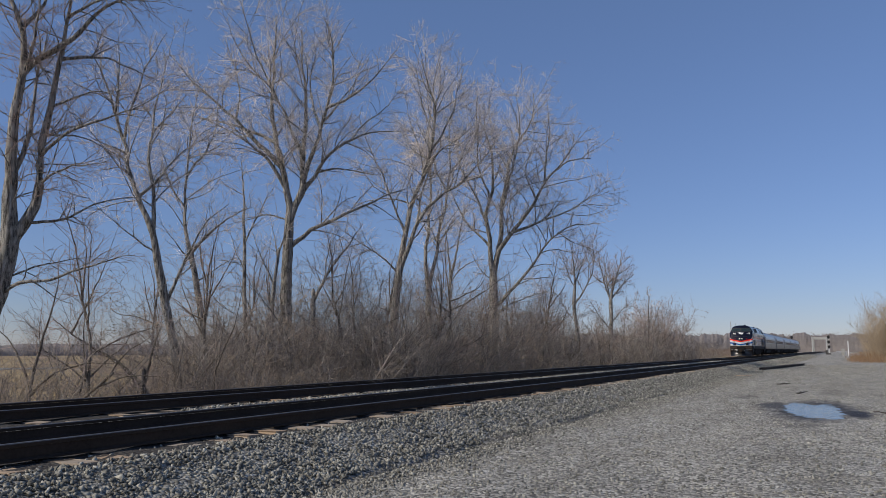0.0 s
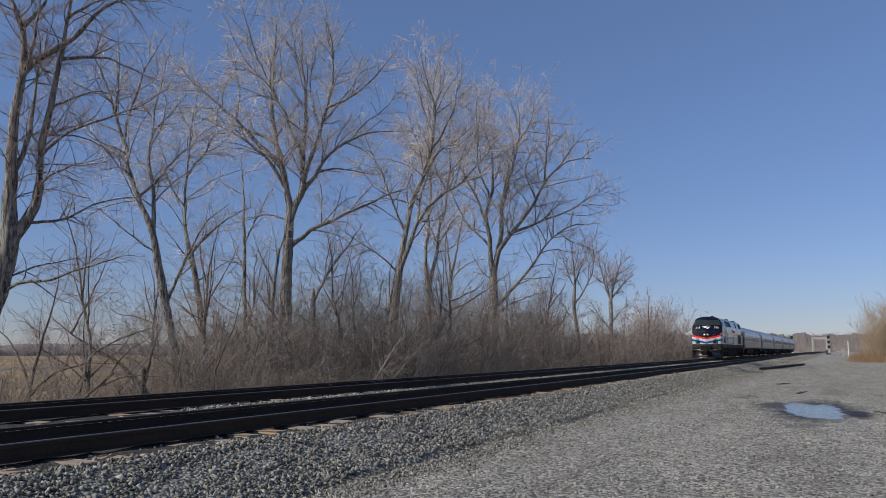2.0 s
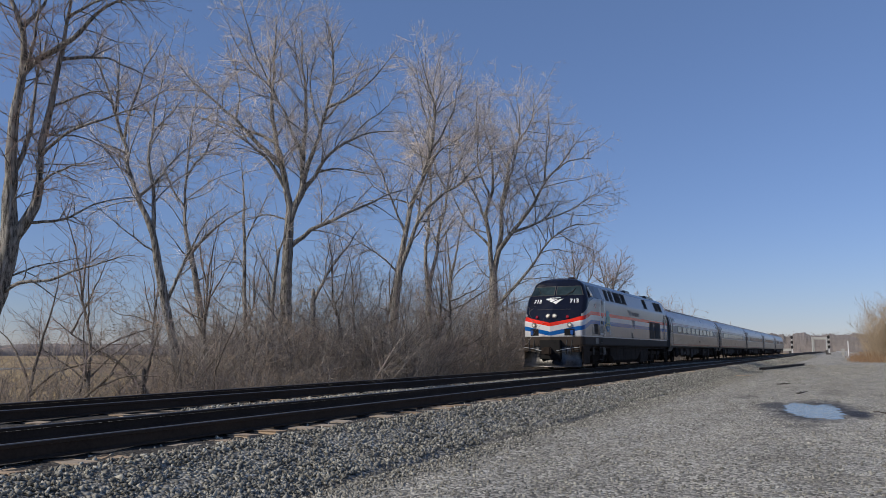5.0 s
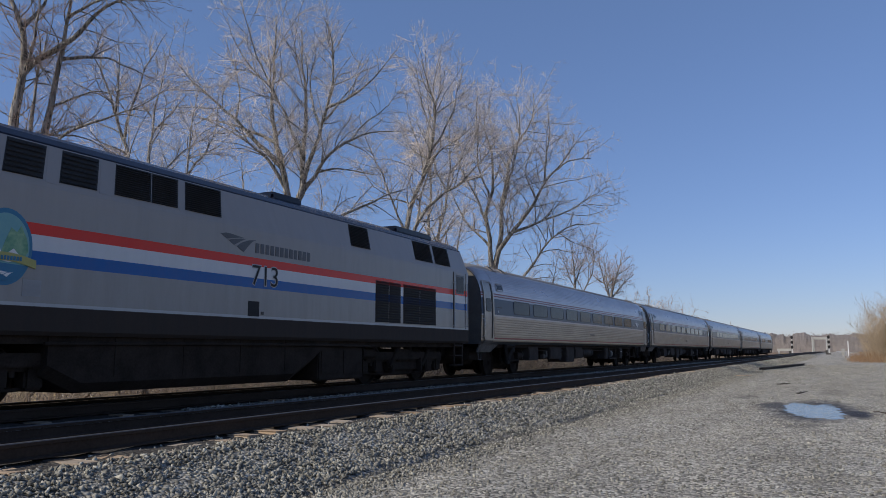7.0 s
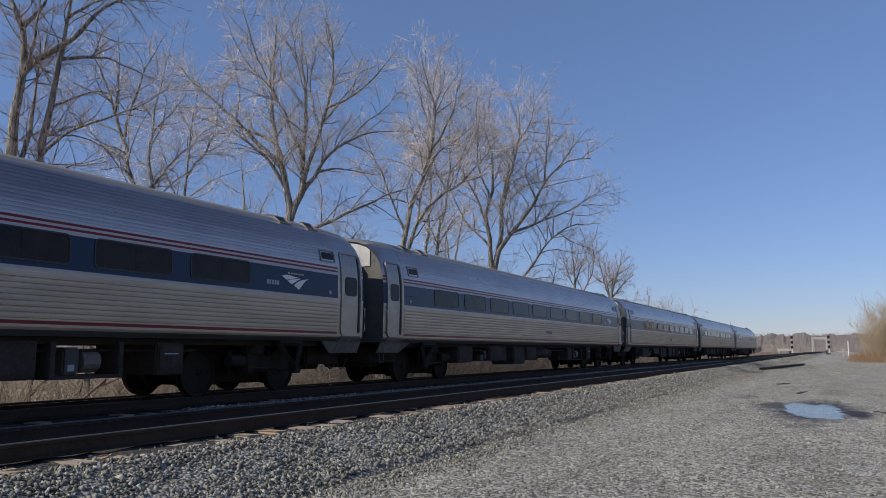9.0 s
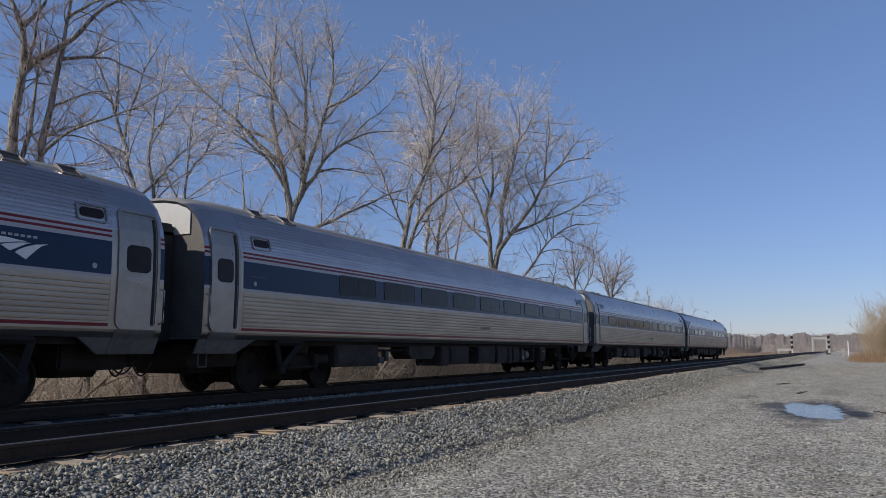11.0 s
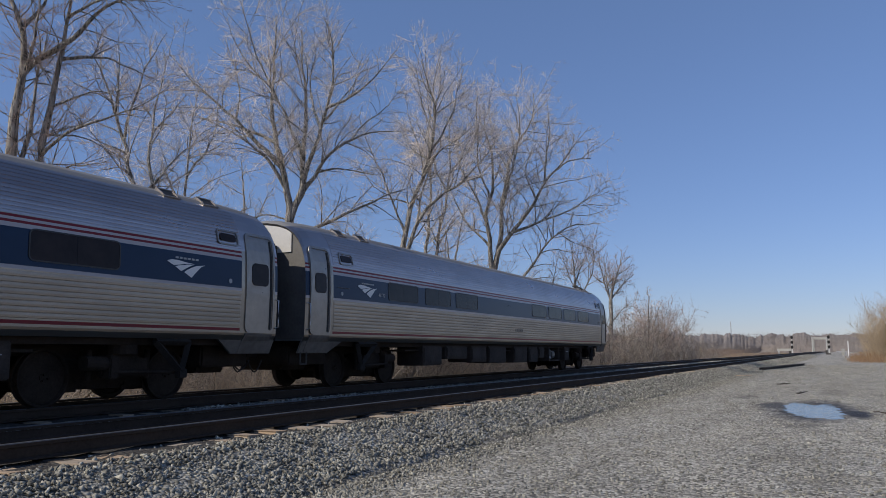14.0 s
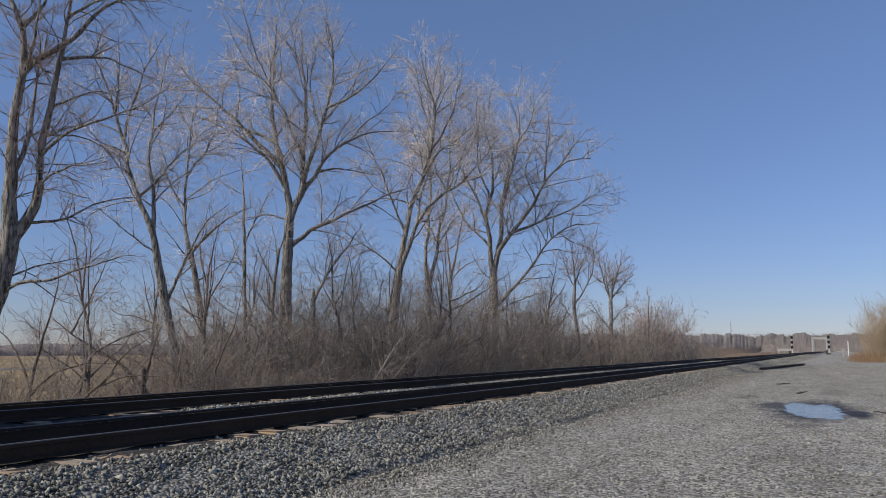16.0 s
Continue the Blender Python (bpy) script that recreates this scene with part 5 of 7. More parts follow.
def logo_bars(parent, cx, cz, scale, y, sgn, material, label):
    """Three swept blades, drawn as plain shapes."""
    for pts in BLADES:
        bm = bmesh.new()
        front = [bm.verts.new((cx + p * scale, sgn * (y + 0.004), cz + q * scale)) for p, q in pts]
        back = [bm.verts.new((v.co.x, sgn * (y - 0.003), v.co.z)) for v in front]
        bm.faces.new(front)
        for i in range(len(pts)):
            k = (i + 1) % len(pts)
            bm.faces.new((front[i], front[k], back[k], back[i]))
        bmesh.ops.recalc_face_normals(bm, faces=bm.faces)
        bmesh.ops.triangulate(bm, faces=[f for f in bm.faces if len(f.verts) > 4])
        part("emblem_blade", bm, material, parent, label)


def lettering_bar(parent, x0, x1, z0, z1, y, material, count):
    """Writing as plain upright bars."""
    bm = bmesh.new()
    step = (x1 - x0) / count
    for i in range(count):
        add_box(bm, x0 + i * step, x0 + i * step + step * 0.68, y - 0.003, y + 0.003, z0, z1)
    part("lettering", bm, material, parent)


def hanging_hose(parent, x, y, wide, deep):
    pts = [(x - wide / 2 + wide * k / 10, y, 0.68 - 0.7 * deep * math.sin(math.pi * k / 10)) for k in range(11)]
    pipe("hose", pts, 0.016, BLACK, parent, "drooping black rubber cable")


def lofted_pan(a, b, sgn):
    bm = bmesh.new()
    y0, y1 = sorted((sgn * 0.75, sgn * 1.34))
    rings = [[bm.verts.new((x, y, z)) for x, z in ((a, 1.0), (b, 1.0), (b, 0.80), (b - 0.14, 0.64), (a + 0.22, 0.64), (a, 0.80))] for y in (y0, y1)]
    bm.faces.new(rings[0])
    bm.faces.new(rings[1][::-1])
    for k in range(6):
        bm.faces.new((rings[0][k], rings[1][k], rings[1][(k + 1) % 6], rings[0][(k + 1) % 6]))
    bmesh.ops.recalc_face_normals(bm, faces=bm.faces)
    return bm


FRONT_GEAR = [(5.0, 6.1, 0.50), (7.45, 9.0, 0.53), (9.66, 10.8, 0.38), (10.95, 12.12, 0.53)]
PIPED_GEAR = [(4.75, 6.66, 0.49), (10.21, 10.78, 0.43), (10.82, 12.2, 0.46), (12.88, 14.34, 0.45), (14.48, 15.48, 0.43), (15.55, 15.93, 0.42)]
LATE_GEAR = [(5.0, 6.1, 0.50), (7.45, 9.0, 0.53), (9.2, 10.4, 0.45), (11.41, 12.55, 0.50), (14.31, 15.18, 0.58)]
CAFE_GEAR = [(6.0, 7.2, 0.45), (7.5, 9.0, 0.62), (9.3, 10.52, 0.50), (10.71, 12.26, 0.45), (13.02, 14.38, 0.44), (14.62, 15.55, 0.44), (15.68, 16.33, 0.58)]


def build_coach(windows, label, cafe=False, emblem=None, leading=False, gear=FRONT_GEAR, tank=(12.4, 14.15)):
    car = thing("passenger_coach", pose(0, 0, 0), label, "railway coach", "coaches of the train")
    half, flat = coach_profile(), coach_profile(0.0)
    ribbed = [(-y, z) for z, y in half] + [(y, z) for z, y in reversed(half[:-1])]
    ring = [(-y, z) for z, y in flat] + [(y, z) for z, y in reversed(flat[:-1])]
    bm = bmesh.new()
    stations = [(0.22, 0.965), (0.30, 0.98), (0.60, 0.992), (1.25, 1.0), (1.27, 1.0), (24.10, 1.0), (24.12, 1.0), (24.8, 0.992), (25.15, 0.98), (25.25, 0.965)]
    rows = []
    for x, k in stations:
        rows.append([bm.verts.new((x, y * (0.5 + 0.5 * k), z if z < 2.2 else 2.2 + (z - 2.2) * (1 - (1 - k) * 2.4))) for y, z in (ribbed if 1.26 < x < 24.11 else ring)])
    n = len(ring)
    for r0, r1 in zip(rows, rows[1:]):
        for i in range(n - 1):
            bm.faces.new((r0[i], r0[i + 1], r1[i + 1], r1[i]))
        bm.faces.new((r0[n - 1], r0[0], r1[0], r1[n - 1])).material_index = 1
    # the end bulkheads, set back a little from the shell's edge
    for r, x in ((rows[0], 0.28), (rows[-1], 25.19)):
        c = bm.verts.new((x, 0, 2.2))
        inner = [bm.verts.new((x, v.co.y * 0.97, 2.2 + (v.co.z - 2.2) * 0.97)) for v in r]
        for i in range(n):
            j = (i + 1) % n
            bm.faces.new((r[i], r[j], inner[j], inner[i])).material_index = 2
            bm.faces.new((inner[i], inner[j], c)).material_index = 2
    bmesh.ops.recalc_face_normals(bm, faces=bm.faces)
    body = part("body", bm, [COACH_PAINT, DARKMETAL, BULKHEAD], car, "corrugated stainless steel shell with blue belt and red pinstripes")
    for sgn in (-1, 1):
        for x0 in windows:
            coach_window(car, x0, x0 + 1.58, sgn)
        coach_door(car, 0.42, sgn, False)
        coach_door(car, 24.30, sgn, True)
        for x0 in (1.60, 23.52):
            part("vent_window", side_plate(x0, x0 + 0.44, 2.97, 3.12, sgn, 0.026, 0.06), GLASS, car, "small oval pane")
            part("vent_frame", side_ring(x0 - 0.04, x0 + 0.48, 2.93, 3.16, sgn, 0.03, 0.03, 0.03), DOOR_STEEL, car)
        for x0 in (1.55, 23.75):
            part("lamp", side_plate(x0, x0 + 0.09, 2.16, 2.25, sgn, 0.012, 0.044), GREY, car, "small round pale marker")
        lettering_bar(car, 1.42, 1.95, 2.33, 2.355, sgn * (shell_y(2.35) + 0.006), SLATE, 9)
        for cx in (emblem,) if emblem else ():
            logo_bars(car, cx, 2.33, 0.95, shell_y(2.33) + 0.006, sgn, WHITE, "white sweeping stroke emblem")
            lettering_bar(car, cx - 0.26, cx + 0.32, 2.50, 2.535, sgn * (shell_y(2.5) + 0.006), GREY, 6)
    # pale plate high on end bulkheads paints sunlight in; none behind the locomotive
    for x, d in ((25.215, -1),) if leading else ((0.255, 1), (25.215, -1)):
        bm = bmesh.new()
        arch = [(max(-1.08, min(1.08, y * 0.955)), 2.2 + (z - 2.2) * 0.89) for y, z in ring if z > 3.17]
        for xx in (x, x + 0.012 * d):
            bm.faces.new([bm.verts.new((xx, y, z)) for y, z in arch])
        part("end_hood", bm, PALE_AND_SUNLIT, car, "pale plate above the gangway with sunlight painted in")
    # diaphragm and end door at both ends
    for x, d in ((0.20, -1), (25.25, 1)):
        bm = bmesh.new()
        for sgn in (-1, 1):
            add_box(bm, min(x - 0.05 * d, x + 0.34 * d), max(x - 0.05 * d, x + 0.34 * d), sgn * 0.62 - 0.10, sgn * 0.62 + 0.10, 1.05, 3.15, 0.04)
        add_box(bm, min(x - 0.05 * d, x + 0.34 * d), max(x - 0.05 * d, x + 0.34 * d), -0.72, 0.72, 3.0, 3.28, 0.05)
        part("diaphragm", bm, BLACK, car, "black rubber gangway bellows")
        part("end_door", box(min(x - 0.06 * d, x - 0.03 * d), max(x - 0.06 * d, x + 0.02 * d), -0.5, 0.5, 1.1, 3.05), BULKHEAD, car)
        bm = bmesh.new()
        add_box(bm, min(x - 0.6 * d, x + 0.22 * d), max(x - 0.6 * d, x + 0.22 * d), -0.12, 0.12, 0.72, 0.98, 0.03)
        add_box(bm, min(x + 0.10 * d, x + 0.33 * d), max(x + 0.10 * d, x + 0.33 * d), -0.19, 0.19, 0.70, 1.02, 0.05)
        part("coupler", bm, DARKMETAL, car)
        if d > 0:
            for yy, dx, wide, deep in ((-0.75, -0.25, 0.42, 0.34), (-0.55, 0.05, 0.55, 0.30), (-0.62, 0.42, 0.46, 0.36), (0.6, 0.1, 0.6, 0.34)):
                hanging_hose(car, x + dx, yy, wide, deep)
    # underfloor
    add_inboard_bogie(car, 3.69, 2.49, 0.457, -1)
    add_inboard_bogie(car, 21.77, 2.49, 0.457, 1)
    for sgn in (-1, 1):
        for bx in (3.50, 21.75):
            bm = bmesh.new()
            y = sgn * 1.44
            a, b, c = ((2.46, y, 1.04), (3.30, y, 1.04), (2.64, y, 0.50)) if bx < 12 else ((22.90, y, 1.04), (22.12, y, 1.04), (22.74, y, 0.50))
            for p, q in ((a, c), (b, c), (a, b)):
                add_rod(bm, p, q, 0.07, 4)
            add_box(bm, c[0] - 0.10, c[0] + 0.10, y - 0.06, y + 0.06, 0.40, 0.56, 0.015)
            part("strut_bracket", bm, STRUT, car, "triangular dark grey strut bracket")
    open_at = 16.86
    boxes = gear + [(18.92, 19.57, 0.46)] + ([] if cafe else [(15.98, 16.66, 0.45)])
    for a, b, z0 in boxes:
        bm = box(a, b, -1.36, -0.5, z0, 1.02, 0.025)
        add_box(bm, a + 0.06, b - 0.06, -1.382, -1.358, z0 + 0.08, 0.95, 0.006)
        part("equipment_box", bm, UNDERBOX, car)
    part("notice", box(19.08, 19.40, -1.392, -1.385, 0.815, 0.835), GREY, car)
    part("notice", box(open_at + 0.40, open_at + 0.52, -1.258, -1.25, 0.56, 0.66), GREY, car)
    for sgn in (-1, 1):
        if tank:
            a, b = tank
            bm = rod((a + 0.12, sgn * 1.12, 0.78), (b - 0.12, sgn * 1.12, 0.78), 0.20, 16)
            add_rod(bm, (a, sgn * 1.12, 0.78), (a + 0.12, sgn * 1.12, 0.78), 0.13, 16, 0.20)
            add_rod(bm, (b - 0.12, sgn * 1.12, 0.78), (b, sgn * 1.12, 0.78), 0.20, 16, 0.13)
            t = part("air_tank", bm, UNDERBOX, car)
            for x in (a + 0.4, b - 0.4):
                part("strap", rod((x - 0.03, sgn * 1.12, 0.78), (x + 0.03, sgn * 1.12, 0.78), 0.21, 16), STRUT, t)
        y0, y1 = sorted((sgn * 0.8, sgn * 1.37))
        bm = bmesh.new()
        add_box(bm, open_at, open_at + 0.10, y0, y1, 0.44, 1.02, 0.01)
        add_box(bm, open_at + 1.26, open_at + 1.36, y0, y1, 0.44, 1.02, 0.01)
        add_box(bm, open_at + 0.10, open_at + 1.26, y0, y1, 0.44, 0.50, 0.01)
        part("equipment_frame", bm, UNDERBOX, car, "open steel frame")
        y0, y1 = sorted((sgn * 0.85, sgn * 1.25))
        part("compressor", box(open_at + 0.32, open_at + 0.62, y0, y1, 0.51, 0.93, 0.03), FRAMEGREY, car)
        part("motor", rod((open_at + 0.66, sgn * 1.12, 0.71), (open_at + 0.98, sgn * 1.12, 0.71), 0.18, 14), SKIRT, car, "grey metal motor drum")
        if not cafe and sgn < 0:
            y0, y1 = sorted((sgn * 1.2, sgn * 1.35))
            part("conduit_box", box(6.72, 6.98, y0, y1, 0.56, 0.72, 0.01), FRAMEGREY, car, "small junction box")
            part("valve_box", box(7.05, 7.22, y0, y1, 0.60, 0.86, 0.02), FRAMEGREY, car)
            hanging_hose(car, 9.25, sgn * 1.2, 0.5, 0.30)
            hanging_hose(car, 15.3, sgn * 1.2, 0.4, 0.22)
        if gear is PIPED_GEAR and sgn < 0:
            part("drain_pan", lofted_pan(8.3, 9.85, sgn), UNDERBOX, car, "shallow sloping drain pan")
    part("underframe", box(0.6, 24.65, -1.30, 1.30, 0.98, 1.14), DARKMETAL, car)
    for a, b in ((1.75, 5.55), (19.85, 23.7)):
        part("centre_sill", box(a, b, -0.55, 0.55, 0.80, 0.978, 0.03), DARKMETAL, car)
    for a, b in ((0.35, 1.80), (23.68, 25.0)):
        bm = box(a, b, -1.0, 1.0, 0.56, 0.978, 0.04)
        add_box(bm, a + 0.25, b - 0.25, -0.6, 0.6, 0.44, 0.60, 0.04)
        part("draft_gear", bm, DARKMETAL, car)
    for sgn in (-1, 1):
        bm = bmesh.new()
        y = sgn * 1.36
        for p, q in (((0.30, y, 0.84), (0.30, y, 0.58)), ((0.52, y, 0.84), (0.52, y, 0.58)), ((0.30, y, 0.58), (0.52, y, 0.58))):
            add_rod(bm, p, q, 0.018, 6)
        part("step_stirrup", bm, FRAMEGREY, car)
    bm = bmesh.new()
    for yy in (-1.2, -0.9, 0.9, 1.2):
        add_rod(bm, (5.2, yy, 0.88), (20.0, yy, 0.88), 0.03, 6)
    part("pipework", bm, DARKMETAL, car)
    # roof fittings
    for x0 in (2.2, 3.2, 22.65, 23.65):
        for sgn in (-1, 1):
            bm = bmesh.new()
            for a, b, c, d in ((-0.2, 0.2, -0.15, -0.11), (-0.2, 0.2, 0.11, 0.15), (-0.2, -0.16, -0.11, 0.11), (0.16, 0.2, -0.11, 0.11)):
                add_box(bm, a, b, c, d, -0.06, 0.022, 0.006)
            h = part("roof_hatch", bm, DOOR_STEEL, car, "small framed roof opening with dark mesh")
            part("hatch_mesh", box(-0.158, 0.158, -0.108, 0.108, -0.05, 0.008), GRILLE, h)
            h.matrix_local = pose(x0, sgn * 1.02, 3.755, -sgn * 38)
    if cafe:
        bm = bmesh.new()
        for x0, h in ((23.4, 4.07), (24.0, 4.02), (24.55, 3.98)):
            add_box(bm, x0 + 0.06, x0 + 0.14, -0.56, -0.46, 3.76, h - 0.08)
            add_box(bm, x0 - 0.06, x0 + 0.28, -0.62, -0.40, h - 0.09, h, 0.02)
        add_rod(bm, (23.2, -0.64, 3.93), (24.85, -0.64, 3.87), 0.02, 6)
        part("roof_antenna", bm, FRAMEGREY, car, "row of small dark roof antennas and cable rail")
    return car


# ---------------------------------------------------------------- locomotive
LOCO_LEN = 20.35
LOCO_W = [(1.10, 1.46), (1.16, 1.50), (3.28, 1.50), (3.36, 1.48), (4.05, 1.20), (4.18, 1.04), (4.28, 0.85), (4.37, 0.45), (4.40, 0.0)]


def loco_half(z):
    return float(np.interp(z, [p[0] for p in LOCO_W], [p[1] for p in LOCO_W]))


def nose_x(z):
    """How far the nose leans back at its middle."""
    return float(np.interp(z, [1.1, 2.1, 2.2, 3.9, 4.15, 4.27, 4.37, 4.40], [0.15, 0.15, 0.16, 1.25, 1.40, 1.54, 1.82, 2.35]))


def front_point(u, z, out=0.0):
    """A point on the prow-shaped nose: u from -1 (near side) to 1, z up; out metres proud of it."""
    def raw(u, z):
        a = abs(u)
        prow = float(np.interp(z, [1.1, 2.3, 3.9, 4.4], [0.39, 0.39, 0.16, 0.05]))
        t = max(0.0, (a - 0.85) / 0.15)
        back = prow * min(a, 0.85) / 0.85 + (0.36 if z < 3.9 else 0.2) * t ** 1.6
        wide = min(a, 0.85) + 0.15 * math.sin(min(1.0, t) * math.pi / 2)
        return Vector((nose_x(z) + back, math.copysign(wide, u) * loco_half(z), z))
    p = raw(u, z)
    if out:
        e = 1e-3
        n = (raw(u + e, z) - raw(u - e, z)).cross(raw(u, z + e) - raw(u, z - e)).normalized()
        p += (n if n.x < 0 else -n) * out
    return p


def loco_paint():
    n = Nodes("locomotive_livery")
    co = n.coords()
    x, y, z = n.xyz(co)
    streak_map = n.add("ShaderNodeMapping")
    n.put(co, streak_map.inputs[0])
    streak_map.inputs["Scale"].default_value = (4.0, 1.0, 0.5)
    streak, fine = n.noise(streak_map.outputs[0], 1.5, 5.0), n.noise(co, 25.0, 4.0)
    rise = n.math("ADD", n.math("MULTIPLY", n.ramp(n.math("ABSOLUTE", y), 0.0, 1.27, -0.26, 0.0), n.math("LESS_THAN", x, 0.85)), n.ramp(x, 0.55, 1.8, -0.32, 0.0))
    zz = n.math("SUBTRACT", z, rise)

    def band(lo, hi):
        return n.math("MULTIPLY", n.math("GREATER_THAN", zz, lo), n.math("LESS_THAN", zz, hi))

    col = n.mix(n.ramp(streak, 0.35, 0.7), (0.322, 0.302, 0.283), (0.304, 0.286, 0.268))
    line = n.math("SUBTRACT", n.ramp(x, 0.82, 1.66, 2.60, 3.22), n.ramp(x, 0.45, 0.78, 0.7, 0.0))
    line = n.math("ADD", line, n.ramp(x, 1.66, 2.5, 0.0, 0.18))
    over = n.math("MULTIPLY", n.math("GREATER_THAN", z, line), n.math("GREATER_THAN", zz, 2.735))
    cab = n.math("MULTIPLY", over, n.math("LESS_THAN", x, 4.15))
    roof = n.math("GREATER_THAN", z, 4.02)
    navy = n.math("MAXIMUM", cab, roof)
    col = n.mix(band(2.33, 2.57), col, (0.60, 0.60, 0.60))
    col = n.mix(n.math("MULTIPLY", n.math("LESS_THAN", x, 0.62), n.math("LESS_THAN", zz, 2.13)), col, (0.58, 0.59, 0.60))
    col = n.mix(navy, col, (0.007, 0.009, 0.019))
    col = n.mix(band(2.57, 2.74), col, (0.68, 0.030, 0.014))
    col = n.mix(band(2.13, 2.33), col, (0.004, 0.095, 0.33))
    sill = n.math("LESS_THAN", z, 1.52)
    edge = n.math("MULTIPLY", n.math("GREATER_THAN", z, 1.52), n.math("LESS_THAN", z, 1.57))
    col = n.mix(edge, col, (0.44, 0.44, 0.44))
    col = n.mix(sill, col, n.mix(n.ramp(streak, 0.35, 0.7), (0.042, 0.030, 0.0235), (0.027, 0.020, 0.016)))
    dirt = n.ramp(n.math("SUBTRACT", n.math("ADD", n.math("MULTIPLY", streak, 0.8), n.math("MULTIPLY", fine, 0.4)), n.math("MULTIPLY", z, 0.16)), 0.16, 0.55, 0.0, 0.13)
    col = n.mix(dirt, col, (0.11, 0.10, 0.09))
    n.bump(fine, 0.04, 0.004)
    low = n.ramp(z, 1.50, 1.54, 0.55, 0.0)
    return n.done(col, n.math("ADD", n.ramp(streak, 0.3, 0.7, 0.17, 0.21), low), 0.0, 0.24)


LOCO_PAINT = loco_paint()


def striped_mesh():
    """Dark grille paint over which the stripes of the flank run on, dulled."""
    n = Nodes("striped_grille")
    co = n.coords()
    z, fine = n.xyz(co)[2], n.noise(co, 30.0)
    col = n.mix(fine, (0.016, 0.015, 0.014), (0.034, 0.032, 0.030))
    for lo, hi, paint in ((2.57, 2.74, (0.11, 0.010, 0.008)), (2.13, 2.33, (0.012, 0.017, 0.040))):
        col = n.mix(n.math("MULTIPLY", n.math("GREATER_THAN", z, lo), n.math("LESS_THAN", z, hi)), col, paint)
    return n.done(col, 0.6, 0.0, 0.3)


MESH = striped_mesh()
SCREEN = glass_material("windscreen_glass", (0.022, 0.036, 0.042))
RED_LENS = surface("red_lens", (0.25, 0.01, 0.02), (0.30, 0.015, 0.02), 0.15, 0.0, large=5.0, fine=30.0, bump=0.02)
PLOW = surface("worn_bright_steel", (0.12, 0.117, 0.113), (0.028, 0.027, 0.026), 0.36, 0.9, large=2.5, fine=25.0, bump=0.2)
TEAL = surface("emblem_blue_paint", (0.025, 0.15, 0.28), (0.035, 0.19, 0.31), 0.45, large=3.0, fine=20.0, bump=0.02)
PALE_TEAL = surface("pale_sky_paint", (0.13, 0.33, 0.37), (0.20, 0.40, 0.38), 0.45, large=3.0, fine=20.0, bump=0.02)
DEEP_GREEN = surface("deep_green_paint", (0.02, 0.12, 0.075), (0.05, 0.20, 0.10), 0.45, large=6.0, fine=20.0, bump=0.02)
LIGHT_GREEN = surface("light_green_paint", (0.06, 0.24, 0.15), (0.30, 0.46, 0.26), 0.45, large=7.0, fine=20.0, bump=0.02)
PALE_GREY = surface("pale_blue_grey_paint", (0.40, 0.50, 0.55), (0.30, 0.38, 0.44), 0.45, large=6.0, fine=20.0, bump=0.02)
NOTICE = surface("faded_notice", (0.30, 0.30, 0.30), (0.26, 0.26, 0.26), 0.5, large=6.0, fine=20.0, bump=0.02)
YELLOW = surface("ribbon_yellow_paint", (0.42, 0.40, 0.13), (0.36, 0.33, 0.10), 0.45, large=3.0, fine=20.0, bump=0.02)
# near-black for recesses: the shade inside them is put into the colour
RECESS_SHADE = surface("recess_shade", (0.008, 0.008, 0.008), (0.012, 0.011, 0.011), 0.7, large=3.0, fine=30.0, spec=0.2)
BLUE = surface("blue_paint", (0.02, 0.09, 0.32), (0.015, 0.075, 0.27), 0.45, large=3.0, fine=20.0, bump=0.02)


def glow(name, colour, strength):
    n = Nodes(name)
    n.bsdf.inputs["Emission Color"].default_value = (*colour, 1)
    n.bsdf.inputs["Emission Strength"].default_value = strength
    return n.done(tuple(c * 0.35 for c in colour), 0.2)


HEADLIGHT = glow("lit_headlight", (1.0, 0.95, 0.82), 0.45)


def on_nose(name, material, u0, u1, z0, z1, out, parent, label="", nu=8, nz=6, skew=0.0):
    """A patch laid on the nose; skew leans its inner edge."""
    bm = bmesh.new()
    grid = [[bm.verts.new(front_point(u0 + (u1 - u0) * i / nu, z0 + (z1 - z0) * j / nz, out)) for i in range(nu + 1)] for j in range(nz + 1)]
    for j in range(nz):
        for i in range(nu):
            bm.faces.new((grid[j][i], grid[j][i + 1], grid[j + 1][i + 1], grid[j + 1][i]))
    bmesh.ops.recalc_face_normals(bm, faces=bm.faces)
    for f in bm.faces:
        if f.normal.x > 0:
            f.normal_flip()
    bmesh.ops.solidify(bm, geom=bm.faces[:], thickness=0.012)
    return part(name, bm, material, parent, label)


def nose_frame(u, z, out):
    """A pose on the nose: local x across the nose, local z out of it."""
    p = front_point(u, z, out)
    e = 0.01
    side = (front_point(u + e, z) - front_point(u - e, z)).normalized()
    up = (front_point(u, z + e) - front_point(u, z - e)).normalized()
    side = -side
    out_dir = side.cross(up).normalized()
    up = out_dir.cross(side)
    m = Matrix((side, up, out_dir)).transposed().to_4x4()
    return Matrix.Translation(p) @ m


def disc(r, thick, sides=20):
    bm = bmesh.new()
    bmesh.ops.create_cone(bm, cap_ends=True, segments=sides, radius1=r, radius2=r * 0.94, depth=thick)
    return bm


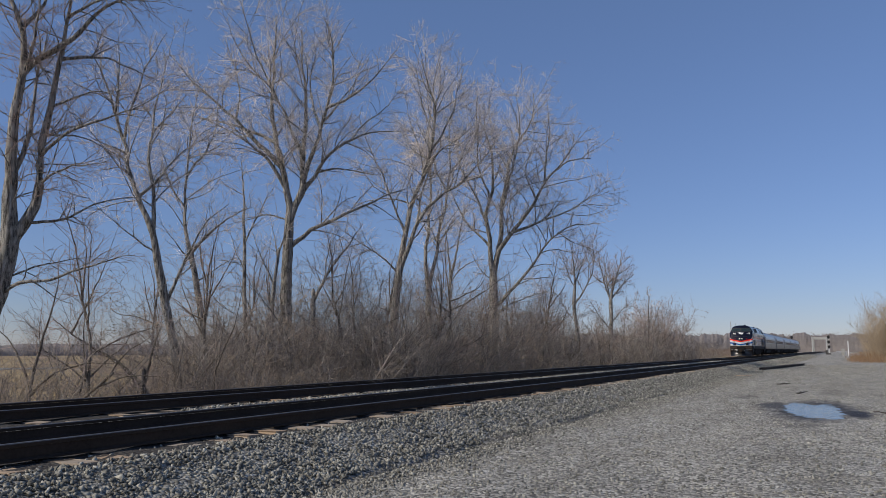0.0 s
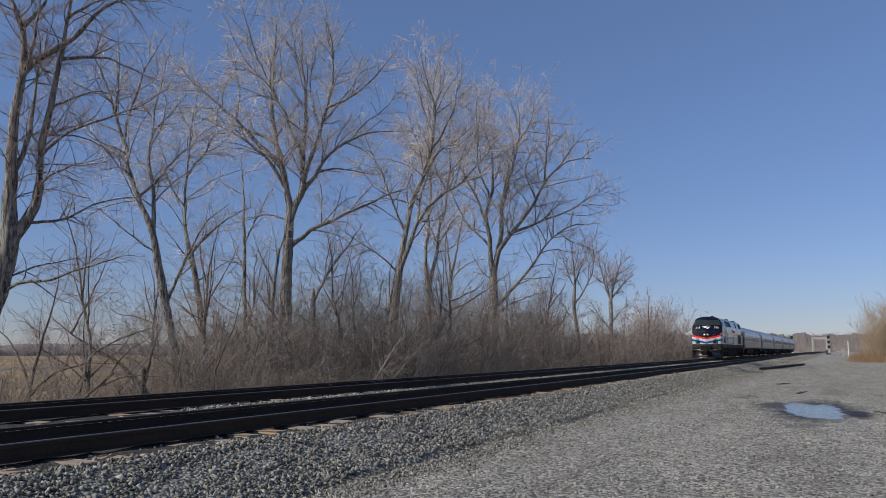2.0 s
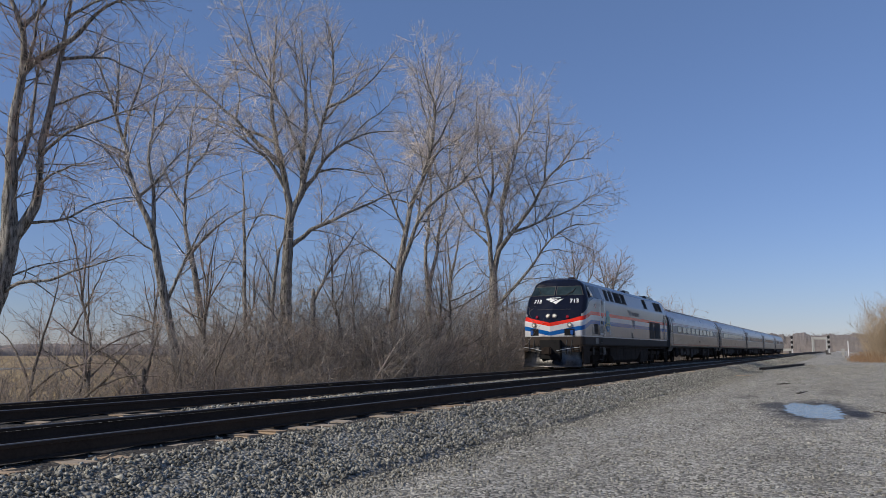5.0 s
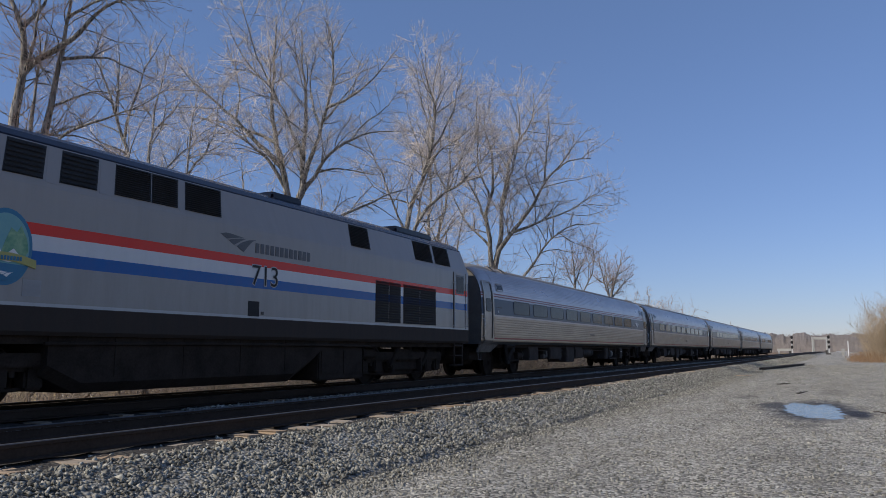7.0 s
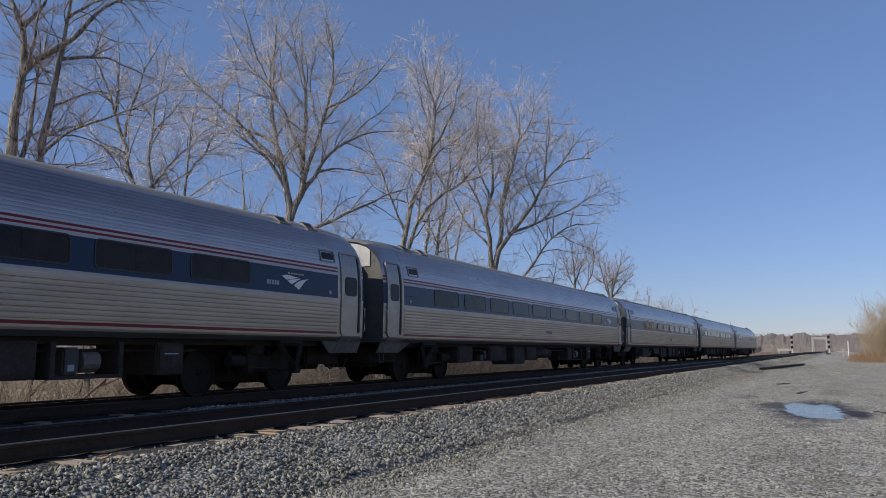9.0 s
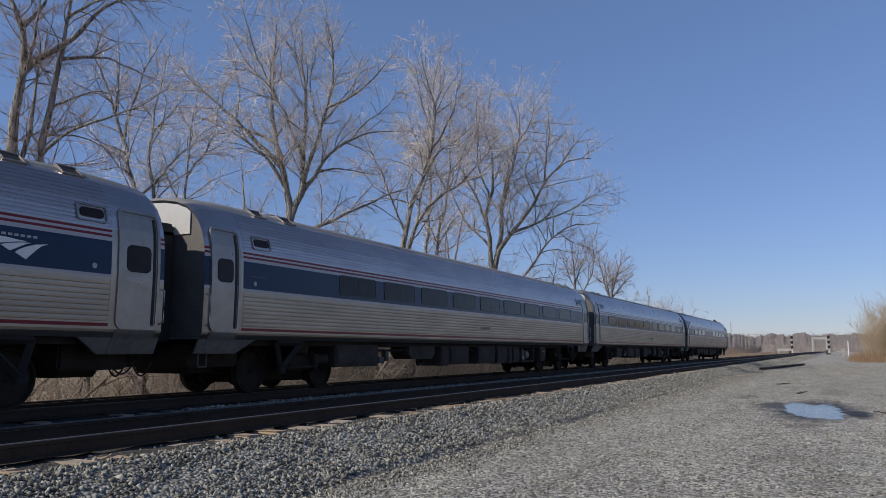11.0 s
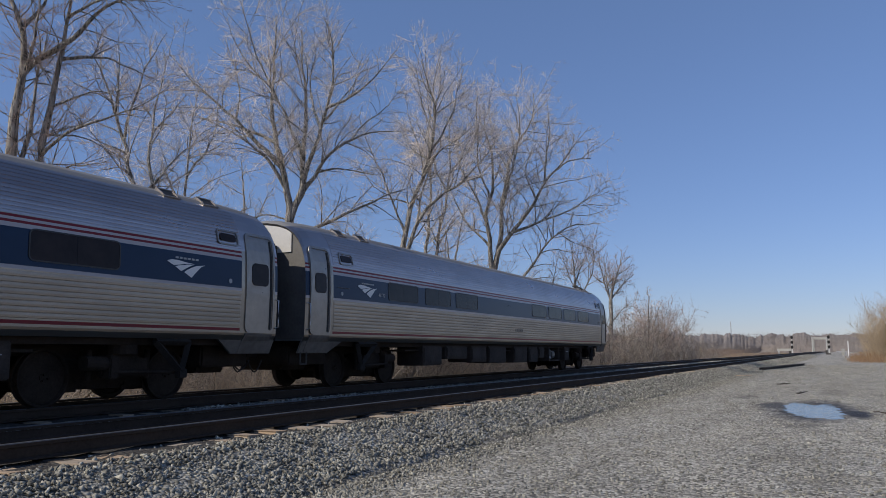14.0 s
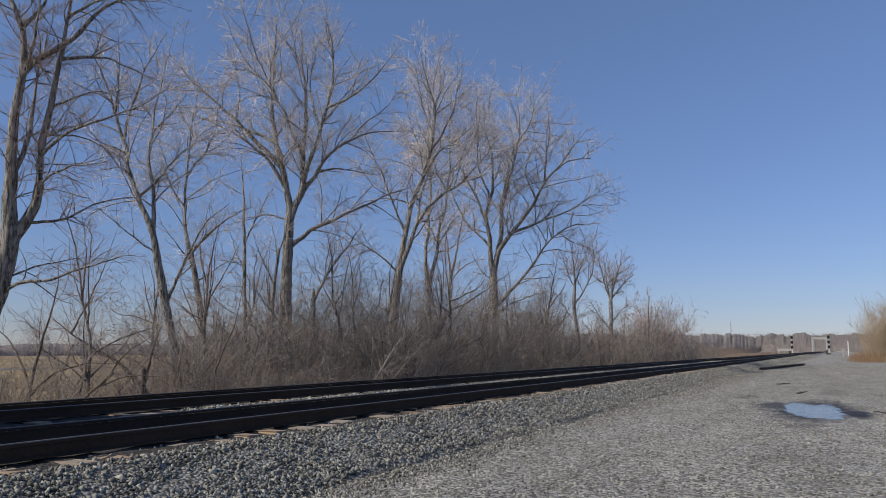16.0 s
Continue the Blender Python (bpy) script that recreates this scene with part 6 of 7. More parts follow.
def side_panel(x0, x1, z0, z1, sgn, out, thick=0.02, rake=0.0):
    bm = bmesh.new()
    vs = []
    for o in (out, out - thick):
        for x, z in ((x0, z0), (x1, z0), (x1 + rake, z1), (x0 + rake, z1)):
            vs.append(bm.verts.new((x, sgn * (loco_half(z) + o), z)))
    for f in ((0, 1, 2, 3), (7, 6, 5, 4), (0, 4, 5, 1), (1, 5, 6, 2), (2, 6, 7, 3), (3, 7, 4, 0)):
        bm.faces.new([vs[i] for i in f])
    bmesh.ops.recalc_face_normals(bm, faces=bm.faces)
    return bm


def decal(points, sgn, y, out):
    """A flat plate on the flank with the given outline in x and z."""
    bm = bmesh.new()
    front = [bm.verts.new((x, sgn * (y + out), z)) for x, z in points]
    back = [bm.verts.new((x, sgn * (y - 0.004), z)) for x, z in points]
    n = len(points)
    bm.faces.new(front)
    for i in range(n):
        bm.faces.new((front[i], front[(i + 1) % n], back[(i + 1) % n], back[i]))
    bmesh.ops.recalc_face_normals(bm, faces=bm.faces)
    bmesh.ops.triangulate(bm, faces=[f for f in bm.faces if len(f.verts) > 4])
    return bm


def louvre(parent, x0, x1, z0, z1, sgn, slats, label="dark slatted air intake", rake=0.0, face=None, slat=None):
    g = part("louvre", side_panel(x0, x1, z0, z1, sgn, 0.006, 0.02, rake), face or GRILLE, parent, label)
    bm = bmesh.new()
    for k in range(slats):
        za = z0 + (z1 - z0) * (k + 0.2) / slats
        zb = za + (z1 - z0) / slats * 0.45
        vs = [bm.verts.new((x + rake * (z - z0) / (z1 - z0), sgn * (loco_half(z) + o), z)) for x, z, o in
              ((x0 + 0.02, za, 0.03), (x1 - 0.02, za, 0.03), (x1 - 0.02, zb, 0.008), (x0 + 0.02, zb, 0.008))]
        bm.faces.new(vs)
    bmesh.ops.solidify(bm, geom=bm.faces[:], thickness=0.006)
    part("slat", bm, slat or FRAMEGREY, g)


RAKE = 0.20       # upper openings are sheared back to fit the camera's view
EMB = 4.82        # middle of the oval emblem


def build_locomotive():
    loco = thing("locomotive", pose(0, 0, 0), "grey and navy diesel locomotive with red, white and blue stripes", "locomotive")
    # body: plan outlines stacked from the sill to the roof
    levels = [1.10, 1.16, 1.4, 1.7, 2.0] + [2.1 + 0.08 * k for k in range(24)] + [4.02, 4.05, 4.1, 4.14, 4.18, 4.22, 4.25, 4.28, 4.32, 4.35, 4.37, 4.385, 4.40]
    half = [0.08 * k for k in range(1, 11)] + [0.85, 0.87, 0.89, 0.91, 0.93, 0.95, 0.965, 0.98, 0.99, 1.0]
    us = [-u for u in reversed(half)] + [0.0] + half
    bm = bmesh.new()
    rows = []
    for z in levels:
        w = loco_half(z)
        line = [(LOCO_LEN, -w, z), (10.0, -w, z), (4.0, -w, z), (3.3, -w, z)] + [tuple(front_point(u, z)) for u in us]
        line += [(3.3, w, z), (4.0, w, z), (10.0, w, z), (LOCO_LEN, w, z)]
        rows.append([bm.verts.new(p) for p in line])
    n = len(rows[0])
    for r0, r1 in zip(rows, rows[1:]):
        for i in range(n):
            j = (i + 1) % n
            bm.faces.new((r0[i], r0[j], r1[j], r1[i]))
    bm.faces.new(rows[0])
    bmesh.ops.remove_doubles(bm, verts=bm.verts[:], dist=1e-4)
    bmesh.ops.recalc_face_normals(bm, faces=bm.faces)
    body = part("body", bm, LOCO_PAINT, loco, "silver-grey body with navy cab and roof, three stripes")
    # windscreen and nose fittings
    for s in (-1, 1):
        ws = on_nose("windscreen", SCREEN, s * 0.04, s * 0.88, 3.50, 3.92, 0.010, loco, "raked dark windscreen")
        for a, b, c, d in ((0.02, 0.895, 3.92, 3.94), (0.02, 0.895, 3.485, 3.50), (0.02, 0.04, 3.485, 3.94), (0.88, 0.898, 3.485, 3.94)):
            on_nose("window_frame", FRAMEGREY, s * a, s * b, c, d, 0.016, ws)
        bm = bmesh.new()
        add_rod(bm, front_point(s * 0.30, 3.42, 0.04), front_point(s * 0.62, 3.69, 0.035), 0.012, 6)
        add_rod(bm, front_point(s * 0.55, 3.57, 0.035), front_point(s * 0.70, 3.82, 0.03), 0.016, 6)
        part("wiper", bm, BLACK, ws)
        text_part("number", "713", 0.29, nose_frame(s * 0.60 - 0.03, 3.20, 0.010), WHITE, loco, "white road number on the nose")
        # twin headlights in the middle, marker lamps and ditch lights
        m = nose_frame(s * 0.10, 2.47, 0.02)
        hl = part("headlight", disc(0.12, 0.07), DOOR_STEEL, loco, "round sealed-beam headlight")
        hl.matrix_local = m
        lens = part("lens", disc(0.07, 0.05), HEADLIGHT, hl)
        lens.matrix_local = pose(0, 0, 0.025)
        mk = part("marker_light", disc(0.075, 0.09), RED_LENS, loco, "red marker light")
        mk.matrix_local = nose_frame(s * 0.49, 2.42, 0.02)
        dl = part("ditch_light", disc(0.125, 0.07), DOOR_STEEL, loco, "round chromed ditch light")
        dl.matrix_local = nose_frame(s * 0.575, 2.06, 0.02)
        lens = part("lens", disc(0.058, 0.05), HEADLIGHT, dl)
        lens.matrix_local = pose(0, 0, 0.025)
        # square pockets with cable sockets, their inner shade laid on as flat black
        pk = on_nose("cable_pocket", RECESS_SHADE, s * 0.42, s * 0.72, 1.57, 1.88, 0.006, loco, "black recessed cable pocket")
        so = part("socket", box(-0.07, 0.07, -0.11, 0.11, 0, 0.07, 0.02), BLUE, pk, "blue cable socket")
        so.matrix_local = nose_frame(s * 0.64, 1.71, 0.012)
        # side
        louvre(loco, 4.72, 5.36, 3.42, 4.0, s, 7, rake=RAKE)
        louvre(loco, 5.64, 6.32, 3.42, 4.0, s, 7, rake=RAKE)
        louvre(loco, 6.66, 7.42, 3.42, 4.0, s, 14, rake=RAKE)
        louvre(loco, 7.44, 8.04, 3.42, 4.0, s, 14, rake=RAKE)
        louvre(loco, 8.22, 9.16, 3.42, 4.0, s, 14, rake=RAKE)
        for a, b in ((4.25, 4.66), (5.40, 5.60), (6.36, 6.62), (8.07, 8.18)):
            part("post_panel", side_panel(a, b, 3.38, 4.03, s, 0.004, 0.02, RAKE), LOCO_PAINT, loco)
        for a, b in ((13.66, 14.55), (16.92, 18.0), (18.15, 19.15)):
            louvre(loco, a, b, 3.42, 4.0, s, 14, "dark sloping roof grille", RAKE, GRILLE, GRILLE)
        for a, b in ((14.75, 15.40), (15.43, 16.02), (16.18, 17.10), (17.13, 18.08)):
            louvre(loco, a, b, 1.60, 2.66, s, 16, "black louvred service door with faint stripes", face=MESH, slat=MESH)
        rd = part("rear_door", side_panel(19.30, 20.12, 1.58, 3.26, s, 0.010), LOCO_PAINT, loco, "crew door with small window")
        part("window_frame", side_panel(19.44, 19.99, 2.62, 3.20, s, 0.016), SLATE, rd)
        part("door_window", side_panel(19.49, 19.94, 2.68, 3.15, s, 0.022), GLASS, rd)
        part("door_edge", side_panel(19.26, 19.30, 1.56, 3.28, s, 0.014), FRAMEGREY, rd)
        part("door_edge", side_panel(20.12, 20.15, 1.56, 3.28, s, 0.014), FRAMEGREY, rd)
        cd = part("cab_door", side_panel(3.24, 3.90, 1.60, 3.42, s, 0.008), LOCO_PAINT, loco, "grey cab door")
        part("door_edge", side_panel(3.20, 3.235, 1.58, 3.44, s, 0.014), FRAMEGREY, cd)
        part("door_edge", side_panel(3.905, 3.94, 1.58, 3.44, s, 0.014), FRAMEGREY, cd)
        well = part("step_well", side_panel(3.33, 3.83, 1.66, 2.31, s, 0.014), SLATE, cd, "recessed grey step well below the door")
        # flat black strip: shade under the well's top edge, painted on
        part("toe_slot", side_panel(3.33, 3.83, 2.17, 2.31, s, 0.018), RECESS_SHADE, well)
        part("step_edge", side_panel(3.30, 3.86, 2.10, 2.16, s, 0.030, 0.03), GREY, well)
        part("step_edge", side_panel(3.30, 3.86, 1.64, 1.74, s, 0.030, 0.03), GREY, well)
        part("placard", side_panel(3.70, 3.87, 2.48, 2.66, s, 0.016), RED_LENS, cd, "small dark red placard")
        part("lock_plate", side_panel(3.74, 3.88, 3.16, 3.36, s, 0.016), FRAMEGREY, cd)
        # toe slot drawn as a flat plate, its shade painted black
        slot = part("toe_slot", side_panel(3.36, 3.71, 1.22, 1.43, s, 0.008), RECESS_SHADE, loco, "dark toe slot in the sill")
        part("slot_step", side_panel(3.36, 3.71, 1.25, 1.28, s, 0.020, 0.03), FRAMEGREY, slot)
        part("sill_plate", side_panel(2.51, 2.97, 1.20, 1.48, s, 0.010), BULKHEAD, loco, "grey patch plate on the sill")
        part("vent_strip", side_panel(2.02, 2.12, 1.66, 1.99, s, 0.008), BULKHEAD, loco)
        y0, y1 = sorted((s * 1.20, s * 1.42))
        part("sand_box", box(4.12, 4.61, y0, y1, 0.66, 1.04, 0.03), FRAMEGREY, loco)
        part("damper", rod((2.41, s * 1.40, 0.68), (2.41, s * 1.40, 1.05), 0.045, 10), SKIRT, loco, "pale vertical damper")
        part("cab_window", side_panel(2.15, 3.15, 3.46, 4.0, s, 0.010), GLASS, loco, "dark cab side window")
        part("window_frame", side_panel(1.98, 2.12, 3.44, 4.02, s, 0.016), FRAMEGREY, loco)
        mi = part("mirror", box(-0.13, 0.13, -0.03, 0.03, -0.26, 0.26, 0.02), PALE_AND_SUNLIT, loco, "folded rear-view mirror with pale back")
        mi.matrix_local = pose(1.98, s * 1.42, 3.66, s * 29, 6, 0)
        for x in (3.19, 3.95):
            bm = bmesh.new()
            add_rod(bm, (x, s * 1.57, 1.62), (x, s * 1.57, 3.36), 0.017, 8)
            for z in (1.62, 2.5, 3.36):
                add_rod(bm, (x, s * 1.57, z), (x, s * 1.48, z), 0.014, 8)
            part("handrail", bm, STEEL, loco, "bright vertical handrail")
        for x in (19.24, 20.18):
            bm = bmesh.new()
            add_rod(bm, (x, s * 1.56, 1.62), (x, s * 1.56, 2.95), 0.015, 8)
            for z in (1.62, 2.95):
                add_rod(bm, (x, s * 1.56, z), (x, s * 1.48, z), 0.013, 8)
            part("handrail", bm, GREY, loco, "grey vertical handrail")
        for x0 in (3.28, 19.4):
            bm = bmesh.new()
            for z in (0.42, 0.72, 1.02):
                add_box(bm, x0, x0 + 0.56, s * 1.38 - 0.10, s * 1.38 + 0.10, z, z + 0.03)
            for xx in (x0, x0 + 0.56):
                add_box(bm, xx - 0.015, xx + 0.015, s * 1.46 - 0.02, s * 1.46 + 0.02, 0.40, 1.2)
            part("step_ladder", bm, UNDERBOX, loco, "grey steel step ladder")
        louvre(loco, 2.32, 3.02, 1.66, 2.16, s, 9, "black side vent")
        part("hatch", side_panel(9.95, 10.28, 1.56, 1.86, s, 0.008), BLACK, loco, "small black fuel filler recess")
        part("gauge", side_panel(10.34, 10.42, 1.60, 1.66, s, 0.012), FRAMEGREY, loco)
        part("seam", side_panel(1.95, 1.965, 1.58, 2.3, s, 0.003, 0.01), FRAMEGREY, loco)
        fl = part("flag_decal", side_panel(2.35, 2.72, 2.94, 3.12, s, 0.005, 0.01), PALE_AND_SUNLIT, loco, "faded small striped flag decal")
        for k in range(4):
            part("flag_stripe", side_panel(2.35, 2.72, 2.945 + 0.045 * k, 2.967 + 0.045 * k, s, 0.008, 0.008), RED_LENS, fl)
        part("flag_corner", side_panel(2.35, 2.51, 3.03, 3.12, s, 0.011, 0.008), SLATE, fl)
        # lettering and emblem on the flank
        y = s * (1.50 + 0.006)
        turn = 0 if s < 0 else 180
        text_part("number", "713", 0.58, pose(10.45, s * 1.508, 2.37, 90, 0, turn), BLACK, loco, "dark road number with pale edge", fat=-0.004)
        text_part("number_edge", "713", 0.58, pose(10.45, s * 1.504, 2.37, 90, 0, turn), GREY, loco, extrude=0.0015, fat=0.028)
        logo_bars(loco, 9.62, 2.98, 1.05, 1.506, s, SLATE, "dark sweeping stroke emblem")
        lettering_bar(loco, 10.12, 12.0, 2.84, 3.04, s * 1.506, SLATE, 12)
        def ellipse(rx, rz, a0=0.0, a1=360.0):
            return [(EMB + 0.72 * rx * math.cos(radians(a0 + (a1 - a0) * k / 36)), 2.34 + rz * math.sin(radians(a0 + (a1 - a0) * k / 36))) for k in range(36)]
        em = part("emblem", decal(ellipse(0.58, 0.55), s, 1.500, 0.008), TEAL, loco, "oval blue service emblem with a valley view")
        part("emblem_sky", decal(ellipse(0.51, 0.48), s, 1.500, 0.012), PALE_TEAL, em)
        part("emblem_hill", decal([(4.47, 2.22), (4.47, 2.42), (4.55, 2.56), (4.63, 2.50), (4.68, 2.36), (4.73, 2.22)], s, 1.500, 0.016), DEEP_GREEN, em)
        part("emblem_hill", decal([(4.75, 2.22), (4.81, 2.42), (4.89, 2.62), (4.98, 2.56), (5.04, 2.66), (5.14, 2.48), (5.17, 2.30), (5.11, 2.2)], s, 1.500, 0.016), LIGHT_GREEN, em)
        part("emblem_cliff", decal([(4.53, 2.40), (4.63, 2.47), (4.70, 2.40), (4.66, 2.28), (4.56, 2.27)], s, 1.500, 0.020), PALE_GREY, em)
        part("emblem_river", decal([(4.63, 2.16), (4.72, 2.33), (4.79, 2.20), (4.94, 2.32), (5.09, 2.18), (4.88, 2.12)], s, 1.500, 0.022), WHITE, em)
        qs = [-0.66 + 0.11 * k for k in range(13)]
        rib = [(EMB + 0.72 * q, 2.05 + 0.09 * math.cos(q * 2.2)) for q in qs] + [(EMB + 0.72 * q, 2.17 + 0.09 * math.cos(q * 2.2)) for q in reversed(qs)]
        part("emblem_foot", decal(ellipse(0.51, 0.48, 208, 332), s, 1.500, 0.024), TEAL, em)
        part("emblem_ribbon", decal(rib, s, 1.500, 0.030), YELLOW, em, "yellow ribbon across the emblem")
        logo_bars(em, EMB, 1.95, 0.26, 1.528, s, WHITE, "white stroke")
        part("notice", side_panel(5.12, 5.42, 1.66, 1.90, s, 0.004, 0.01), NOTICE, loco, "faded square notice")
        lettering_bar(loco, 4.56, 5.08, 2.15, 2.21, s * 1.534, TEAL, 11)
    for pts in BLADES:
        logo = bmesh.new()
        half = len(pts) // 2
        top, low = pts[:half + 1], [pts[0]] + pts[:half:-1] + [pts[half]]
        rows = []
        for line in (top, low):
            row = []
            for k in range(9):
                q = k / 8 * (len(line) - 1)
                a = min(int(q), len(line) - 2)
                p = line[a][0] + (line[a + 1][0] - line[a][0]) * (q - a)
                h = line[a][1] + (line[a + 1][1] - line[a][1]) * (q - a)
                row.append(logo.verts.new(front_point(0.0 - p * 0.62, 3.20 + h * 0.95, 0.012)))
            rows.append(row)
        for k in range(8):
            logo.faces.new((rows[0][k], rows[0][k + 1], rows[1][k + 1], rows[1][k]))
        bmesh.ops.remove_doubles(logo, verts=logo.verts[:], dist=1e-5)
        part("emblem_blade", logo, WHITE, loco, "white blade of the nose emblem")
    on_nose("lettering", WHITE, -0.20, 0.16, 3.35, 3.375, 0.012, loco)
    on_nose("nose_seam", FRAMEGREY, -0.55, 0.55, 2.80, 2.81, 0.006, loco)
    # pilot, plough, coupler, hoses
    bm = bmesh.new()
    for s in (-1, 1):
        for a, b in (((0.10, 0.0), (0.52, 1.40)),):
            vs = []
            for zz, back in ((1.06, 0.08), (0.80, 0.12), (0.50, 0.08), (0.30, -0.02), (0.18, -0.12), (0.11, -0.22)):
                vs.append([bm.verts.new((p[0] + back, s * p[1], zz)) for p in (a, ((a[0] + b[0]) / 2, (a[1] + b[1]) / 2), b)])
            for r0, r1 in zip(vs, vs[1:]):
                for i in range(2):
                    bm.faces.new((r0[i], r0[i + 1], r1[i + 1], r1[i]))
    bmesh.ops.remove_doubles(bm, verts=bm.verts[:], dist=1e-4)
    bmesh.ops.recalc_face_normals(bm, faces=bm.faces)
    bmesh.ops.solidify(bm, geom=bm.faces[:], thickness=0.03)
    part("snow_plough", bm, PLOW, loco, "worn bright steel plough blade", smooth=True)
    bm = box(0.45, 0.9, -1.40, 1.40, 0.80, 1.14, 0.02)
    part("pilot_beam", bm, DARKMETAL, loco)
    # solid black block: shade of the coupler opening put into its colour
    bm = box(0.05, 0.5, -0.5, 0.5, 0.48, 1.36, 0.02)
    part("coupler_pocket", bm, RECESS_SHADE, loco)
    bm = bmesh.new()
    add_box(bm, -0.25, 0.6, -0.13, 0.13, 0.72, 0.98, 0.03)
    add_box(bm, -0.45, -0.19, -0.20, 0.17, 0.66, 1.04, 0.05)
    add_box(bm, -0.43, -0.28, 0.10, 0.24, 0.70, 1.0, 0.03)
    part("coupler", bm, DARKMETAL, loco, "knuckle coupler")
    for y in (-1.05, -0.8, 0.8, 1.05):
        pts = [Vector((0.20 - 0.10 * math.sin(math.pi * k / 6), y * (1 - 0.06 * k / 6), 1.35 - 0.62 * k / 6)) for k in range(7)]
        pipe("hose", pts, 0.03, BLACK, loco, "black air hose")
    for s in (-1, 1):
        pipe("uncoupling_lever", [(-0.05, s * 0.35, 0.86), (0.10, s * 0.8, 0.96), (0.28, s * 1.36, 1.03)], 0.012, GREY, loco, "bright uncoupling lever")
        pipe("step_rail", [(-0.05, s * 0.45, 0.78), (0.10, s * 0.9, 0.86), (0.28, s * 1.36, 0.94)], 0.012, FRAMEGREY, loco)
        part("cab_skirt", box(0.55, 1.66, min(s * 1.36, s * 1.45), max(s * 1.36, s * 1.45), 0.27, 1.14, 0.03), DARKMETAL, loco, "dark steel skirt under the cab")
    # rear bulkhead fittings, underfloor, bogies, roof
    bm = bmesh.new()
    for s in (-1, 1):
        add_box(bm, 20.3, 20.66, s * 0.62 - 0.10, s * 0.62 + 0.10, 1.05, 3.2, 0.04)
    add_box(bm, 20.3, 20.66, -0.72, 0.72, 3.05, 3.3, 0.05)
    part("diaphragm", bm, BLACK, loco)
    part("rear_coupler", box(20.1, 20.75, -0.14, 0.14, 0.70, 1.0, 0.03), DARKMETAL, loco)
    bm = bmesh.new()
    rows = []
    for x, low, w in ((5.7, 0.50, 1.36), (6.3, 0.22, 1.38), (11.6, 0.22, 1.38), (12.4, 0.62, 1.40), (13.0, 0.98, 1.42)):
        rows.append([bm.verts.new((x, p * w, z)) for p, z in ((-1, 1.12), (-1, low + 0.16), (-0.88, low), (0.88, low), (1, low + 0.16), (1, 1.12))])
    for r0, r1 in zip(rows, rows[1:]):
        for i in range(6):
            bm.faces.new((r0[i], r0[(i + 1) % 6], r1[(i + 1) % 6], r1[i]))
    bm.faces.new(rows[0])
    bm.faces.new(rows[-1])
    bmesh.ops.recalc_face_normals(bm, faces=bm.faces)
    part("fuel_tank", bm, DARKMETAL, loco, "grimy black fuel tank with sloping ends")
    for x in (6.9, 8.4, 9.9, 11.3):
        part("tank_strap", box(x, x + 0.08, -1.392, 1.392, 0.46, 1.10), DARKMETAL, loco)
    part("battery_box", box(12.55, 14.4, -1.36, 1.36, 0.20, 0.97, 0.03), DARKMETAL, loco, "dark equipment box")
    for x in (12.6, 13.5):
        for s in (-1, 1):
            part("box_lid", box(x + 0.04, x + 0.82, min(s * 1.35, s * 1.38), max(s * 1.35, s * 1.38), 0.34, 0.88, 0.01), DARKMETAL, loco)
    for s in (-1, 1):
        pipe("brake_pipe", [(5.6, s * 1.40, 0.98), (9.0, s * 1.41, 1.0), (13.0, s * 1.42, 1.0), (14.9, s * 1.40, 0.98), (15.2, s * 1.30, 0.86)], 0.03, DARKMETAL, loco)
        part("air_tank", rod((14.55, s * 1.15, 0.82), (15.15, s * 1.15, 0.82), 0.16, 12), DARKMETAL, loco)
    part("underframe", box(0.6, 20.3, -1.34, 1.34, 0.98, 1.2), DARKMETAL, loco)
    add_bogie(loco, 3.65, 2.82, 0.508, 4.6)
    add_bogie(loco, 16.90, 2.82, 0.508, 4.6)
    part("roof_box", box(11.4, 12.5, -0.85, 0.85, 4.2, 4.42, 0.05), LOCO_PAINT, loco, "raised roof hatch")
    part("roof_fan", box(16.8, 19.0, -0.9, 0.9, 4.2, 4.42, 0.06), LOCO_PAINT, loco)
    part("horn", box(2.3, 2.6, -0.55, -0.25, 4.30, 4.46, 0.04), DARKMETAL, loco)
    bm = bmesh.new()
    add_rod(bm, (3.1, 0.9, 4.2), (3.1, 0.9, 4.75), 0.012, 6)
    part("antenna", bm, BLACK, loco)
    return loco


# ---------------------------------------------------------------- the train's run
def train_place(t):
    """Where the gap behind the locomotive is at t seconds; its speed hardly changes."""
    e = max(0.0, 7.0 - t)
    late = max(0.0, t - 7.0)
    return 22.70 - 16.07 * (t - 7.0) - 0.0214 * late ** 2 + 0.259 * e * e / (e + 0.5) - 0.0196 * e * e


LOCO = build_locomotive()
STEPS = [2.83, 4.85, 6.87, 8.87, 10.87, 13.40, 15.42, 17.50, 19.60]
PLAIN = "corrugated stainless steel coach with blue window belt"
EVEN = [3.06 + 2.05 * k for k in range(9)]
COACHES = [build_coach(EVEN, PLAIN, emblem=22.5, leading=True), build_coach(EVEN, PLAIN, emblem=22.5)]
COACHES.append(build_coach([4.60 + 2.03 * k for k in range(9)], PLAIN, gear=PIPED_GEAR, tank=None))
COACHES.append(build_coach(STEPS, PLAIN, emblem=22.65, gear=LATE_GEAR, tank=(12.62, 14.12)))
COACHES.append(build_coach([3.75, 5.8, 7.8, 14.5, 16.45, 18.4, 20.45], "corrugated stainless steel cafe coach with few windows", True, 2.72, gear=CAFE_GEAR, tank=None))
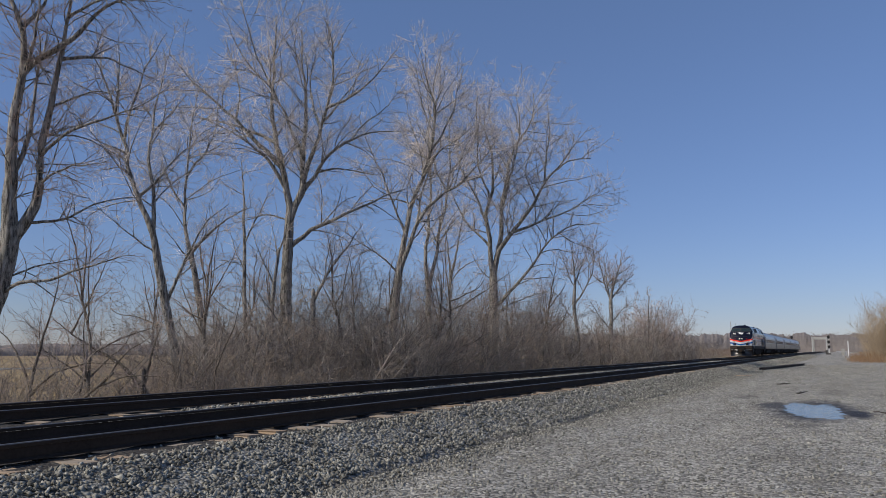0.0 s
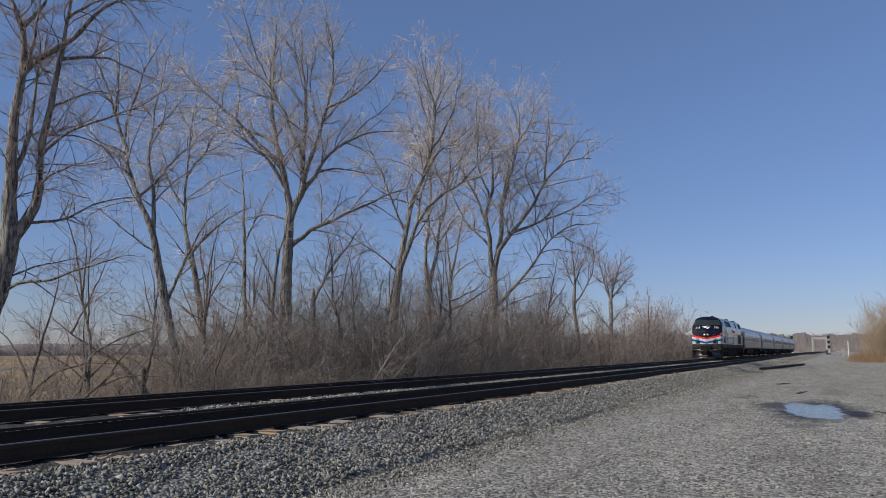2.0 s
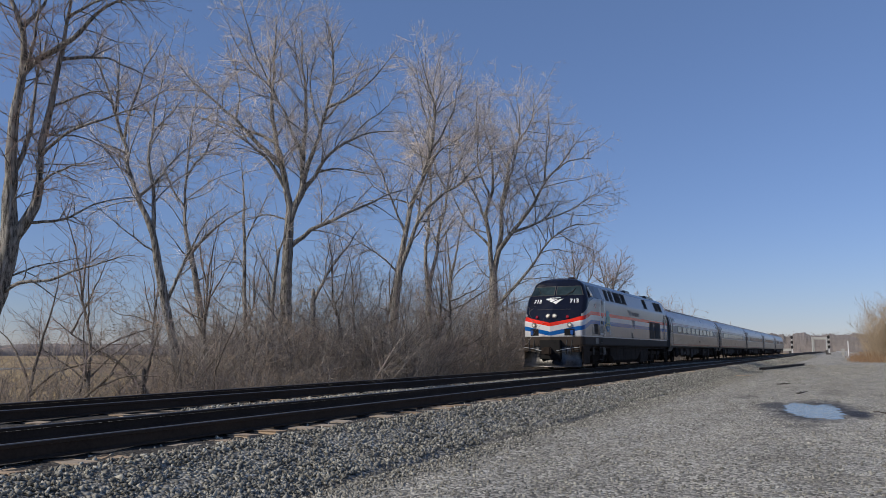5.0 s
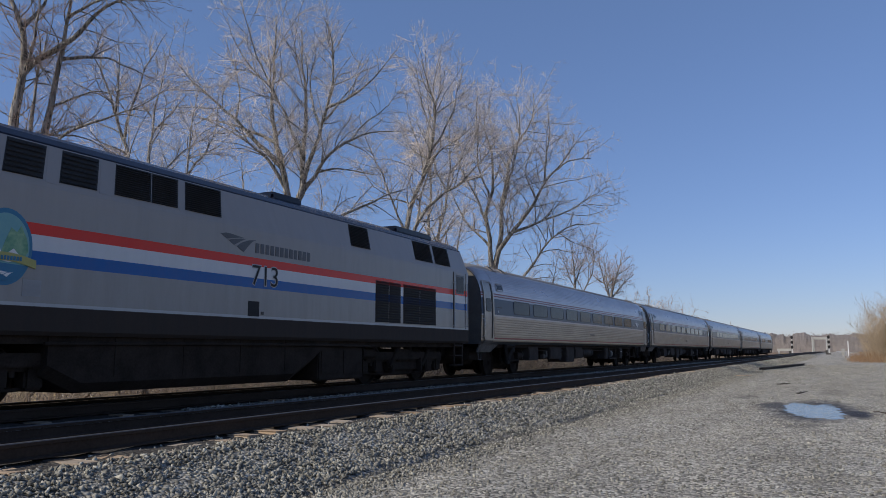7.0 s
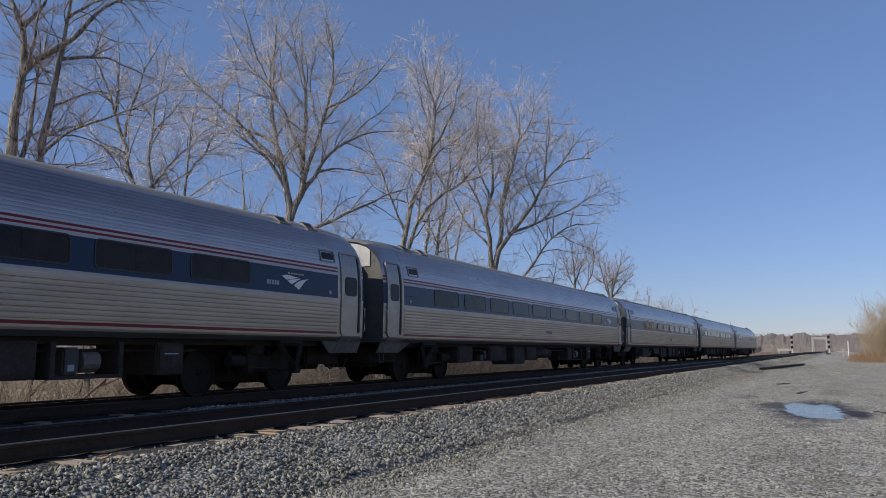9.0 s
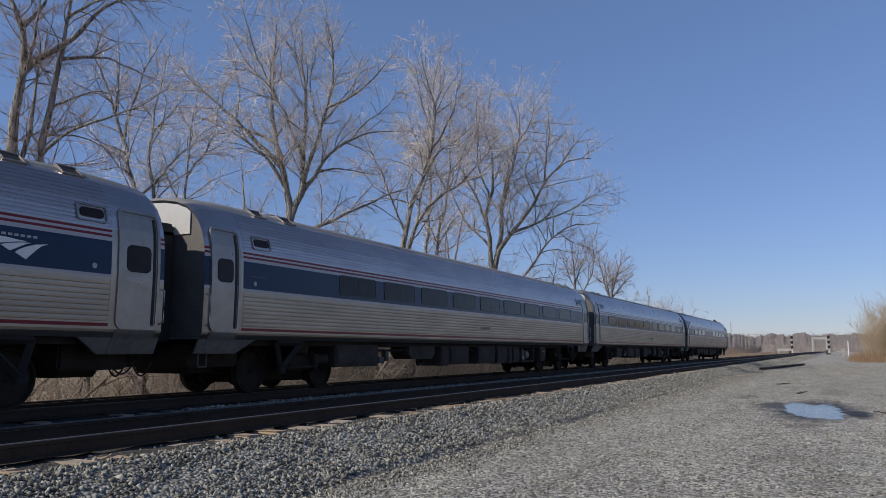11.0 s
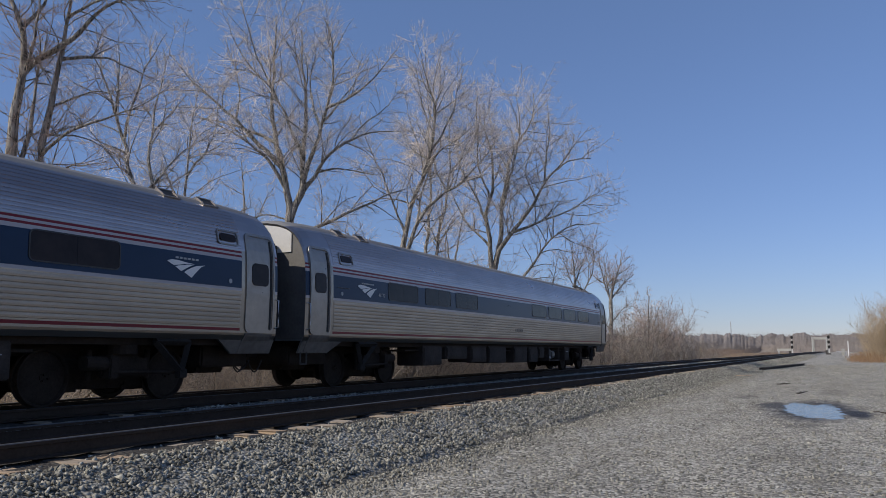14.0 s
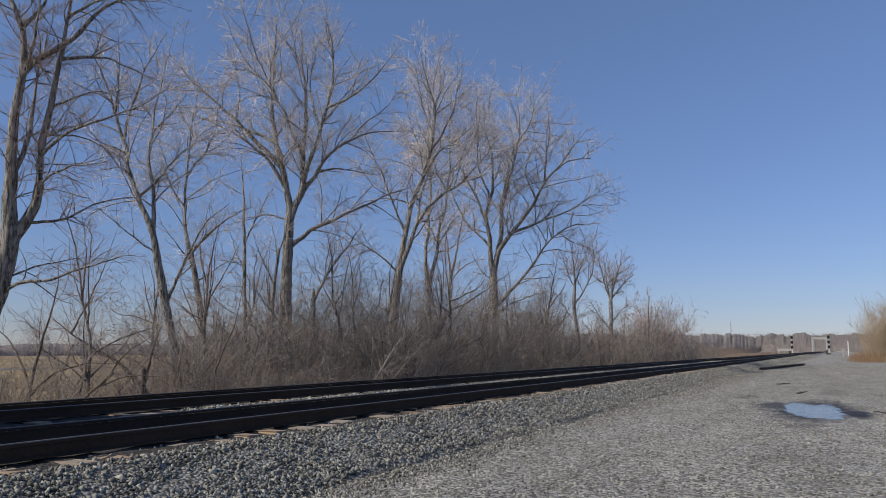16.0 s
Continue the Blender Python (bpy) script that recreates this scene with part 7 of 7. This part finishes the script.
text_part("car_number", "48172", 0.13, pose(3.40, -(shell_y(2.3) + 0.008), 2.27, 90), GREY, COACHES[4], "small white car number")
for k, x0 in ((0, 21.55), (1, 21.55), (2, 22.75)):
    lettering_bar(COACHES[k], x0, x0 + 0.42, 2.24, 2.33, -(shell_y(2.28) + 0.006), GREY, 5)


for c in COACHES:
    lettering_bar(c, 12.7, 13.5, 1.545, 1.655, -(shell_y(1.6) + 0.018), SKIRT, 5)


def motions():
    times = [0.5 * k for k in range(33)]
    for ob, ahead in [(LOCO, -20.60)] + [(c, 0.50 + 26.0 * k) for k, c in enumerate(COACHES)]:
        walk(ob, [(t, pose(train_place(t) + ahead, TRACK_FAR, 0)) for t in times])
    for ob in [LOCO] + COACHES:
        for bogie in [c for c in ob.children if c.name.startswith("bogie")]:
            for w in bogie.children:
                r = w.location.z
                x = w.location.x
                rows = []
                for f in range(0, 481):
                    t = f / 30
                    turn = (train_place(0) - train_place(t)) / r
                    rows.append((t, Matrix.Translation((x, 0, r)) @ Matrix.Rotation(-turn, 4, "Y")))
                walk(w, rows)


# ---------------------------------------------------------------- along the line, far off
PALE_MAST = surface("weathered_white_paint", (0.62, 0.61, 0.58), (0.48, 0.47, 0.45), 0.6, large=1.0, fine=12.0, bump=0.05)


def build_signal(x, y):
    """A mast with three stacked heads, a ladder and a case at its foot."""
    sig = thing("railway_signal", pose(x, y, GROUND_Z) @ Matrix.Scale(1.22, 4), "white signal mast with three black stacked heads", "signal", "signals beside the line")
    part("mast", rod((0, 0, 0), (0, 0, 5.3), 0.16, 12, 0.12), PALE_MAST, sig, "pale painted mast")
    part("base", box(-0.35, 0.35, -0.35, 0.35, 0, 0.4, 0.04), FRAMEGREY, sig)
    for z in (4.95, 3.55, 2.15):
        bm = bmesh.new()
        bmesh.ops.create_cone(bm, cap_ends=True, segments=20, radius1=0.38, radius2=0.38, depth=0.06, matrix=pose(-0.22, 0, z, 0, 90, 0))
        add_box(bm, -0.30, 0.10, -0.22, 0.22, z - 0.46, z + 0.46, 0.05)
        head = part("signal_head", bm, BLACK, sig, "round black signal head")
        for dz in (-0.26, 0.0, 0.26):
            part("hood", rod((-0.30, 0, z + dz), (-0.52, 0, z + dz), 0.11, 10), BLACK, head)
    bm = bmesh.new()
    for yy in (-0.18, 0.18):
        add_rod(bm, (0.35, yy, 0.3), (0.22, yy, 5.2), 0.02, 6)
    for k in range(14):
        add_rod(bm, (0.33, -0.18, 0.5 + 0.34 * k), (0.33, 0.18, 0.5 + 0.34 * k), 0.012, 5)
    part("ladder", bm, STEEL, sig)
    part("relay_case", box(0.3, 0.9, 0.4, 1.0, 0, 1.3, 0.04), FRAMEGREY, sig)


build_signal(303, 14.2)
build_signal(303, 2.5)


HUT = surface("weathered_case_paint", (0.34, 0.335, 0.31), (0.24, 0.235, 0.215), 0.7, large=0.8, fine=10.0, bump=0.1)
BRIDGE_PAINT = surface("faded_bridge_paint", (0.42, 0.42, 0.39), (0.31, 0.305, 0.28), 0.7, large=0.4, fine=6.0, bump=0.1)


def build_truss_bridge():
    """A through truss over both tracks, far down the line."""
    x0, y0, y1, top, bay, bays = 560.0, 6.0, 14.4, 9.5, 8.0, 7
    b = thing("truss_bridge", pose(x0, 0, 0), "pale grey steel truss railway bridge over the line", "railway bridge")
    for y in (y0, y1):
        part("top_chord", box(bay, bay * (bays - 1), y - 0.3, y + 0.3, top - 0.6, top), BRIDGE_PAINT, b)
        part("bottom_chord", box(0, bay * bays, y - 0.3, y + 0.3, -0.75, -0.25), BRIDGE_PAINT, b)
        for k in range(1, bays):
            part("post", box(k * bay - 0.22, k * bay + 0.22, y - 0.2, y + 0.2, -0.3, top - 0.5), BRIDGE_PAINT, b)
        for k in range(bays):
            if k == 0 or k == bays - 1:
                za, zb = (-0.3, top - 0.3) if k == 0 else (top - 0.3, -0.3)
                part("end_post", rod((k * bay, y, za), ((k + 1) * bay, y, zb), 0.34, 6), BRIDGE_PAINT, b)
            else:
                za, zb = (top - 0.4, -0.3) if k < bays / 2 else (-0.3, top - 0.4)
                part("diagonal", rod((k * bay, y, za), ((k + 1) * bay, y, zb), 0.15, 6), BRIDGE_PAINT, b)
    for k in range(1, bays):
        part("cross_strut", box(k * bay - 0.2, k * bay + 0.2, y0, y1, top - 1.1, top - 0.1), BRIDGE_PAINT, b)
        if k < bays - 1:
            part("sway_brace", rod((k * bay, y0, top - 0.2), ((k + 1) * bay, y1, top - 0.2), 0.1, 6), BRIDGE_PAINT, b)
    for y in (y0, y1):
        for x in (-0.4, bay * bays + 0.4):
            part("abutment", box(x - 1.2, x + 1.2, y - 0.8, y + 0.8, -1.6, -0.75), GREY, b)


build_truss_bridge()


def build_trailer():
    w = thing("white_cabinet", pose(304, 16.9, GROUND_Z) @ Matrix.Scale(1.2, 4), "low pale equipment cabinet behind the line", "cabinet")
    part("body", box(-0.6, 0.6, -2.0, 1.9, 1.1, 1.75, 0.04), BRIDGE_PAINT, w)
    part("foot", box(-0.5, 0.5, -1.8, -1.4, 0, 1.08), GREY, w)
    part("foot", box(-0.5, 0.5, 1.3, 1.7, 0, 1.08), GREY, w)


build_trailer()


def build_crossing_post():
    p = thing("crossing_post", pose(240, -2.7, GROUND_Z), "white crossing post with a grey case", "post")
    part("pole", rod((0, 0, 0), (0, 0, 4.0), 0.13, 10, 0.11), WHITE, p)
    part("case", box(-0.4, 0.5, 0.9, 1.7, 0, 1.9, 0.04), HUT, p)
    part("arm", box(-0.06, 0.06, 0.2, 3.0, 1.1, 1.26), GREY, p, "white lowered arm")


build_crossing_post()


def build_mast():
    m = thing("radio_mast", pose(690, 78.3, FIELD_Z), "thin grey lattice mast on the horizon", "mast")
    bm = bmesh.new()
    for dx, dy in ((-0.5, -0.5), (0.5, -0.5), (0, 0.6)):
        add_rod(bm, (dx, dy, 0), (dx * 0.3, dy * 0.3, 26), 0.13, 5)
    part("lattice", bm, GREY, m)
    bm = bmesh.new()
    for k in range(12):
        z = 2 * k + 1
        f = 1 - 0.7 * z / 26
        add_rod(bm, (-0.5 * f, -0.5 * f, z), (0.5 * f, -0.5 * f, z + 1.8), 0.07, 4)
        add_rod(bm, (0.5 * f, -0.5 * f, z), (0, 0.6 * f, z + 1.8), 0.07, 4)
    part("bracing", bm, GREY, m)


build_mast()


# ---------------------------------------------------------------- yard clutter
def build_spare_rail(a, b, seed):
    rng = random.Random(seed)
    d = (Vector(b) - Vector(a))
    ang = math.degrees(math.atan2(d.y, d.x))
    bm = bmesh.new()
    n = 12
    rows = []
    for k in range(n + 1):
        x = d.length * k / n
        w = rng.uniform(-0.06, 0.06)
        rows.append([bm.verts.new((x, p * 1.3 + w, q * 1.15 + 0.20)) for p, q in rail_profile()])
    m = len(rows[0])
    for r0, r1 in zip(rows, rows[1:]):
        for i in range(m):
            bm.faces.new((r0[i], r0[(i + 1) % m], r1[(i + 1) % m], r1[i]))
    bm.faces.new(rows[0])
    bm.faces.new(rows[-1])
    bmesh.ops.recalc_face_normals(bm, faces=bm.faces)
    ob = part("spare_rail", bm, TIE, None)
    ob.matrix_world = pose(a[0], a[1], GROUND_Z - 0.01, 0, 0, ang)
    tagged(ob, "dark rusty spare rail lying on gravel", "rail", "spare rails on the yard")


build_spare_rail((62.4, 5.0), (85.0, 2.95), 1)
build_spare_rail((63.0, 5.25), (84.0, 3.4), 2)


def build_stick(x, y, length, turn, seed, material=None):
    rng = random.Random(seed)
    pts = [(length * (k / 6 - 0.5), rng.uniform(-0.03, 0.03), 0.02 + rng.uniform(0, 0.02)) for k in range(7)]
    r = [0.02, 0.026, 0.025, 0.022, 0.02, 0.014, 0.008]
    me = quick_mesh("stick", *tubes([([pts], [r], 6), ([[pts[3], (pts[3][0] + 0.18, 0.14, 0.06), (pts[3][0] + 0.3, 0.2, 0.05)]], [[0.014, 0.01, 0.006]], 5)]))
    ob = attach("stick", me, material or TIE, None)
    ob.matrix_world = pose(x, y, GROUND_Z + 0.01, 0, 0, turn)
    tagged(ob, "dark broken stick lying on the gravel", "stick", "sticks on the yard")


for i, (x, y, l, a) in enumerate(((29.6, 1.15, 1.3, -12), (20.6, -0.9, 0.8, 10), (37.0, 2.13, 1.3, -20))):
    build_stick(x, y, l, a, i)


def build_board():
    ob = part("board", box(-0.75, 0.75, -0.10, 0.10, 0, 0.04, 0.008), TIE_END, None)
    ob.matrix_world = pose(48.8, 4.95, GROUND_Z + 0.005, 0, 0, -22)
    tagged(ob, "pale weathered board lying on gravel", "board")


build_board()


# ---------------------------------------------------------------- brush on the near side of the yard
def build_near_brush():
    rng = random.Random(31)
    tall = [thicket_mesh(s, 64, 7.6, 2.5, WILLOW, 0.02, 0.28, 0.06) for s in (41, 42)]
    rust = thicket_mesh(43, 90, 1.6, 2.4, [(3.0, 0.2, (20, 60), 0.3, (0.2, 0.5), 1, 0.2, 0.02, (0.009, 0.012))], 0.016, 0.4)
    for me in tall:
        me.materials.append(TANBRUSH)
    rust.materials.append(REDBRUSH)
    for x, y, k in ((112, -5.2, 0.85), (115, -7.2, 1.15), (121, -9.8, 1.2), (127, -6.4, 1.0), (133, -10.5, 1.2), (140, -7.2, 0.9), (118, -13, 1.2), (150, -9.5, 1.0)):
        ob = new("willow_brush", tall[rng.randrange(2)])
        ob.matrix_world = pose(x, y, GROUND_Z, 0, 0, rng.uniform(0, 360)) @ Matrix.Scale(k, 4)
        tagged(ob, "tan leafless willow brush beside the yard", "brush", kind="stuff")
    for k in range(14):
        ob = new("dry_weeds", rust)
        ob.matrix_world = pose(104 + k * 4.5, -3.6 - 0.35 * k * 0.4 + rng.uniform(-0.6, 0.6), GROUND_Z, 0, 0, rng.uniform(0, 360))
        tagged(ob, "rusty dry weeds at the edge of the yard", "brush", kind="stuff")


WILLOW = [(3.0, 0.15, (15, 50), 0.34, (0.5, 1.8), 1, 0.1, 0.03, (0.010, 0.014)), (1.2, 0.1, (15, 45), 0.5, (0.3, 0.9), 1, 0.1, 0.02, (0.009, 0.011))]
TANBRUSH = surface("tan_brush", (0.50, 0.39, 0.26), (0.35, 0.27, 0.18), 0.9, large=0.4, fine=6.0, each=0.25)
build_near_brush()


motions()
